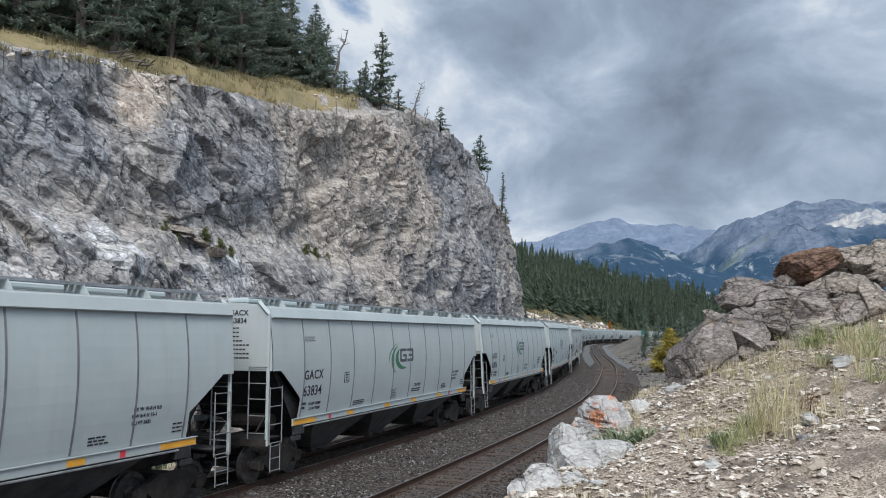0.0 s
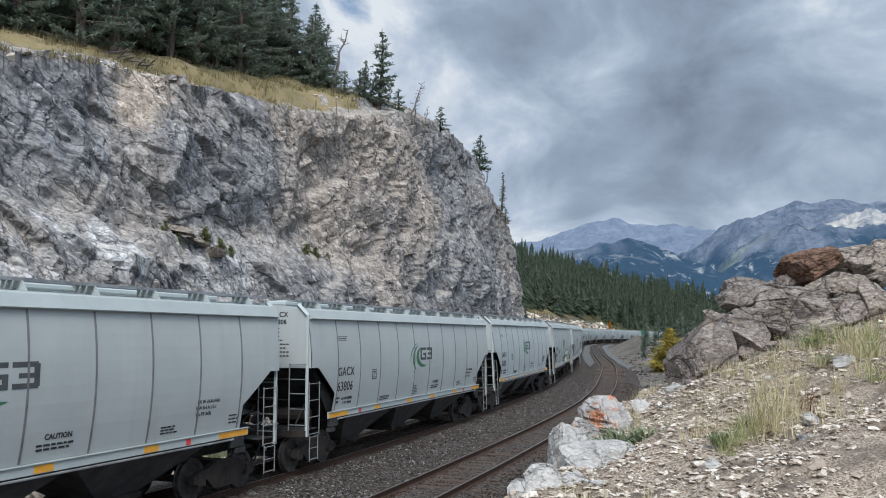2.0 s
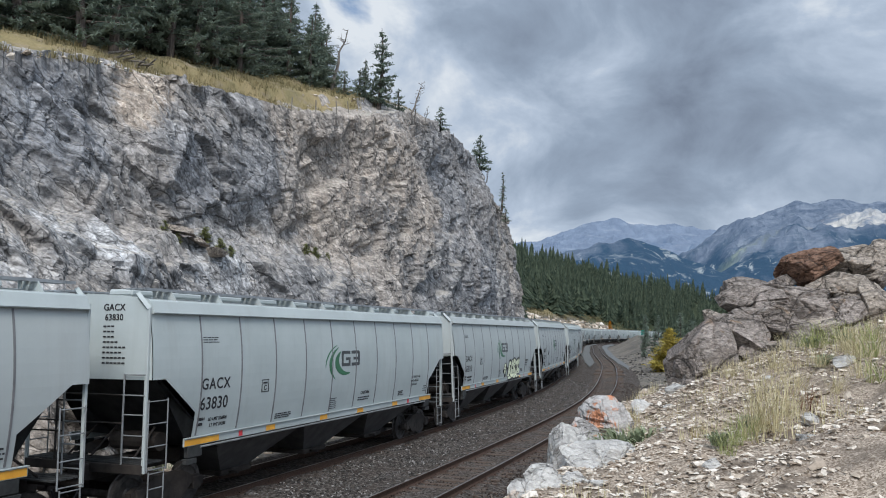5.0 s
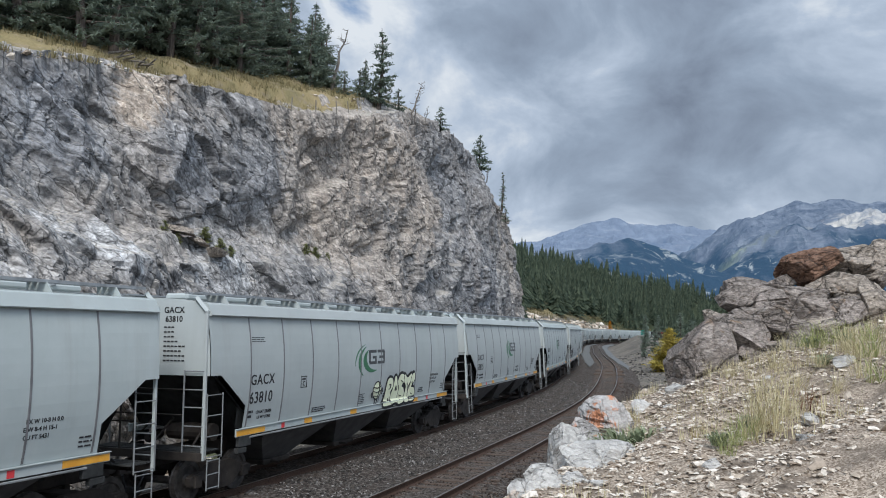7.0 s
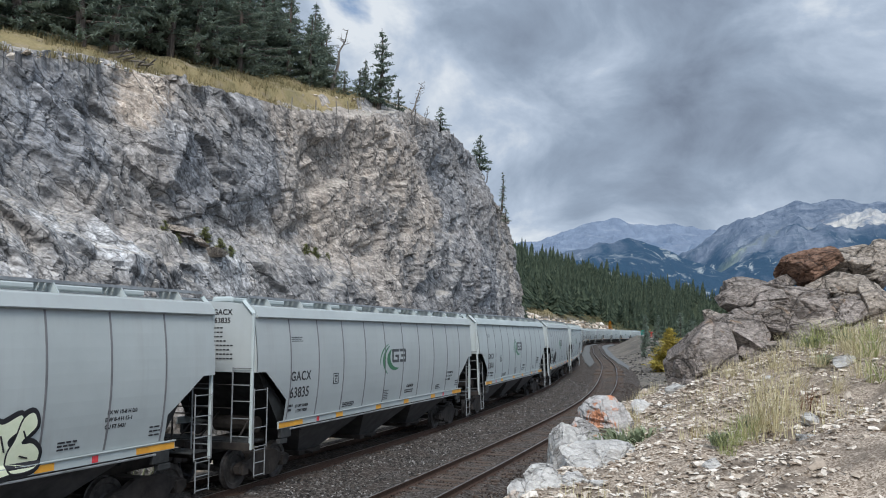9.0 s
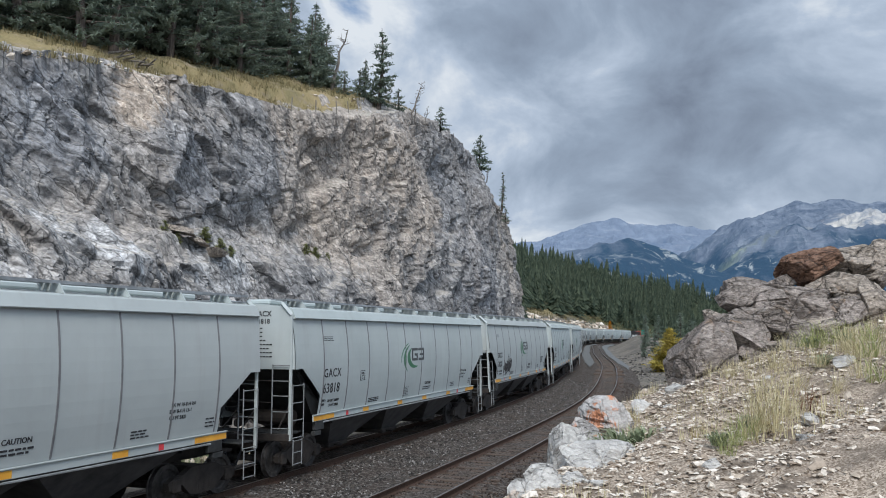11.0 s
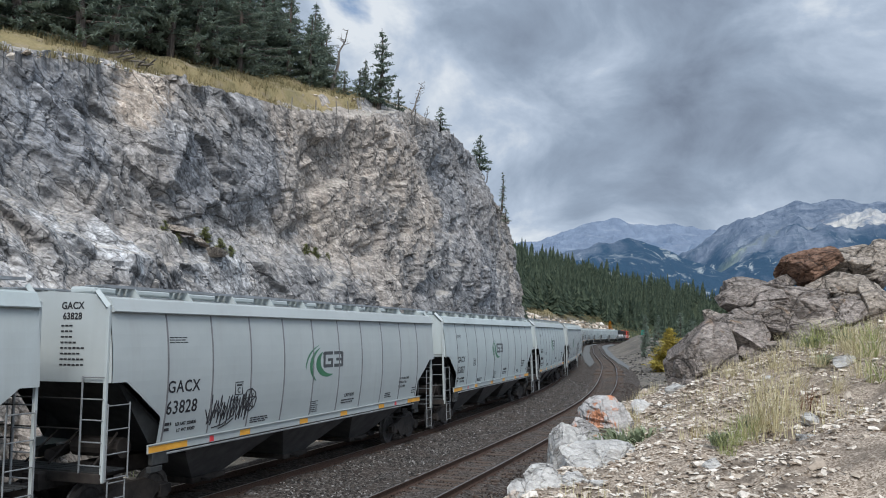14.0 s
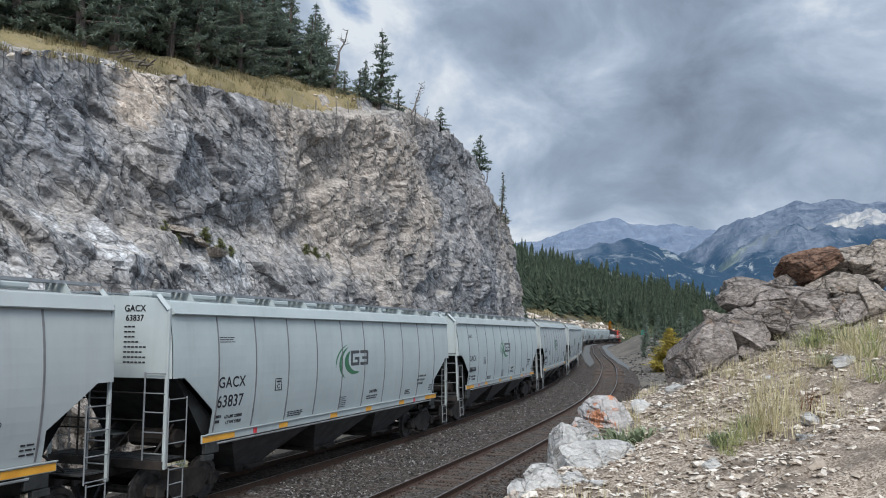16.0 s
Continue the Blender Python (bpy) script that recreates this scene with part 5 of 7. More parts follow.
def graffiti_bubble(car):
    forms = (((0.98, 1.44), (1.40, 1.40), (1.78, 1.46), (1.74, 1.72), (1.55, 1.88), (1.72, 2.16), (1.62, 2.44), (1.32, 2.46), (1.18, 2.20), (1.12, 1.80)),
             ((1.62, 1.46), (1.90, 1.48), (2.28, 1.46), (2.22, 1.80), (2.06, 2.20), (1.94, 2.50), (1.80, 2.48), (1.72, 2.10), (1.58, 1.78)),
             ((2.10, 1.44), (2.55, 1.44), (2.72, 1.66), (2.60, 2.00), (2.42, 2.10), (2.62, 2.30), (2.52, 2.56), (2.22, 2.56), (2.06, 2.30), (2.18, 1.98)),
             ((2.66, 1.46), (3.10, 1.46), (3.18, 1.76), (2.98, 2.06), (3.22, 2.30), (3.18, 2.56), (2.84, 2.42), (2.60, 2.56), (2.58, 2.26), (2.76, 2.02)),
             ((3.06, 1.46), (3.50, 1.48), (3.62, 1.76), (3.46, 1.98), (3.24, 2.02), (3.50, 2.30), (3.42, 2.58), (3.22, 2.48), (3.10, 2.10), (2.98, 1.80)))
    low = lambda run: [(x, 1.42 + (z - 1.42) * 0.84) for x, z in run]
    forms = [low(f) for f in forms]
    for i, f in enumerate(forms):
        part("spray_patch", spray_shape(f, 0.075, 0.012, M["ink"], "spray_patch"), car, label="black sprayed outline")
        part("spray_patch", spray_shape(f, 0.018, 0.016 + 0.004 * i, M["ink"], "spray_patch"), car, label="black sprayed outline")
        part("spray_patch", spray_shape(f, -0.012, 0.018 + 0.004 * i, M["spray_pale"], "spray_patch"), car, label="pale yellow sprayed bubble letter")
    inner = [[(1.36, 2.22), (1.48, 2.22), (1.46, 2.08), (1.36, 2.04)], [(1.34, 1.62), (1.40, 1.70), (1.36, 1.54)], [(1.90, 2.14), (1.86, 1.96), (1.97, 1.97), (1.90, 2.14)], [(2.30, 2.32), (2.46, 2.26)], [(2.26, 1.74), (2.44, 1.70)], [(2.82, 2.20), (2.92, 1.88)], [(3.24, 2.24), (3.30, 2.10)], [(3.22, 1.76), (3.38, 1.70)]]
    tagged(part("spray_line", strokes([low(f) for f in inner], 0.014, M["ink"], "spray_line"), car, m=pose(0, -0.036, 0)), kind="stuff")
    ball = [(0.50 + .27 * math.cos(0.9 * k), 2.06 + .30 * math.sin(0.9 * k)) for k in range(7)]
    part("spray_patch", spray_shape(low(ball), 0.045, 0.012, M["ink"], "spray_patch"), car, label="black sprayed outline")
    part("spray_patch", spray_shape(low(ball), 0.0, 0.016, M["spray_pale"], "spray_patch"), car, label="pale sprayed ball")
    seams = [[(.26, 2.18), (.50, 2.14), (.74, 2.22)], [(.24, 2.04), (.50, 1.98), (.76, 2.04)], [(.32, 1.86), (.55, 1.84)], [(.60, 2.34), (.66, 2.10), (.58, 1.82)], [(.08, 2.0), (.12, 1.86), (.20, 1.80)], [(.16, 2.02), (.20, 1.92)], [(.86, 2.14), (.90, 2.02), (.84, 1.90)], [(.80, 2.10), (.82, 2.0)],
             [(.42, 1.74), (.40, 1.50)], [(.56, 1.74), (.54, 1.56), (.70, 1.50)], [(.12, 1.54), (.40, 1.50), (.9, 1.56)], [(.12, 1.46), (.6, 1.44)]]
    tagged(part("spray_line", strokes([low(f) for f in seams], 0.014, M["ink"], "spray_line"), car, m=pose(0, -0.022, 0)), kind="stuff")


def graffiti_scrawl(car):
    rnd = random.Random(8)
    runs = []
    for i in range(13):
        x = -5.15 + i * 0.115
        runs.append([(x, 1.82 + rnd.uniform(-.12, .15)), (x + .10, 2.32 + rnd.uniform(-.2, .08)), (x + .13, 1.84 + rnd.uniform(-.12, .12)), (x + .26, 2.24 + rnd.uniform(-.2, .1))])
    runs += [[(-5.25, 2.08), (-5.10, 1.78), (-4.98, 2.05)], [(-4.95, 1.66), (-4.6, 1.70), (-4.25, 1.86)], [(-4.7, 1.62), (-4.4, 1.70), (-4.2, 1.80)], [(-4.4, 2.18), (-4.1, 2.30)]]
    runs += [[(-3.62 + .26 * math.cos(k * 0.7), 2.18 + .26 * math.sin(k * 0.7)) for k in range(10)], [(-3.78, 1.98), (-3.6, 2.42), (-3.48, 1.98), (-3.84, 2.22), (-3.40, 2.24), (-3.78, 1.98)]]
    tagged(part("spray_line", strokes(runs, 0.013, M["ink"], "spray_line"), car, label="black sprayed scrawl"), kind="stuff")


TRAIN = []
NUMBERS = {-1: "63822", 0: "63834", 1: "63806", 2: "63830", 3: "63810", 4: "63835", 5: "63818", 6: "63828", 7: "63837"}


def train():
    first = build_car()
    for n in range(-1, 23):
        car = first if n < 0 else copy_thing(first, Matrix.Identity(4))
        TRAIN.append((FIRST + n * CAR + CAR / 2, car, n))
    for s, car, n in TRAIN:
        if n in NUMBERS:
            part("lettering", letters(NUMBERS[n], 0.38, M["ink"], on_side(-6.05, 2.20), True, 1.05), car)
            part("lettering", letters(NUMBERS[n], 0.18, M["ink"], on_end(-0.60, 4.03), False, 1.05), car)
        else:
            tagged(part("small_print", block_mark([(-6.5 + .2 * k, -6.36 + .2 * k, 2.08, 2.33) for k in range(5)], M["ink"]), car), kind="stuff")
        if n == 3:
            graffiti_bubble(car)
            tagged(car, "pale grey grain hopper car with pale bubble graffiti, rolling")
        if n == 6:
            graffiti_scrawl(car)
            tagged(car, "pale grey grain hopper car with black scrawled graffiti, rolling")


def locomotive():
    lo = new("locomotive")
    tagged(lo, "black and red diesel locomotive pushing at the train's end", "locomotive")
    def p(name, mat, *boxes, label="", bevel=0.03):
        bm = bmesh.new()
        for b in boxes:
            box(bm, *b, bevel)
        return part(name, bm, lo, M[mat], label)
    p("frame", "loco_black", (-11, 11, -1.5, 1.5, 1.2, 1.6))
    p("fuel_tank", "loco_black", (-2.4, 2.4, -1.3, 1.3, 0.45, 1.2))
    p("long_hood", "loco_black", (-9.6, 5.2, -0.95, 0.95, 1.6, 4.3), (-9.6, -5.5, -1.45, 1.45, 3.3, 4.45), label="black engine hood")
    p("stripe", "loco_white", (-7.5, -4.0, -0.985, 0.985, 2.2, 3.0), (-3.2, -2.4, -0.985, 0.985, 2.2, 3.0), (-1.6, 0.2, -0.985, 0.985, 2.2, 3.0), label="white sloping stripes", bevel=0.0)
    p("cab", "loco_red", (5.2, 8.0, -1.5, 1.5, 1.6, 4.45), label="red driver's cab")
    p("nose", "loco_red", (8.0, 10.0, -1.1, 1.1, 1.6, 3.3), label="red short nose")
    cab = [o for o in lo.children if o.name.startswith("cab")][0]
    for x0, x1 in ((5.5, 6.4), (6.7, 7.6)):
        bm = bmesh.new()
        box(bm, x0, x1, -1.51, 1.51, 3.35, 4.05)
        part("window", bm, cab, M["dark_glass"])
    bm = bmesh.new()
    for i in range(20):
        x = -10.5 + i * 1.1
        rod(bm, (x, -1.48, 1.6), (x, -1.48, 2.6), 0.03)
    rod(bm, (-10.5, -1.48, 2.6), (10.4, -1.48, 2.6), 0.03)
    part("handrail", bm, lo, M["loco_white"], "white handrail")
    p("exhaust", "loco_black", (-2.0, -0.6, -0.4, 0.4, 4.3, 4.65))
    p("pilot", "loco_red", (10.9, 11.1, -1.4, 1.4, 0.3, 1.5))
    wheel = wheelset_mesh()
    for sx in (-1, 1):
        bm = bmesh.new()
        box(bm, -2.6, 2.6, -1.15, 1.15, 0.5, 0.95, 0.05)
        bg = part("bogie", bm, lo, M["iron"], m=pose(sx * 6.6, 0, 0))
        for q in (-1.9, 0, 1.9):
            part("wheelset", wheel, bg, m=pose(q, 0, 0.457))
    TRAIN.append((FIRST + 23 * CAR + 11.4, lo, 23))


train()
locomotive()


# ---- rocks ----
def rock_mesh(name, seed, size, mat, sub=4, cuts=16, rough=0.028):
    """A block split by flat breaks along a few joint directions, stepped along its beds, with open cracks."""
    rnd = random.Random(seed)
    bm = bmesh.new()
    bmesh.ops.create_icosphere(bm, subdivisions=sub, radius=1.0)
    v = np.array([q.co[:] for q in bm.verts])
    v = np.sign(v) * np.abs(v) ** 0.66

    def direction(*c):
        n = np.array([q + rnd.gauss(0, 0.33) for q in c])
        return n / np.linalg.norm(n)
    sets = [direction(rnd.gauss(0, .3), rnd.gauss(0, .3), 1), direction(1, rnd.gauss(0, .5), rnd.gauss(0, .3)), direction(rnd.gauss(0, .5), 1, 0), direction(1, -1, 1), direction(-1, -1, 1)]
    for i in range(cuts):
        n = direction(*(sets[i % 5] * (1 if rnd.random() < 0.5 else -1)))
        d = v @ n - rnd.uniform(0.50, 0.92)
        v -= np.maximum(d, 0)[:, None] * n
    k = seed * 3.7
    warp = fbm(v[:, 0] * 1.5 + k, v[:, 1] * 1.5, v[:, 2] * 1.5, 4, seed, 0.55)
    d = rough * fbm(v[:, 0] * 3.5 + k, v[:, 1] * 3.5, v[:, 2] * 3.5, 5, seed, 0.6)
    # beds that break back unevenly
    q = (v @ sets[0]) * rnd.uniform(3.5, 5.5) + 0.35 * warp
    layer = np.floor(q)
    d = d + 0.035 * (_hash(layer, layer * 0 + seed, layer * 0) * 2 - 1) - 0.045 * np.exp(-((q - layer - 0.5) ** 2 - 0.25) ** 2 / 0.0006) * (vnoise(v[:, 0] * 2 + k, v[:, 1] * 2, v[:, 2] * 2, seed) > 0.0)
    for i in range(6 if sub > 4 else 3):
        n = direction(*sets[1 + i % 4])
        q = v @ n - rnd.uniform(-0.6, 0.6) + 0.05 * warp
        d = d + rnd.uniform(0.015, 0.05) * (q > 0) - rnd.uniform(0.05, 0.10) * np.exp(-(q / 0.022) ** 2)
    v *= (1 + d)[:, None]
    ext = v.max(0) - v.min(0)
    v = (v - (v.max(0) + v.min(0)) / 2) / ext * np.array(size)
    for q, c in zip(bm.verts, v):
        q.co = c
    return mesh(name, bm, mat)


def rock_at(name, label, mat, x, y, z, size, seed, turn=0.0, tilt=0.0, category="boulder", group="", sub=4):
    ob = new(name, rock_mesh(name, seed, size, M[mat], sub))
    ob.matrix_basis = pose(x, y, z, tilt, tilt * 0.6, turn)
    return tagged(ob, label, category, group)


def outcrop():
    lab = "weathered grey-brown limestone boulder with dark cracks on the bank"
    tan, red = "tan layered limestone boulder with cracks on the bank", "rust-red iron-stained limestone boulder on the outcrop"
    g = "boulders of the outcrop"
    def blocks_of(rows):
        for x, y, z, size, seed, turn, tilt, mat in rows:
            rock_at("boulder", {"boulder": lab, "tan_boulder": tan, "rusty_boulder": red, "orange_boulder": "orange iron-stained rock breaking out of the grassy bank"}[mat], mat, x, y, z, size, seed, turn, tilt, group=g, sub=5)
    blocks_of(((3.70, 11.50, 3.70, (0.81, 1.07, 1.25), 204, 20, -8, "boulder"),
               (4.17, 11.80, 4.11, (0.52, 0.55, 0.64), 211, 35, -10, "boulder"),
               (4.35, 11.70, 4.04, (0.91, 0.78, 0.91), 218, -10, -14, "boulder"),
               (5.00, 12.50, 4.72, (1.20, 0.96, 0.68), 225, 10, -8, "boulder"),
               (5.43, 12.40, 4.58, (1.01, 0.80, 0.77), 232, -6, -10, "boulder"),
               (4.79, 12.00, 4.29, (0.97, 0.78, 0.46), 239, 8, -6, "boulder"),
               (5.24, 11.90, 4.16, (0.83, 0.67, 0.46), 246, -25, -10, "boulder"),
               (5.88, 12.70, 5.22, (1.08, 0.86, 0.61), 253, 12, -34, "rusty_boulder"),
               (6.42, 12.90, 5.22, (1.05, 0.84, 0.50), 260, -8, -12, "tan_boulder"),
               (6.11, 12.50, 4.82, (1.01, 0.81, 0.53), 267, 5, -12, "tan_boulder"),
               (6.06, 12.20, 4.42, (0.90, 0.72, 0.57), 274, 30, -8, "boulder"),
               (6.56, 12.20, 4.65, (0.72, 0.69, 0.80), 281, 20, 6, "tan_boulder"),
               (7.19, 13.20, 5.44, (0.49, 0.53, 0.61), 288, 0, 8, "tan_boulder"),
               (6.93, 13.00, 5.20, (0.67, 0.54, 0.36), 295, 25, -8, "tan_boulder")))
    blocks_of(((4.94, 11.50, 3.88, (0.93, 0.75, 0.45), 411, 15, -16, "tan_boulder"),
               (4.38, 11.20, 3.62, (0.74, 0.59, 0.38), 418, 30, -10, "tan_boulder"),
               (3.54, 11.20, 3.32, (0.58, 0.46, 0.43), 425, 40, 0, "boulder"),
               (6.18, 11.30, 4.01, (0.58, 0.52, 0.61), 432, 10, 8, "boulder"),
               (5.89, 11.70, 4.04, (0.60, 0.48, 0.45), 439, 35, 4, "tan_boulder"),
               (5.58, 12.00, 4.19, (0.62, 0.50, 0.46), 446, -20, -10, "tan_boulder"),
               (4.62, 10.70, 3.62, (0.71, 0.57, 0.28), 453, 20, -24, "orange_boulder"),
               (4.27, 10.40, 3.45, (0.38, 0.31, 0.19), 460, 60, -20, "orange_boulder"),
               (5.04, 10.40, 3.74, (0.21, 0.17, 0.13), 467, 10, 0, "orange_boulder"),
               (4.05, 11.90, 4.30, (0.39, 0.31, 0.28), 474, 10, 10, "tan_boulder"),
               (4.48, 12.30, 4.61, (0.54, 0.44, 0.43), 481, 0, -30, "boulder"),
               (4.42, 11.50, 3.84, (0.42, 0.34, 0.25), 488, 15, -10, "boulder")))
    blocks_of(((6.03, 11.50, 4.17, (0.42, 0.34, 0.32), 611, 0, 0, "tan_boulder"),
               (3.99, 11.60, 3.71, (0.51, 0.54, 0.63), 618, 60, -6, "boulder"),
               (3.50, 11.50, 3.58, (0.38, 0.53, 0.62), 625, 0, -10, "boulder"),
               (5.42, 12.80, 4.94, (0.57, 0.45, 0.30), 632, 20, -14, "boulder")))
    blocks_of(((6.75, 13.10, 5.35, (0.92, 0.74, 0.52), 811, 10, -12, "tan_boulder"),
               (7.09, 13.00, 5.12, (0.82, 0.66, 0.55), 818, -12, -6, "boulder"),
               (6.53, 12.60, 4.79, (0.71, 0.57, 0.62), 825, 30, 0, "tan_boulder")))
    g = "pale blocks on the edge of the bank"
    for x, y, z, size, seed, turn, mat in ((2.02, 9.80, 3.01, (0.67, 0.56, 0.65), 260, 10, "lichen_boulder"),
                                           (1.59, 9.00, 2.92, (0.45, 0.38, 0.44), 263, 40, "lichen_boulder"),
                                           (1.33, 8.00, 2.83, (0.61, 0.52, 0.69), 266, -20, "pale_boulder"),
                                           (1.54, 7.60, 2.81, (0.79, 0.67, 0.55), 269, 15, "pale_boulder"),
                                           (0.94, 7.00, 2.75, (0.51, 0.43, 0.40), 272, 60, "pale_boulder"),
                                           (2.18, 8.40, 2.77, (0.47, 0.40, 0.29), 275, 5, "pale_boulder"),
                                           (1.11, 6.90, 2.76, (0.38, 0.32, 0.34), 278, -35, "pale_boulder"),
                                           (0.74, 6.80, 2.73, (0.31, 0.26, 0.22), 281, 0, "pale_boulder"),
                                           (1.38, 6.90, 2.74, (0.56, 0.48, 0.30), 284, 20, "pale_boulder"),
                                           (1.62, 8.60, 2.85, (0.31, 0.26, 0.25), 287, 0, "pale_boulder"),
                                           (0.87, 7.30, 2.78, (0.17, 0.15, 0.17), 290, 30, "pale_boulder"),
                                           (2.00, 9.00, 2.91, (0.24, 0.21, 0.19), 293, 50, "pale_boulder")):
        lichen = mat == "lichen_boulder"
        rock_at("pale_rock", "pale limestone block with orange lichen on the bank's edge" if lichen else "pale grey fractured limestone block on the bank's edge", mat, x, y, z, size, seed, turn, 6, "rock", g, 5 if size[0] > 0.35 else 4)
    rnd = random.Random(12)
    g = "loose stones on the bank"
    for x, y, r in ((2.98, 8.94, .13), (2.96, 9.49, .2), (2.80, 9.9, .18), (3.76, 9.3, .14), (4.44, 8.9, .2), (5.02, 8.6, .17), (3.28, 7.2, .14), (2.90, 6.4, .15), (2.41, 8.4, .17), (3.47, 6.0, .12), (4.15, 7.4, .16), (2.12, 6.3, .13), (4.73, 7.7, .14), (2.65, 10.6, .3), (3.18, 10.9, .26)):
        z = float(land([x], [y])[0])
        rock_at("stone", "small pale rounded stone lying on the scree", "pale_boulder", x, y, z + r * 0.35, (r * 1.3, r, r * 0.8), int(x * 100), rnd.uniform(0, 180), 0, "stone", g, 3)


def scatter(name, n, place, size, mat, label, category, seed, flat=0.55):
    """Many small stones in one mesh: place gives x, y, z arrays for n stones."""
    rng = np.random.default_rng(seed)
    x, y, z = place(rng, n)
    n = len(x)
    base = np.array([(1, 0, 0), (0, 1, 0), (-1, 0, 0), (0, -1, 0), (.1, .1, 1), (0, 0, -1), (.6, .6, .5), (-.6, .5, .45), (-.5, -.6, .5), (.55, -.6, .4)])
    tris = np.array([(0, 6, 4), (6, 1, 4), (1, 7, 4), (7, 2, 4), (2, 8, 4), (8, 3, 4), (3, 9, 4), (9, 0, 4), (0, 1, 6), (1, 2, 7), (2, 3, 8), (3, 0, 9), (1, 0, 5), (2, 1, 5), (3, 2, 5), (0, 3, 5)])
    r = size(rng, n)
    v = base[None] * rng.uniform(0.65, 1.25, (n, len(base), 3))
    v[:, :, 2] *= flat
    v *= r[:, None, None] * rng.uniform(0.6, 1.4, (n, 1, 3))
    a = rng.uniform(0, 6.28, n)
    b = rng.normal(0, 0.3, n)
    c, s, cb, sb = np.cos(a)[:, None], np.sin(a)[:, None], np.cos(b)[:, None], np.sin(b)[:, None]
    v = np.stack([v[..., 0] * cb + v[..., 2] * sb, v[..., 1], v[..., 2] * cb - v[..., 0] * sb], -1)
    v = np.stack([v[..., 0] * c - v[..., 1] * s, v[..., 0] * s + v[..., 1] * c, v[..., 2]], -1)
    v += np.stack([x, y, z], -1)[:, None]
    f = (tris[None] + (np.arange(n) * len(base))[:, None, None]).reshape(-1, 3)
    ob = new(name, sheet(name, v.reshape(-1, 3), f, M[mat], False))
    return tagged(ob, label, category, kind="stuff")


def strip_place(s0, s1, o0, o1, zf, power=1.0):
    def place(rng, n):
        s = s0 + (s1 - s0) * rng.random(n) ** power
        o = rng.uniform(o0, o1, n)
        x0, y0, th, le = (np.interp(s, LS, q) for q in (LX, LY, LTH, LEANS))
        return x0 + o * np.cos(th), y0 - o * np.sin(th), zf(s, o, le) + GRADE * s
    return place


def stones():
    def bed(s, o, le):
        p = np.interp(o, [-4.3, -3.2, -1.9, -1.5, 1.5, 1.75, 2.35, 2.9, 3.2, 6.2, 6.6, 7.4, 8.2], [-0.75, -0.62, -0.2, -0.16, -0.16, -0.2, -0.3, -0.2, -0.17, -0.17, -0.22, -0.6, -0.8])
        tilt = np.where(o > 3.0, np.clip(o - APART, -1.6, 1.6), np.clip(o, -1.6, 1.6) * np.clip(1 - (o - 1.6) / 0.8, 0, 1))
        return p + tilt * np.sin(le)
    sz = lambda rng, n: rng.uniform(0.02, 0.042, n)
    scatter("ballast_stones", 15000, strip_place(1, 60, 0.95, 3.75, bed, 1.7), sz, "stone", "grey crushed ballast stones between the tracks", "ballast", 1, 0.8)
    scatter("ballast_stones", 6500, strip_place(1, 50, 3.95, 5.35, lambda s, o, le: bed(s, o, le) - 0.015, 1.7), sz, "rusty_stone", "brown rust-stained ballast between the rails", "ballast", 2, 0.8)
    scatter("ballast_stones", 5500, strip_place(1, 60, 5.6, 7.5, bed, 1.7), sz, "rusty_stone", "brown ballast on the shoulder of the track", "ballast", 3, 0.8)

    def bank_place(rng, n):
        s, o = rng.uniform(-6.0, 8.5, n), 10.45 + 7.0 * rng.random(n) ** 1.2
        x0, y0, th = (np.interp(s, LS, q) for q in (LX, LY, LTH))
        x, y = x0 + o * np.cos(th), y0 - o * np.sin(th)
        keep = (fbm(x * 0.9, y * 0.9, 0, 3, 15) > -0.85 + 0.5 * rng.random(n)) & (y > 2.6)
        x, y = x[keep], y[keep]
        return x, y, land(x, y) + 0.088 + 0.10 * fbm(x * 1.1, y * 1.1, 0, 4, 61) + 0.03 * fbm(x * 6, y * 6, 0, 3, 62)
    scatter("stone_chips", 46000, bank_place, lambda rng, n: 0.012 + 0.03 * rng.random(n) ** 3, "chip", "pale shattered stone chips strewn over the bank", "scree", 4, 0.4)
    scatter("stone_chips", 1500, bank_place, lambda rng, n: 0.025 + 0.06 * rng.random(n) ** 3, "chip", "larger pale broken stones strewn over the bank", "scree", 5, 0.45)

    scatter("rubble", 2600, strip_place(-2, 45, -5.4, -3.4, lambda s, o, le: -0.66 + 0 * s, 1.2), lambda rng, n: 0.03 + 0.2 * rng.random(n) ** 4, "chip", "pale fallen rubble at the foot of the cliff", "rubble", 9, 0.6)

    def flat_place(rng, n):
        s, o = 12 + 130 * rng.random(n) ** 1.5, rng.uniform(7.6, 17, n)
        x0, y0, th = (np.interp(s, LS, q) for q in (LX, LY, LTH))
        x, y = x0 + o * np.cos(th), y0 - o * np.sin(th)
        return x, y, land(x, y)
    scatter("rubble", 5200, flat_place, lambda rng, n: 0.03 + 0.24 * rng.random(n) ** 5, "stone", "grey rubble on the gravel flat beside the track", "rubble", 6, 0.6)

    def far_place(rng, n):
        s, o = rng.uniform(205, 352, n), -8.5 - 6.0 * rng.random(n)
        x0, y0, th = (np.interp(s, LS, q) for q in (LX, LY, LTH))
        x, y = x0 + o * np.cos(th), y0 - o * np.sin(th)
        return x, y, land(x, y) + rng.uniform(-0.1, 1.0, n)
    scatter("rock_heap", 1300, far_place, lambda rng, n: 0.3 + 0.75 * rng.random(n) ** 2, "chip", "heap of pale blasted rock along the far curve", "rock heap", 7, 0.8)

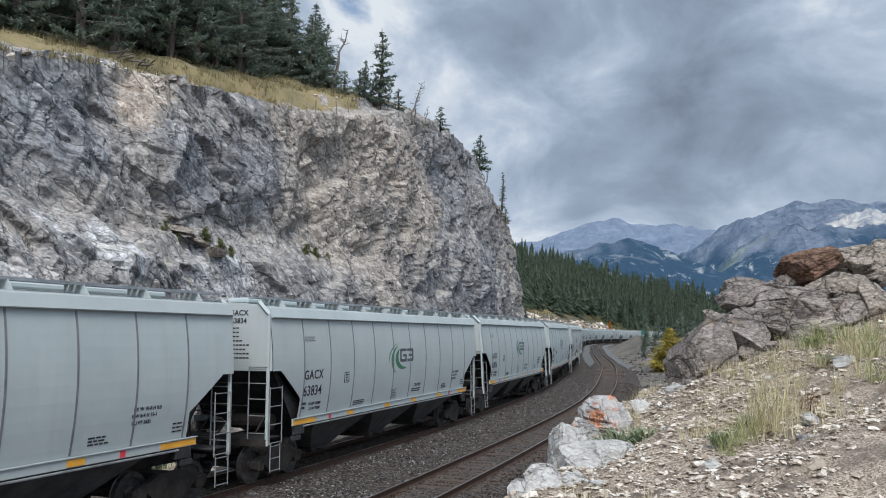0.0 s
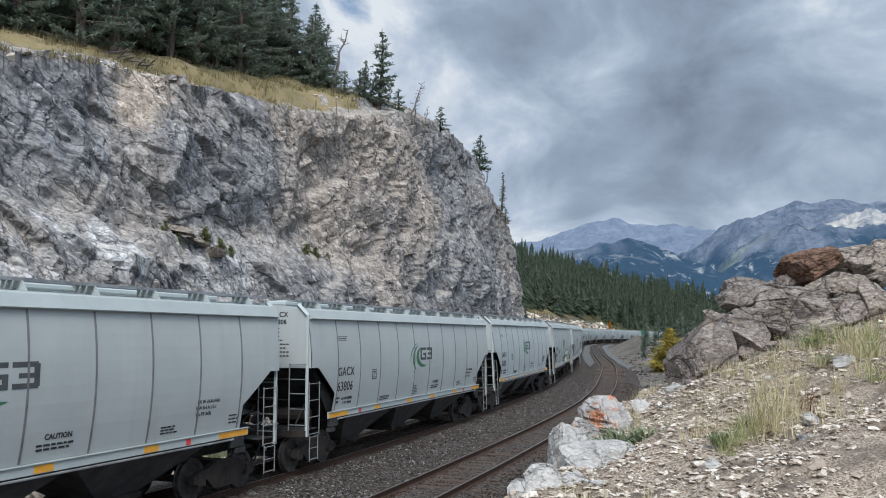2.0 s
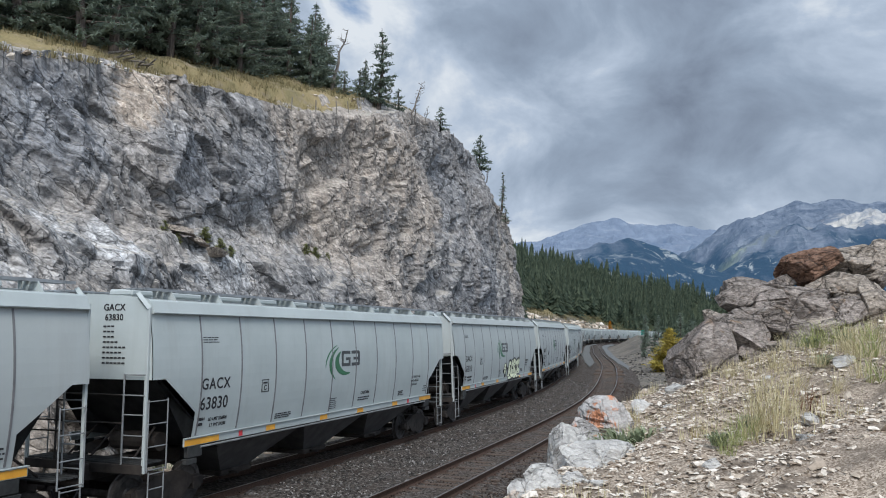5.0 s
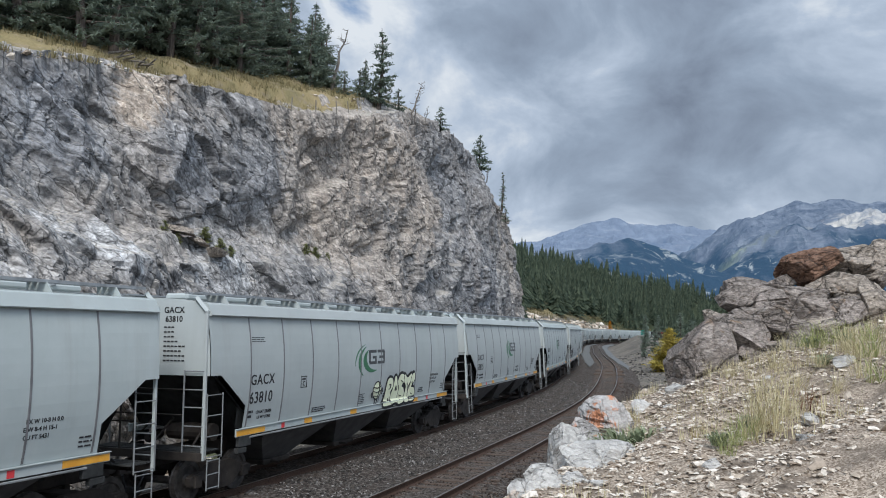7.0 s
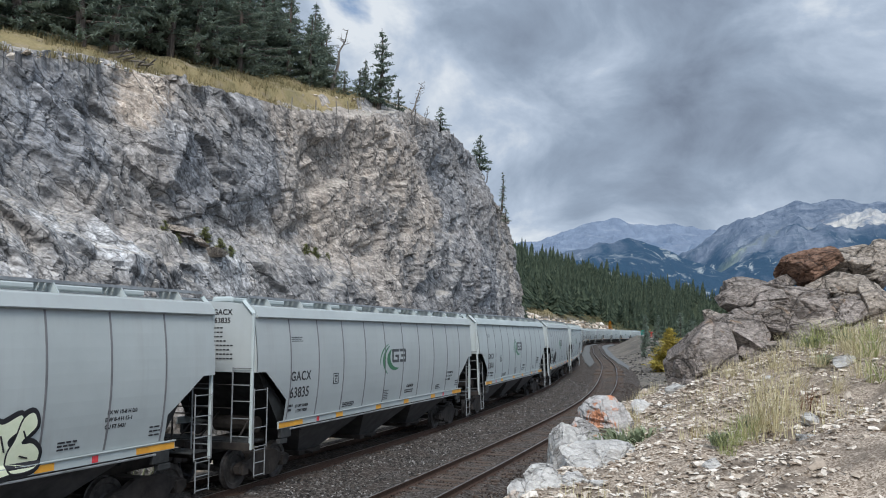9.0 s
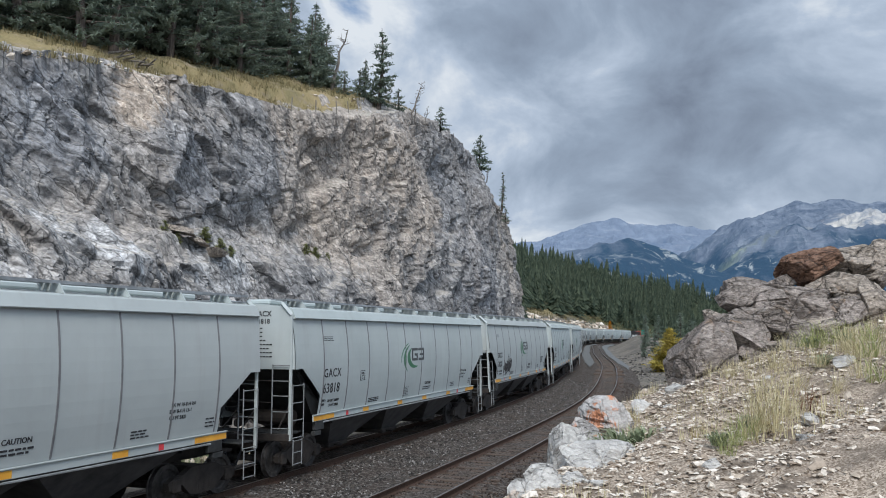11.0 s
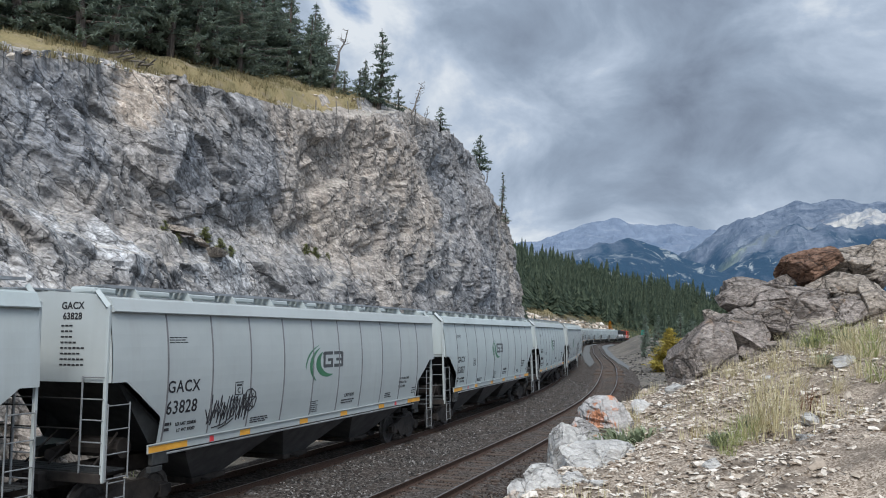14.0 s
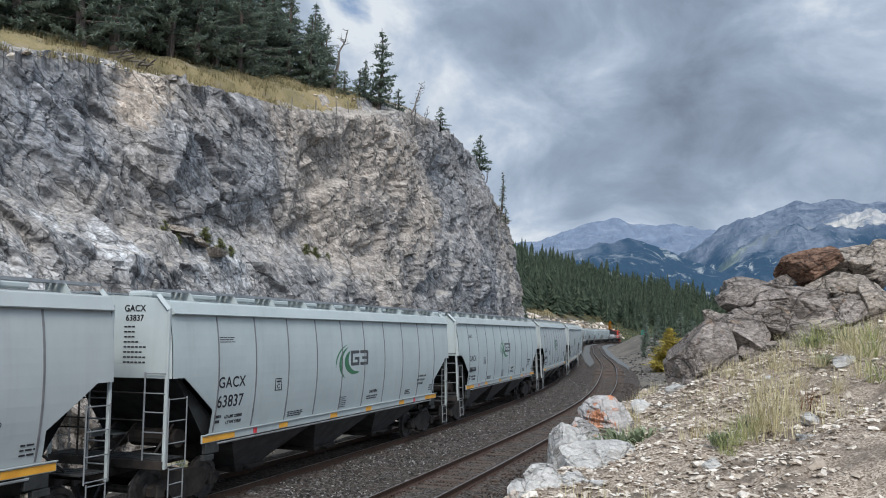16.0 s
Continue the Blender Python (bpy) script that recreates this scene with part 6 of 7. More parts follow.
    def top_place(rng, n):
        s, o = rng.uniform(2, 50, n), EDGE - 0.2 - 1.6 * rng.random(n)
        x0, y0, th = (np.interp(s, LS, q) for q in (LX, LY, LTH))
        x, y = x0 + o * np.cos(th), y0 - o * np.sin(th)
        return x, y, hill(s, o) + 0.15 + GRADE * s
    scatter("rubble", 420, top_place, lambda rng, n: 0.03 + 0.14 * rng.random(n) ** 4, "chip", "pale rubble along the top edge of the cliff", "rubble", 8, 0.7)


# ---- trees ----
def conifer_meshes(seed, h, wide, gaps=0.25, mat="needles", low=0.10, clump=0.24, whorl=0.27):
    rnd = random.Random(seed)
    bend = (rnd.uniform(-.03, .03), rnd.uniform(-.03, .03))

    def axis(t):
        return Vector((bend[0] * h * math.sin(t * 3), bend[1] * h * math.sin(t * 2.4), t * h))
    bm = bmesh.new()
    r0 = 0.022 * h + 0.03
    for i in range(8):
        a, b = i / 8, (i + 1) / 8
        rod(bm, axis(a), axis(b), r0 * (1 - a) + 0.012, r0 * (1 - b) + 0.012, 7)
    verts, faces = [], []
    t = low
    while t < 0.985:
        prof = (1 - t) ** 0.75 * (0.55 + 0.45 * min(1, (t - low + 0.06) / 0.2))
        for k in range(rnd.randint(4, 6)):
            if rnd.random() < gaps:
                continue
            a = rnd.uniform(0, 6.283)
            ln = max(0.18, wide * prof * rnd.uniform(0.55, 1.25))
            d = Vector((math.cos(a), math.sin(a), 0))
            droop, base = rnd.uniform(-0.25, 0.12), axis(t)
            tip = base + d * ln + Vector((0, 0, droop * ln + 0.1 * ln))
            rod(bm, base, tip, 0.012 + 0.012 * ln, 0.004, 3)
            steps = max(2, int(ln / (clump * 0.62)))
            for q in range(steps):
                f = 0.25 + 0.75 * (q + rnd.random()) / steps
                c = base.lerp(tip, f) + Vector((0, 0, -0.05 * ln * math.sin(f * 3)))
                for w in range(8):
                    u = Vector((rnd.gauss(0, 1), rnd.gauss(0, 1), rnd.gauss(0, 0.45)))
                    u = (u.normalized() + d * 0.5).normalized()
                    s = clump * rnd.uniform(0.55, 1.2) * (0.6 + 0.4 * (1 - t))
                    p = c + Vector((rnd.gauss(0, .25), rnd.gauss(0, .25), rnd.gauss(0, .16))) * clump
                    side = u.cross(Vector((rnd.gauss(0, .4), rnd.gauss(0, .4), 1))).normalized() * s * 0.17
                    n = len(verts)
                    verts += [tuple(p - u * s * 0.35), tuple(p + u * s * 0.25 - side * 1.1), tuple(p + u * s), tuple(p + u * s * 0.25 + side * 1.1)]
                    faces.append((n, n + 1, n + 2, n + 3))
        t += whorl / h * rnd.uniform(0.7, 1.3)
    return mesh("trunk", bm, M["bark"]), sheet("crown", verts, faces, M[mat], False)


def tree(meshes, x, y, z, turn, scale, label, group="", name="pine_tree", category="tree"):
    t = new(name)
    t.matrix_basis = pose(x, y, z, 0, 0, turn)
    for n, me in zip(("trunk", "crown"), meshes):
        ob = part(n, me, t)
        ob.scale = (scale, scale, scale)
    return tagged(t, label, category, group)


def snag(x, y, z, h, lean, turn, seed, twigs=14):
    rnd = random.Random(seed)
    bm = bmesh.new()
    pts = [Vector((lean * h * (i / 6) ** 1.3 + rnd.uniform(-.03, .03) * h, rnd.uniform(-.015, .015) * h, h * i / 6)) for i in range(7)]
    for i in range(6):
        rod(bm, pts[i], pts[i + 1], (0.036 * h) * (1 - i / 6.8), (0.036 * h) * (1 - (i + 1) / 6.8), 7)
    t = new("dead_tree")
    t.matrix_basis = pose(x, y, z, 0, 0, turn)
    part("trunk", bm, t, M["dead"])
    for k in range(twigs):
        f = rnd.uniform(0.35, 1.0)
        i = min(int(f * 6), 5)
        p = pts[i].lerp(pts[i + 1], f * 6 - i)
        a = rnd.uniform(0, 6.283)
        ln = h * rnd.uniform(0.07, 0.2) * (1.15 - f * 0.5)
        q = p + Vector((math.cos(a) * ln, math.sin(a) * ln, ln * rnd.uniform(0.0, 0.7)))
        bm = bmesh.new()
        rod(bm, p, q, 0.0075 * h, 0.010, 5)
        rod(bm, p.lerp(q, .55), q + Vector((rnd.uniform(-.3, .3) * ln, rnd.uniform(-.3, .3) * ln, ln * .35)), 0.012, 0.005, 4)
        part("branch", bm, t, M["dead"])
    return tagged(t, "bare grey dead tree leaning on the cliff top", "dead tree", "dead trees on the cliff top")


def woods():
    kinds = [conifer_meshes(100 + i, 7.5, 1.9 + 0.2 * i, 0.18, "needles", 0.05 if i % 2 else 0.10, 0.235, 0.25) for i in range(4)]
    rough = [conifer_meshes(120 + i, 7.5, 2.1 + 0.2 * i, 0.12, "needles", 0.05, 0.42, 0.34) for i in range(3)]
    rnd = random.Random(21)
    lab = "dark green pine with a dense ragged crown on the hill"
    for o0, gap, forms in ((-13.9, 2.0, kinds), (-16.0, 1.9, kinds), (-19.0, 2.0, rough), (-23.0, 2.4, rough), (-28.0, 2.8, rough)):
        s = 2.0
        while s < 62:
            s += gap * rnd.uniform(0.7, 1.35)
            o = o0 + rnd.uniform(-0.9, 0.8)
            p = beside(s, o)
            px = math.degrees(math.atan2(p.x, p.y))
            if px > (-8.6 if o0 > -17 else -12.5) or px < -33:
                continue
            z = float(hill(np.array([s]), np.array([o]))[0]) + GRADE * s
            high = rnd.uniform(0.85, 1.2) * float(np.interp(px, [-15, -10, -8], [1.0, 0.74, 0.6]))
            tree(rnd.choice(forms), p.x, p.y, z - 0.1, rnd.uniform(0, 360), high, lab, "pines on the hill")
    # single trees along the skyline
    slim = [conifer_meshes(201, 5.0, 1.35, 0.16, "needles", 0.10, 0.26, 0.22), conifer_meshes(202, 2.2, 0.95, 0.25, "needles", 0.10, 0.2, 0.2), conifer_meshes(203, 4.2, 1.7, 0.05, "needles", 0.14, 0.30, 0.20), conifer_meshes(204, 4.8, 0.55, 0.25, "needles", 0.02, 0.2, 0.24)]
    for k, s, o, z, sc, label in ((0, 40, -9.9, 18.84, 1.16, "tall open-crowned pine standing on the cliff top"), (1, 37, -11.2, 18.50, 0.9, "young dark pine on the cliff top"), (1, 39, -10.9, 18.88, 1.0, "young dark pine on the cliff top"),
                                  (1, 43, -9.5, 18.98, 0.85, "young dark pine on the cliff top"), (1, 51, -8.4, 19.56, 0.95, "young dark pine on the cliff top"), (2, 70, -8.6, 19.66, 1.0, "round-topped pine on the cliff shoulder"),
                                  (3, 84, -8.0, 17.92, 1.0, "thin spruce clinging to the cliff edge"), (0, 39, -10.6, 18.79, 0.6, "young dark pine on the cliff top"), (1, 85, -7.6, 16.66, 0.8, "low spruce bush on the cliff edge"), (2, 36.5, -12.6, 18.98, 1.0, "ragged dark pine on the cliff top"), (0, 34.5, -12.4, 18.31, 1.0, "ragged dark pine on the cliff top")):
        p = beside(s, o)
        tree(slim[k], p.x, p.y, min(z - 0.2, float(hill(np.array([s]), np.array([o]))[0]) + GRADE * s + 0.1), 40 * s, sc, label, "trees on the skyline")
    for s, o, z, h, lean, seed in ((37, -12.1, 18.79, 4.3, 0.22, 1), (45, -9.1, 19.08, 2.7, 0.28, 2), (45.6, -9.0, 19.08, 1.9, 0.05, 3), (47, -8.6, 19.17, 1.4, 0.15, 4), (72, -8.1, 19.17, 1.9, 0.1, 5)):
        p = beside(s, o)
        snag(p.x, p.y, min(z - 0.2, float(hill(np.array([s]), np.array([o]))[0]) + GRADE * s), h, lean, -15, seed)
    # one big pine with a bare stem at the front of the wood
    p = beside(17.2, -12.6)
    big = conifer_meshes(301, 8.5, 2.4, 0.2, "needles", 0.24, 0.25, 0.28)
    tree(big, p.x, p.y, float(hill(np.array([17.2]), np.array([-12.6]))[0]) - 0.1, 0, 1.0, "large dark pine with a bare lower trunk")


def spiky(rng, h, w, tiers, spikes):
    """A plain far conifer: ragged skirts one above another."""
    v, f = [], []
    for i in range(tiers):
        t = i / tiers
        z0, r = h * (0.06 + 0.94 * t), w * (1 - t) ** 0.85 * rng.uniform(0.8, 1.15)
        zt = z0 + h * 1.5 / tiers
        a0 = rng.uniform(0, 6.28)
        for k in range(spikes):
            a, b = a0 + 6.283 * k / spikes, a0 + 6.283 * (k + 0.95) / spikes
            m = (a + b) / 2
            rr = r * rng.uniform(0.7, 1.25)
            n = len(v)
            v += [(0, 0, zt), (rr * .62 * math.cos(a), rr * .62 * math.sin(a), z0 + h * 0.03), (rr * math.cos(m), rr * math.sin(m), z0 - h * rng.uniform(0.0, 0.05)), (rr * .62 * math.cos(b), rr * .62 * math.sin(b), z0 + h * 0.03)]
            f.append((n, n + 1, n + 2, n + 3))
    return np.array(v), np.array(f)


def far_woods():
    rng = np.random.default_rng(5)
    forms = [spiky(rng, 1.0, 0.21 + 0.035 * (i % 4), 10, 8) for i in range(10)]
    V, F, n = [], [], 0
    xs, ys, hs = [], [], []
    for s0, s1, o0, o1, num, h0, h1 in ((112, 215, -75, -13, 330, 8, 15), (180, 330, -110, -18, 620, 9, 17), (300, 480, -150, -22, 520, 10, 18), (430, 520, -200, 130, 350, 10, 18), (108, 190, -18, -8, 50, 3, 6)):
        s, o = rng.uniform(s0, s1, num), rng.uniform(o0, o1, num)
        x0, y0, th = (np.interp(s, LS, q) for q in (LX, LY, LTH))
        xs.append(x0 + o * np.cos(th)), ys.append(y0 - o * np.sin(th)), hs.append(rng.uniform(h0, h1, num))
    # valley side, right of the line
    s, o = rng.uniform(120, 420, 150), rng.uniform(21, 110, 150)
    x0, y0, th = (np.interp(s, LS, q) for q in (LX, LY, LTH))
    xs.append(x0 + o * np.cos(th)), ys.append(y0 - o * np.sin(th)), hs.append(rng.uniform(8, 13, 150))
    az, r = np.radians(rng.uniform(7, 30, 800)), rng.uniform(400, 660, 800)
    xs.append(r * np.sin(az)), ys.append(r * np.cos(az)), hs.append(rng.uniform(8, 14, 800))
    x, y, h = (np.concatenate(q) for q in (xs, ys, hs))
    s, o = along(x, y)
    keep = ((o < -15) | (o > 18) | ((o < -9) & (s < 190))) & ~((s > 215) & (s < 345) & (o > -18) & (o < 0))
    x, y, h = x[keep], y[keep], h[keep]
    z = land(x, y)
    for i in range(len(x)):
        v, f = forms[i % 10]
        a = rng.uniform(0, 6.28)
        c, q = math.cos(a), math.sin(a)
        w = np.stack([v[:, 0] * c - v[:, 1] * q, v[:, 0] * q + v[:, 1] * c, v[:, 2]], 1) * np.array([h[i] * rng.uniform(.8, 1.25), h[i] * rng.uniform(.8, 1.25), h[i]])
        V.append(w + np.array([x[i], y[i], z[i] - 0.3]))
        F.append(f + n)
        n += len(v)
    ob = new("conifer_forest", sheet("conifer_forest", np.concatenate(V), np.concatenate(F), M["needles_far"], False))
    tagged(ob, "dense dark conifer forest on the far hillside", "forest", kind="stuff")


def valley_trees():
    gold = conifer_meshes(401, 5.2, 2.9, 0.0, "needles_lime", 0.02, 0.55, 0.15)
    tree(gold, 27.2, 96.0, -0.7, 20, 1.0, "yellow-green autumn larch beside the gravel flat", "autumn larches", "larch_tree")
    gold2 = conifer_meshes(402, 4.2, 2.0, 0.0, "needles_gold", 0.02, 0.5, 0.18)
    tree(gold2, 34.2, 114.5, -1.2, 70, 0.95, "golden autumn larch behind the boulders", "autumn larches", "larch_tree")
    tree(gold2, 36.9, 118, -1.5, 170, 0.9, "golden autumn larch behind the boulders", "autumn larches", "larch_tree")
    p = beside(340, -11)
    tree(conifer_meshes(403, 5.0, 1.3, 0.1, "leaf_orange", 0.05, 0.6, 0.4), p.x, p.y, float(land([p.x], [p.y])[0]) + 0.6, 0, 1.0, "small bright orange autumn tree by the far curve", "autumn larches", "larch_tree")
    dark = [conifer_meshes(410 + i, 9.0, 2.2, 0.12, "needles", 0.04, 0.6, 0.4) for i in range(3)]
    for i, (x, y, z, sc) in enumerate(((35.2, 132, -2.5, 0.54), (39.6, 128, -3.0, 0.68), (32.3, 128, -1.5, 0.40), (44.4, 150, -4, 0.79), (50.2, 160, -5, 0.86), (42.5, 168, -2, 0.65), (57.9, 185, -5, 0.94), (38.1, 150, -2, 0.50), (28.9, 108, -1.2, 0.30), (54.0, 200, -3, 0.79), (63.7, 230, -4, 0.86))):
        tree(dark[i % 3], x, y, float(land([x], [y])[0]) - 0.2, 50 * i, sc, "dark green spruce on the valley side", "spruces on the valley side", "spruce_tree")
    for i, (s, o, sc) in enumerate(((122, -9, 0.42), (128, -12, 0.6), (150, -11, 0.45), (165, -13, 0.5), (205, -14, 0.5), (118, -10, 0.5), (140, -15, 0.62))):
        p = beside(s, o)
        tree(dark[i % 3], p.x, p.y, float(land([p.x], [p.y])[0]) - 0.2, 77 * i, sc, "dark green spruce on the slope past the cliff", "spruces past the cliff", "spruce_tree")


# ---- grass and small plants ----
def tuft_mesh(name, n, high, spread, mat, seed, thin=0.006, droop=0.5):
    rnd = random.Random(seed)
    v, f = [], []
    for _ in range(n):
        a, r = rnd.uniform(0, 6.283), spread * rnd.random() ** 0.7 * 0.35
        b = Vector((r * math.cos(a), r * math.sin(a), -0.03))
        h, a2 = high * rnd.uniform(0.45, 1.1), a + rnd.gauss(0, 0.7)
        lean = spread * rnd.uniform(0.2, 1.0)
        d, w = Vector((math.cos(a2), math.sin(a2), 0)), Vector((-math.sin(a2), math.cos(a2), 0)) * thin * rnd.uniform(.7, 1.4)
        k = len(v)
        p1 = b + d * lean * 0.22 + Vector((0, 0, h * 0.55))
        p2 = b + d * lean * 0.55 + Vector((0, 0, h * 0.92))
        p3 = b + d * lean * (0.75 + droop * 0.5) + Vector((0, 0, h * (1.05 - droop * 0.35 * rnd.random())))
        v += [tuple(q) for q in (b - w, b + w, p1 + w, p1 - w, p2 + w * .7, p2 - w * .7, p3)]
        f += [(k, k + 1, k + 2, k + 3), (k + 3, k + 2, k + 4, k + 5), (k + 5, k + 4, k + 6)]
    return sheet(name, v, f, M[mat], False)


def plants():
    g = "grass tufts on the bank"
    dry = [tuft_mesh("grass_tuft", 75, 0.50, 0.55, "grass_dry", 500 + i, 0.0026, 0.7) for i in range(3)]
    mixed = [tuft_mesh("grass_tuft", 70, 0.38, 0.5, "grass_green", 510 + i, 0.0030, 0.8) for i in range(2)]
    rnd = random.Random(6)
    spots = ((2.82, 7.2, 0.75, 0), (2.93, 7.1, 0.85, 0), (2.60, 6.9, 0.6, 1), (3.28, 7.7, 0.8, 0), (3.29, 8.2, 0.7, 0), (2.43, 6.7, 0.5, 1), (3.65, 8.3, 0.6, 0), (2.26, 6.4, 0.4, 1), (3.61, 9.4, 0.5, 0), (3.64, 10.2, 0.5, 0), (3.56, 10.6, 0.45, 0), (4.04, 9.8, 0.6, 0), (4.70, 10.2, 0.8, 1), (4.98, 10.4, 0.8, 1), (5.26, 10.6, 0.7, 1),
             (4.65, 9.0, 0.7, 0), (4.67, 8.7, 0.8, 1), (4.18, 8.0, 0.7, 0), (4.13, 7.6, 0.7, 1), (4.83, 9.6, 0.6, 0), (5.24, 9.8, 0.7, 1), (2.39, 10.0, 0.45, 0), (2.29, 10.2, 0.5, 0), (2.27, 10.6, 0.5, 0), (1.99, 8.4, 0.4, 0), (4.21, 9.0, 0.5, 0), (3.81, 7.8, 0.5, 0), (4.52, 10.6, 0.5, 0), (4.92, 11.0, 0.6, 1))
    for x, y, sc, kind in spots:
        me = (mixed if kind else dry)[rnd.randrange(2)]
        ob = new("grass_tuft", me)
        ob.matrix_basis = pose(x, y, float(land([x], [y])[0]) + 0.08, 0, 0, rnd.uniform(0, 360))
        ob.scale = (sc, sc, sc)
        tagged(ob, "tuft of green bunch grass on the stony bank" if kind else "tuft of dry straw-coloured bunch grass on the stony bank", "grass", g)
    sage = [tuft_mesh("sage_plant", 90, 0.2, 0.3, "sage", 530 + i, 0.012, 0.9) for i in range(2)]
    for x, y, sc in ((1.69, 8.15, 1.0), (1.88, 8.3, 1.1), (2.07, 8.2, .9), (1.54, 8.5, .8), (4.34, 9.2, .6), (4.73, 10.3, .6), (5.21, 10.4, .6), (2.41, 7.0, .6), (2.90, 7.6, .6)):
        ob = new("sage_plant", sage[rnd.randrange(2)])
        ob.matrix_basis = pose(x, y, float(land([x], [y])[0]) + 0.07, 0, 0, rnd.uniform(0, 360))
        ob.scale = (sc, sc, sc)
        tagged(ob, "low grey-green leafy weed among the stones", "weed", "weeds on the bank")
    red = tuft_mesh("dry_weed", 26, 0.34, 0.35, "twig_red", 540, 0.003, 0.5)
    for x, y, sc in ((3.43, 7.6, .7), (5.16, 8.9, 1.0), (5.40, 9.4, 1.0), (2.12, 8.9, .5), (4.25, 7.1, .6)):
        ob = new("dry_weed", red)
        ob.matrix_basis = pose(x, y, float(land([x], [y])[0]) + 0.07, 0, 0, rnd.uniform(0, 360))
        ob.scale = (sc, sc, sc)
        tagged(ob, "dry reddish-brown weed stalks on the bank", "weed", "weeds on the bank", "stuff")

    def lawn(name, n, place, high, mat, label, seed, blades=5, wide=0.02):
        rng = np.random.default_rng(seed)
        x, y, z = place(rng, n)
        n = len(x)
        a = rng.uniform(0, 6.28, (n, blades))
        h = high * rng.uniform(0.5, 1.2, (n, blades))
        bx, by = x[:, None] + rng.normal(0, .07, (n, blades)), y[:, None] + rng.normal(0, .07, (n, blades))
        dx, dy = np.cos(a), np.sin(a)
        lean = rng.uniform(0.1, 0.6, (n, blades)) * h
        z0 = np.broadcast_to(z[:, None], bx.shape)
        p = np.stack([np.stack([bx - dy * wide, by + dx * wide, z0 - .04], -1), np.stack([bx + dy * wide, by - dx * wide, z0 - .04], -1), np.stack([bx + dx * lean, by + dy * lean, z0 + h], -1)], 2)
        v = p.reshape(-1, 3)
        ob = new(name, sheet(name, v, np.arange(len(v)).reshape(-1, 3), M[mat], False))
        tagged(ob, label, "grass", kind="stuff")

    def hill_place(rng, n):
        s, o = rng.uniform(-6, 62, n), EDGE - 0.9 - 7 * rng.random(n) ** 1.2
        keep = fbm(s * 0.4, o * 0.8, 0, 3, 91) > -0.35
        s, o = s[keep], o[keep]
        x0, y0, th = (np.interp(s, LS, q) for q in (LX, LY, LTH))
        return x0 + o * np.cos(th), y0 - o * np.sin(th), hill(s, o) + GRADE * s + 0.12
    lawn("hill_grass", 9000, hill_place, 0.30, "hill_grass", "dry golden grass along the top of the cliff", 1)

    def bank_place(rng, n):
        s, o = rng.uniform(-5, 8, n), rng.uniform(10.2, 17, n)
        x0, y0, th = (np.interp(s, LS, q) for q in (LX, LY, LTH))
        x, y = x0 + o * np.cos(th), y0 - o * np.sin(th)
        keep = (fbm(x * 0.8, y * 0.8, 0, 3, 92) + 0.08 * (x - 3.6) > 0.22) & (y > 4)
        x, y = x[keep], y[keep]
        return x, y, land(x, y) + 0.08
    lawn("bank_grass", 4200, bank_place, 0.15, "grass_dry", "thin dry grass over the stony bank", 2, 5, 0.004)

    def slope_place(rng, n):
        s, o = rng.uniform(110, 420, n), -8 - 30 * rng.random(n)
        x0, y0, th = (np.interp(s, LS, q) for q in (LX, LY, LTH))
        x, y = x0 + o * np.cos(th), y0 - o * np.sin(th)
        return x, y, land(x, y)
    lawn("slope_grass", 7000, slope_place, 0.6, "hill_grass", "dry grass on the slope past the cliff", 3, 4, 0.09)
    lawn("foot_grass", 900, strip_place(0, 40, -5.4, -4.2, lambda s, o, le: -0.64 + 0 * s), 0.35, "sage", "green weeds at the foot of the cliff", 4, 5, 0.02)
    # green shrubs on the cliff's ledge
    bush = conifer_meshes(601, 1.2, 0.7, 0.05, "shrub", 0.02, 0.26, 0.12)
    for i, (s, up, sc) in enumerate(((16.3, 7.4, 0.42), (16.9, 7.1, 0.36), (18.4, 7.3, 0.5), (18.9, 7.0, 0.4), (19.3, 6.8, 0.34), (26.6, 7.6, 0.4), (27.6, 7.5, 0.44), (28.4, 7.4, 0.34), (8.0, 10.6, 0.4))):
        p = on_cliff(s, up)
        tree(bush, p.x, p.y, p.z - 0.12, 50 * i, sc, "small green shrub rooted on the cliff ledge", "shrubs on the ledge", "shrub", "shrub")


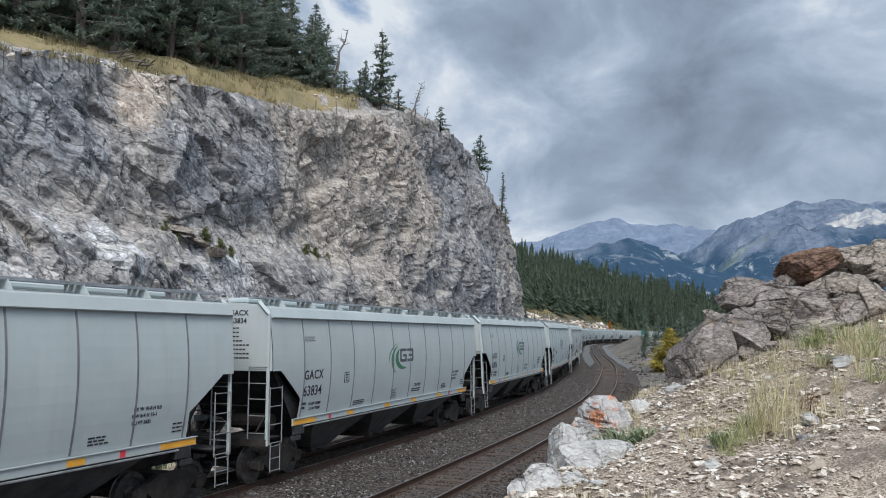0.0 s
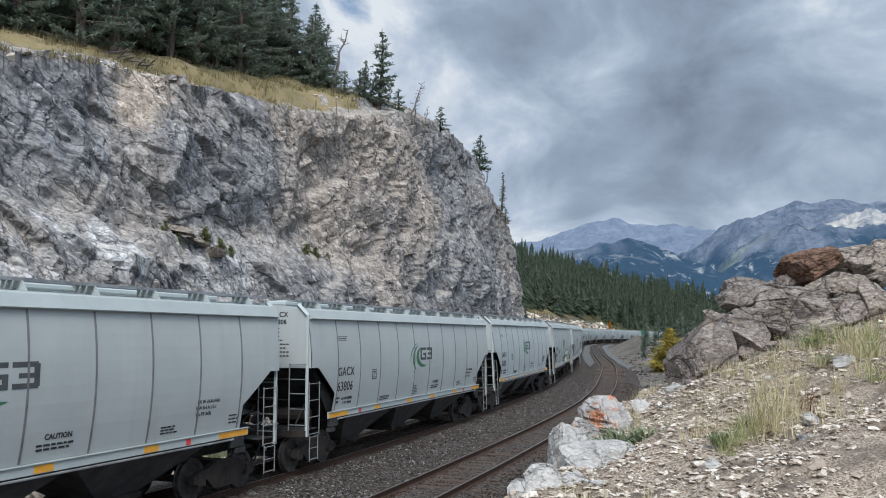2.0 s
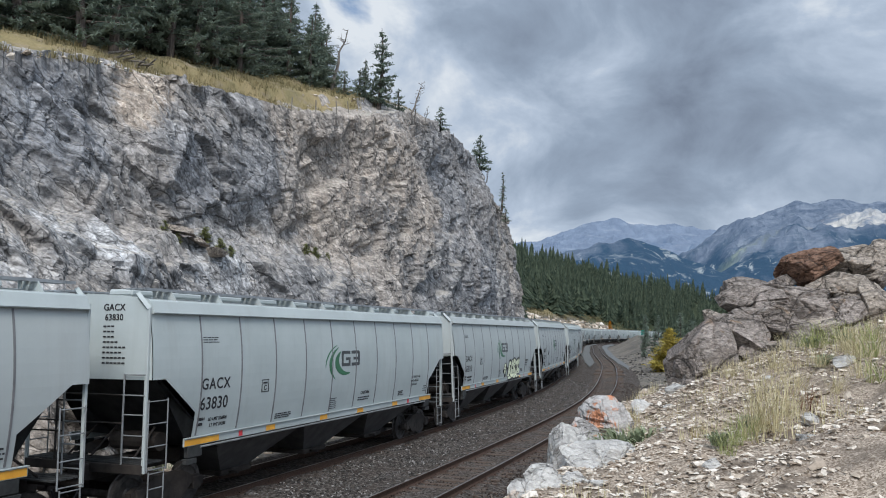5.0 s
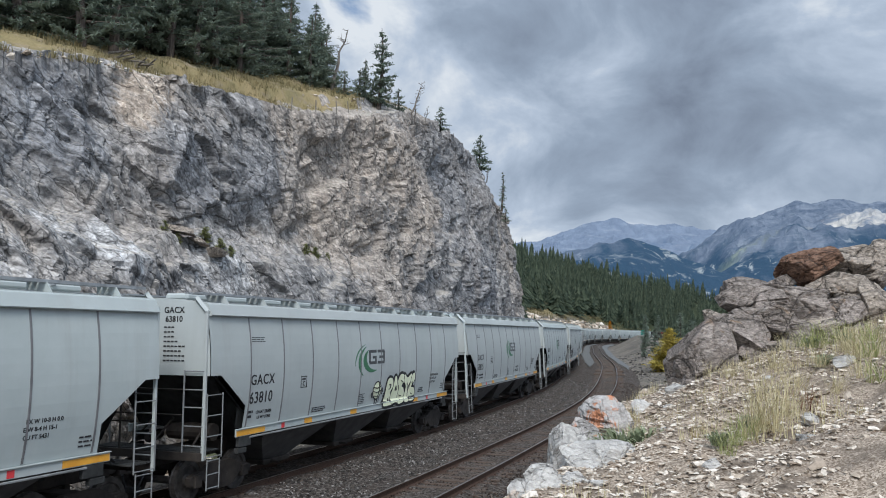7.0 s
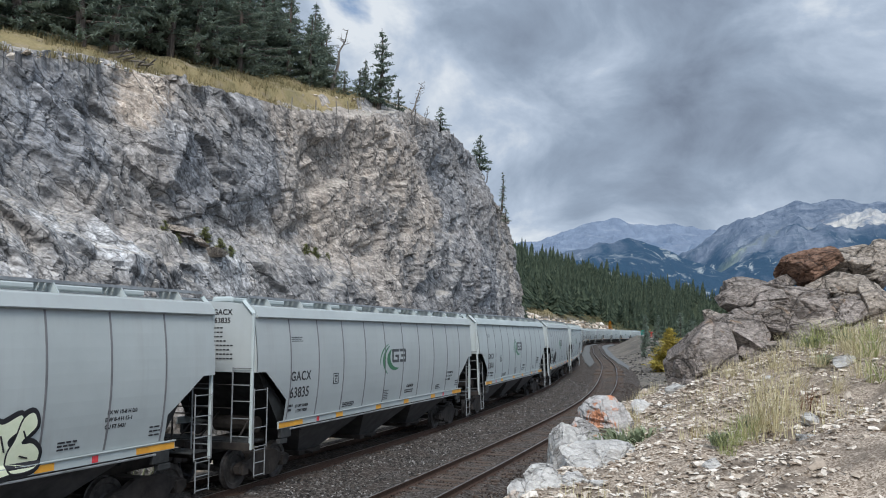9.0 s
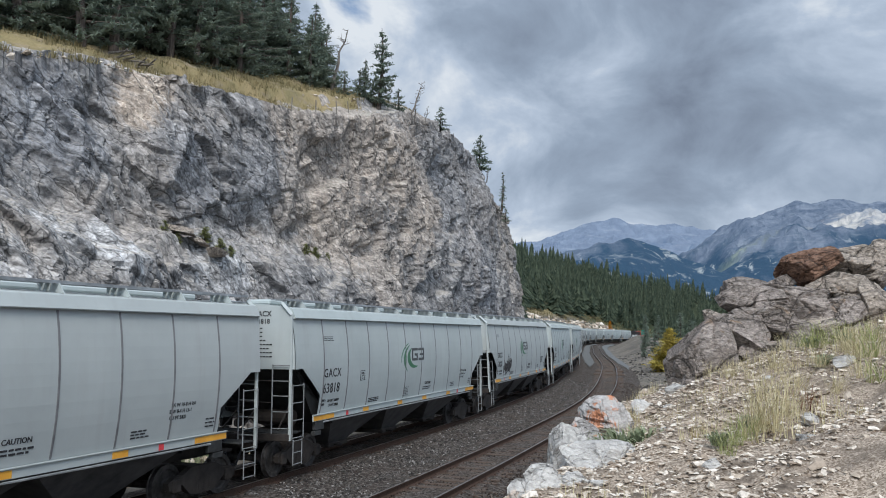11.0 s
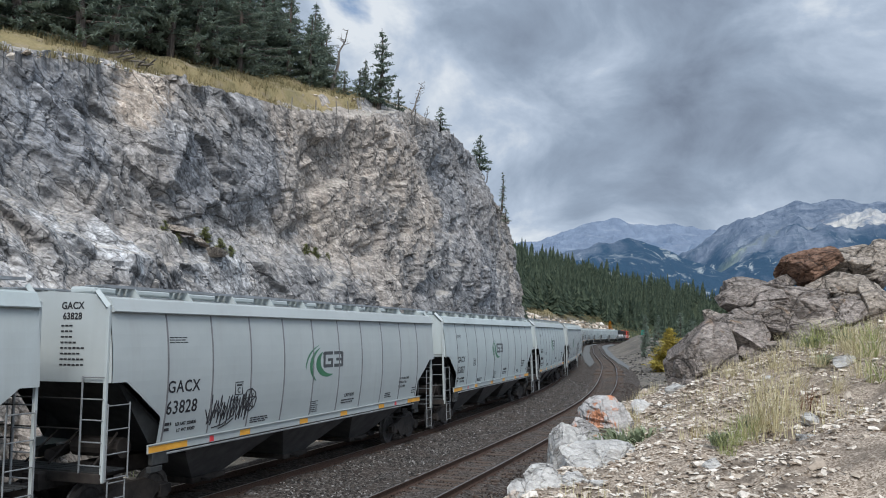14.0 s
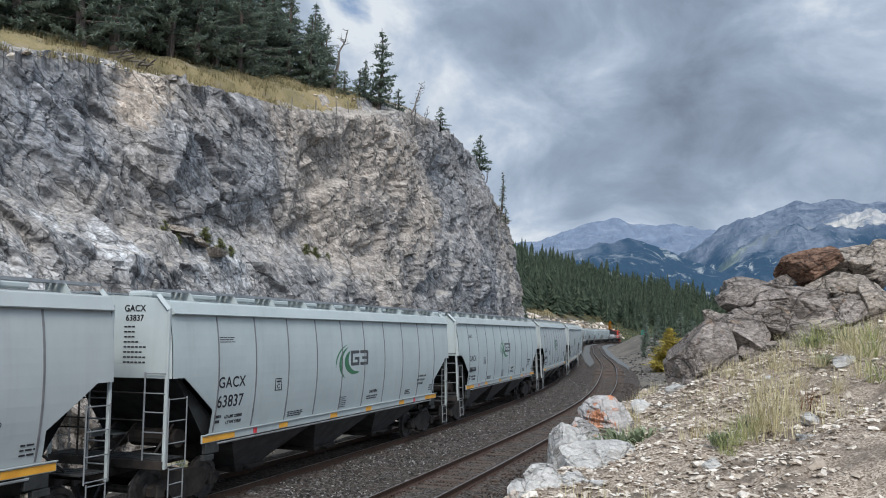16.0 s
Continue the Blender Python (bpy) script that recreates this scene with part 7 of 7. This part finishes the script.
def cliff_extras():
    for i, (s, up, size) in enumerate(((8.7, 10.35, (1.1, 0.8, 0.22)), (8.6, 10.1, (1.2, 0.8, 0.25)), (8.9, 9.85, (1.0, 0.8, 0.25)), (17.2, 7.5, (1.2, 0.9, 0.3)), (17.9, 7.1, (0.9, 0.8, 0.35)), (18.2, 6.7, (1.1, 0.8, 0.4)))):
        p = on_cliff(s, up)
        rock_at("stone_slab", "pale flat stone slab resting on the cliff ledge", "pale_boulder" if i < 3 else "tan_boulder", p.x + 0.35, p.y - 0.2, p.z + 0.05, size, 700 + i, 20 * i, 8, "slab", "slabs on the ledge", 3)
    for i, (s, o, r) in enumerate(((14.0, -10.6, .24), (14.9, -10.5, .26), (15.2, -10.7, .2), (15.5, -10.3, .2), (13.0, -10.7, .16), (10.5, -10.6, .2), (11.6, -10.9, .16), (44, -9.6, .4))):
        p = beside(s, o, float(hill(np.array([s]), np.array([o]))[0]))
        rock_at("pale_rock", "small pale rock lying in the grass on the cliff top", "pale_boulder", p.x, p.y, p.z + r * 0.5, (r * 1.2, r, r), 720 + i, 33 * i, 0, "rock", "rocks on the cliff top", 3)
    rnd = random.Random(9)
    for i in range(9):
        p = beside(17.3 + rnd.uniform(-.8, .9), -11.6 + rnd.uniform(-.4, .4))
        z = float(hill(*(np.array([q]) for q in (17.3, -11.6)))[0])
        bm = bmesh.new()
        a, ln = rnd.uniform(-.5, .5), rnd.uniform(0.8, 1.9)
        rod(bm, (-ln / 2 * math.cos(a), -ln / 2 * math.sin(a), 0), (ln / 2 * math.cos(a), ln / 2 * math.sin(a), rnd.uniform(-.2, .35)), 0.06, 0.03, 7)
        ob = new("fallen_branch", mesh("fallen_branch", bm, M["dead"]))
        ob.matrix_basis = pose(p.x, p.y, z + 0.12 + 0.04 * i, 0, 0, -25)
        tagged(ob, "weathered grey fallen branch in the cliff-top grass", "branch", "fallen branches")
    # sign by the far curve, small fence posts on the edge
    sign = new("trackside_sign")
    sign.matrix_basis = pose(43.1, 171.0, 2.1, 0, 0, -14)
    bm = bmesh.new()
    box(bm, -0.65, 0.65, -0.03, 0.0, 1.1, 2.1, 0.01)
    part("panel", bm, sign, M["sign_green"])
    for x in (-0.45, 0.45):
        bm = bmesh.new()
        box(bm, x - 0.04, x + 0.04, 0.0, 0.08, -0.4, 2.1, 0.005)
        part("post", bm, sign, M["post_steel"])
    tagged(sign, "small green trackside sign on two posts", "sign")
    for i, (s, o) in enumerate(((27.0, -9.6), (29.6, -9.5), (32.5, -9.6), (34.5, -9.7))):
        p = beside(s, o, float(hill(np.array([s]), np.array([o]))[0]))
        bm = bmesh.new()
        rod(bm, (0, 0, -0.3), (0.04, 0, 0.95), 0.035, 0.028, 7)
        ob = new("fence_post", mesh("fence_post", bm, M["dead"]))
        ob.matrix_basis = pose(p.x, p.y, p.z + 0.1, 2 * i, -3 * i, 0)
        tagged(ob, "thin weathered wooden post on the cliff edge", "post", "posts on the cliff edge")
    # timber crossing boards on the second track
    for s in (70.5, 77.0):
        for q in (-1.05, 0.0, 1.05):
            bm = bmesh.new()
            box(bm, -0.5, 0.5, -0.42, 0.42, -0.16, -0.02, 0.02)
            ob = new("crossing_board", mesh("crossing_board", bm, M["sleeper"]))
            ob.matrix_basis = on_track(s, APART) @ pose(0, q, 0)
            tagged(ob, "grey timber crossing board between the rails", "board", "boards of the crossing")


outcrop()
stones()
woods()
far_woods()
valley_trees()
plants()
cliff_extras()


# ---- what moves ----
def motions():
    for s, ob, n in TRAIN:
        walk(ob, [(i * 0.5, rolling(s - gone(i * 0.5))) for i in range(33)])
        if n > 8:
            continue
        # wheels roll towards the camera
        steps = [i / 15 for i in range(241)]
        for bogie in ob.children:
            if bogie.name.startswith("bogie"):
                for w in bogie.children:
                    if w.name.startswith("wheelset"):
                        q = 0.89 if w.location.x > 0 else -0.89
                        walk(w, [(t, Matrix.Translation((q, 0, 0.457)) @ Matrix.Rotation(-gone(t) / 0.457, 4, "Y")) for t in steps])


motions()
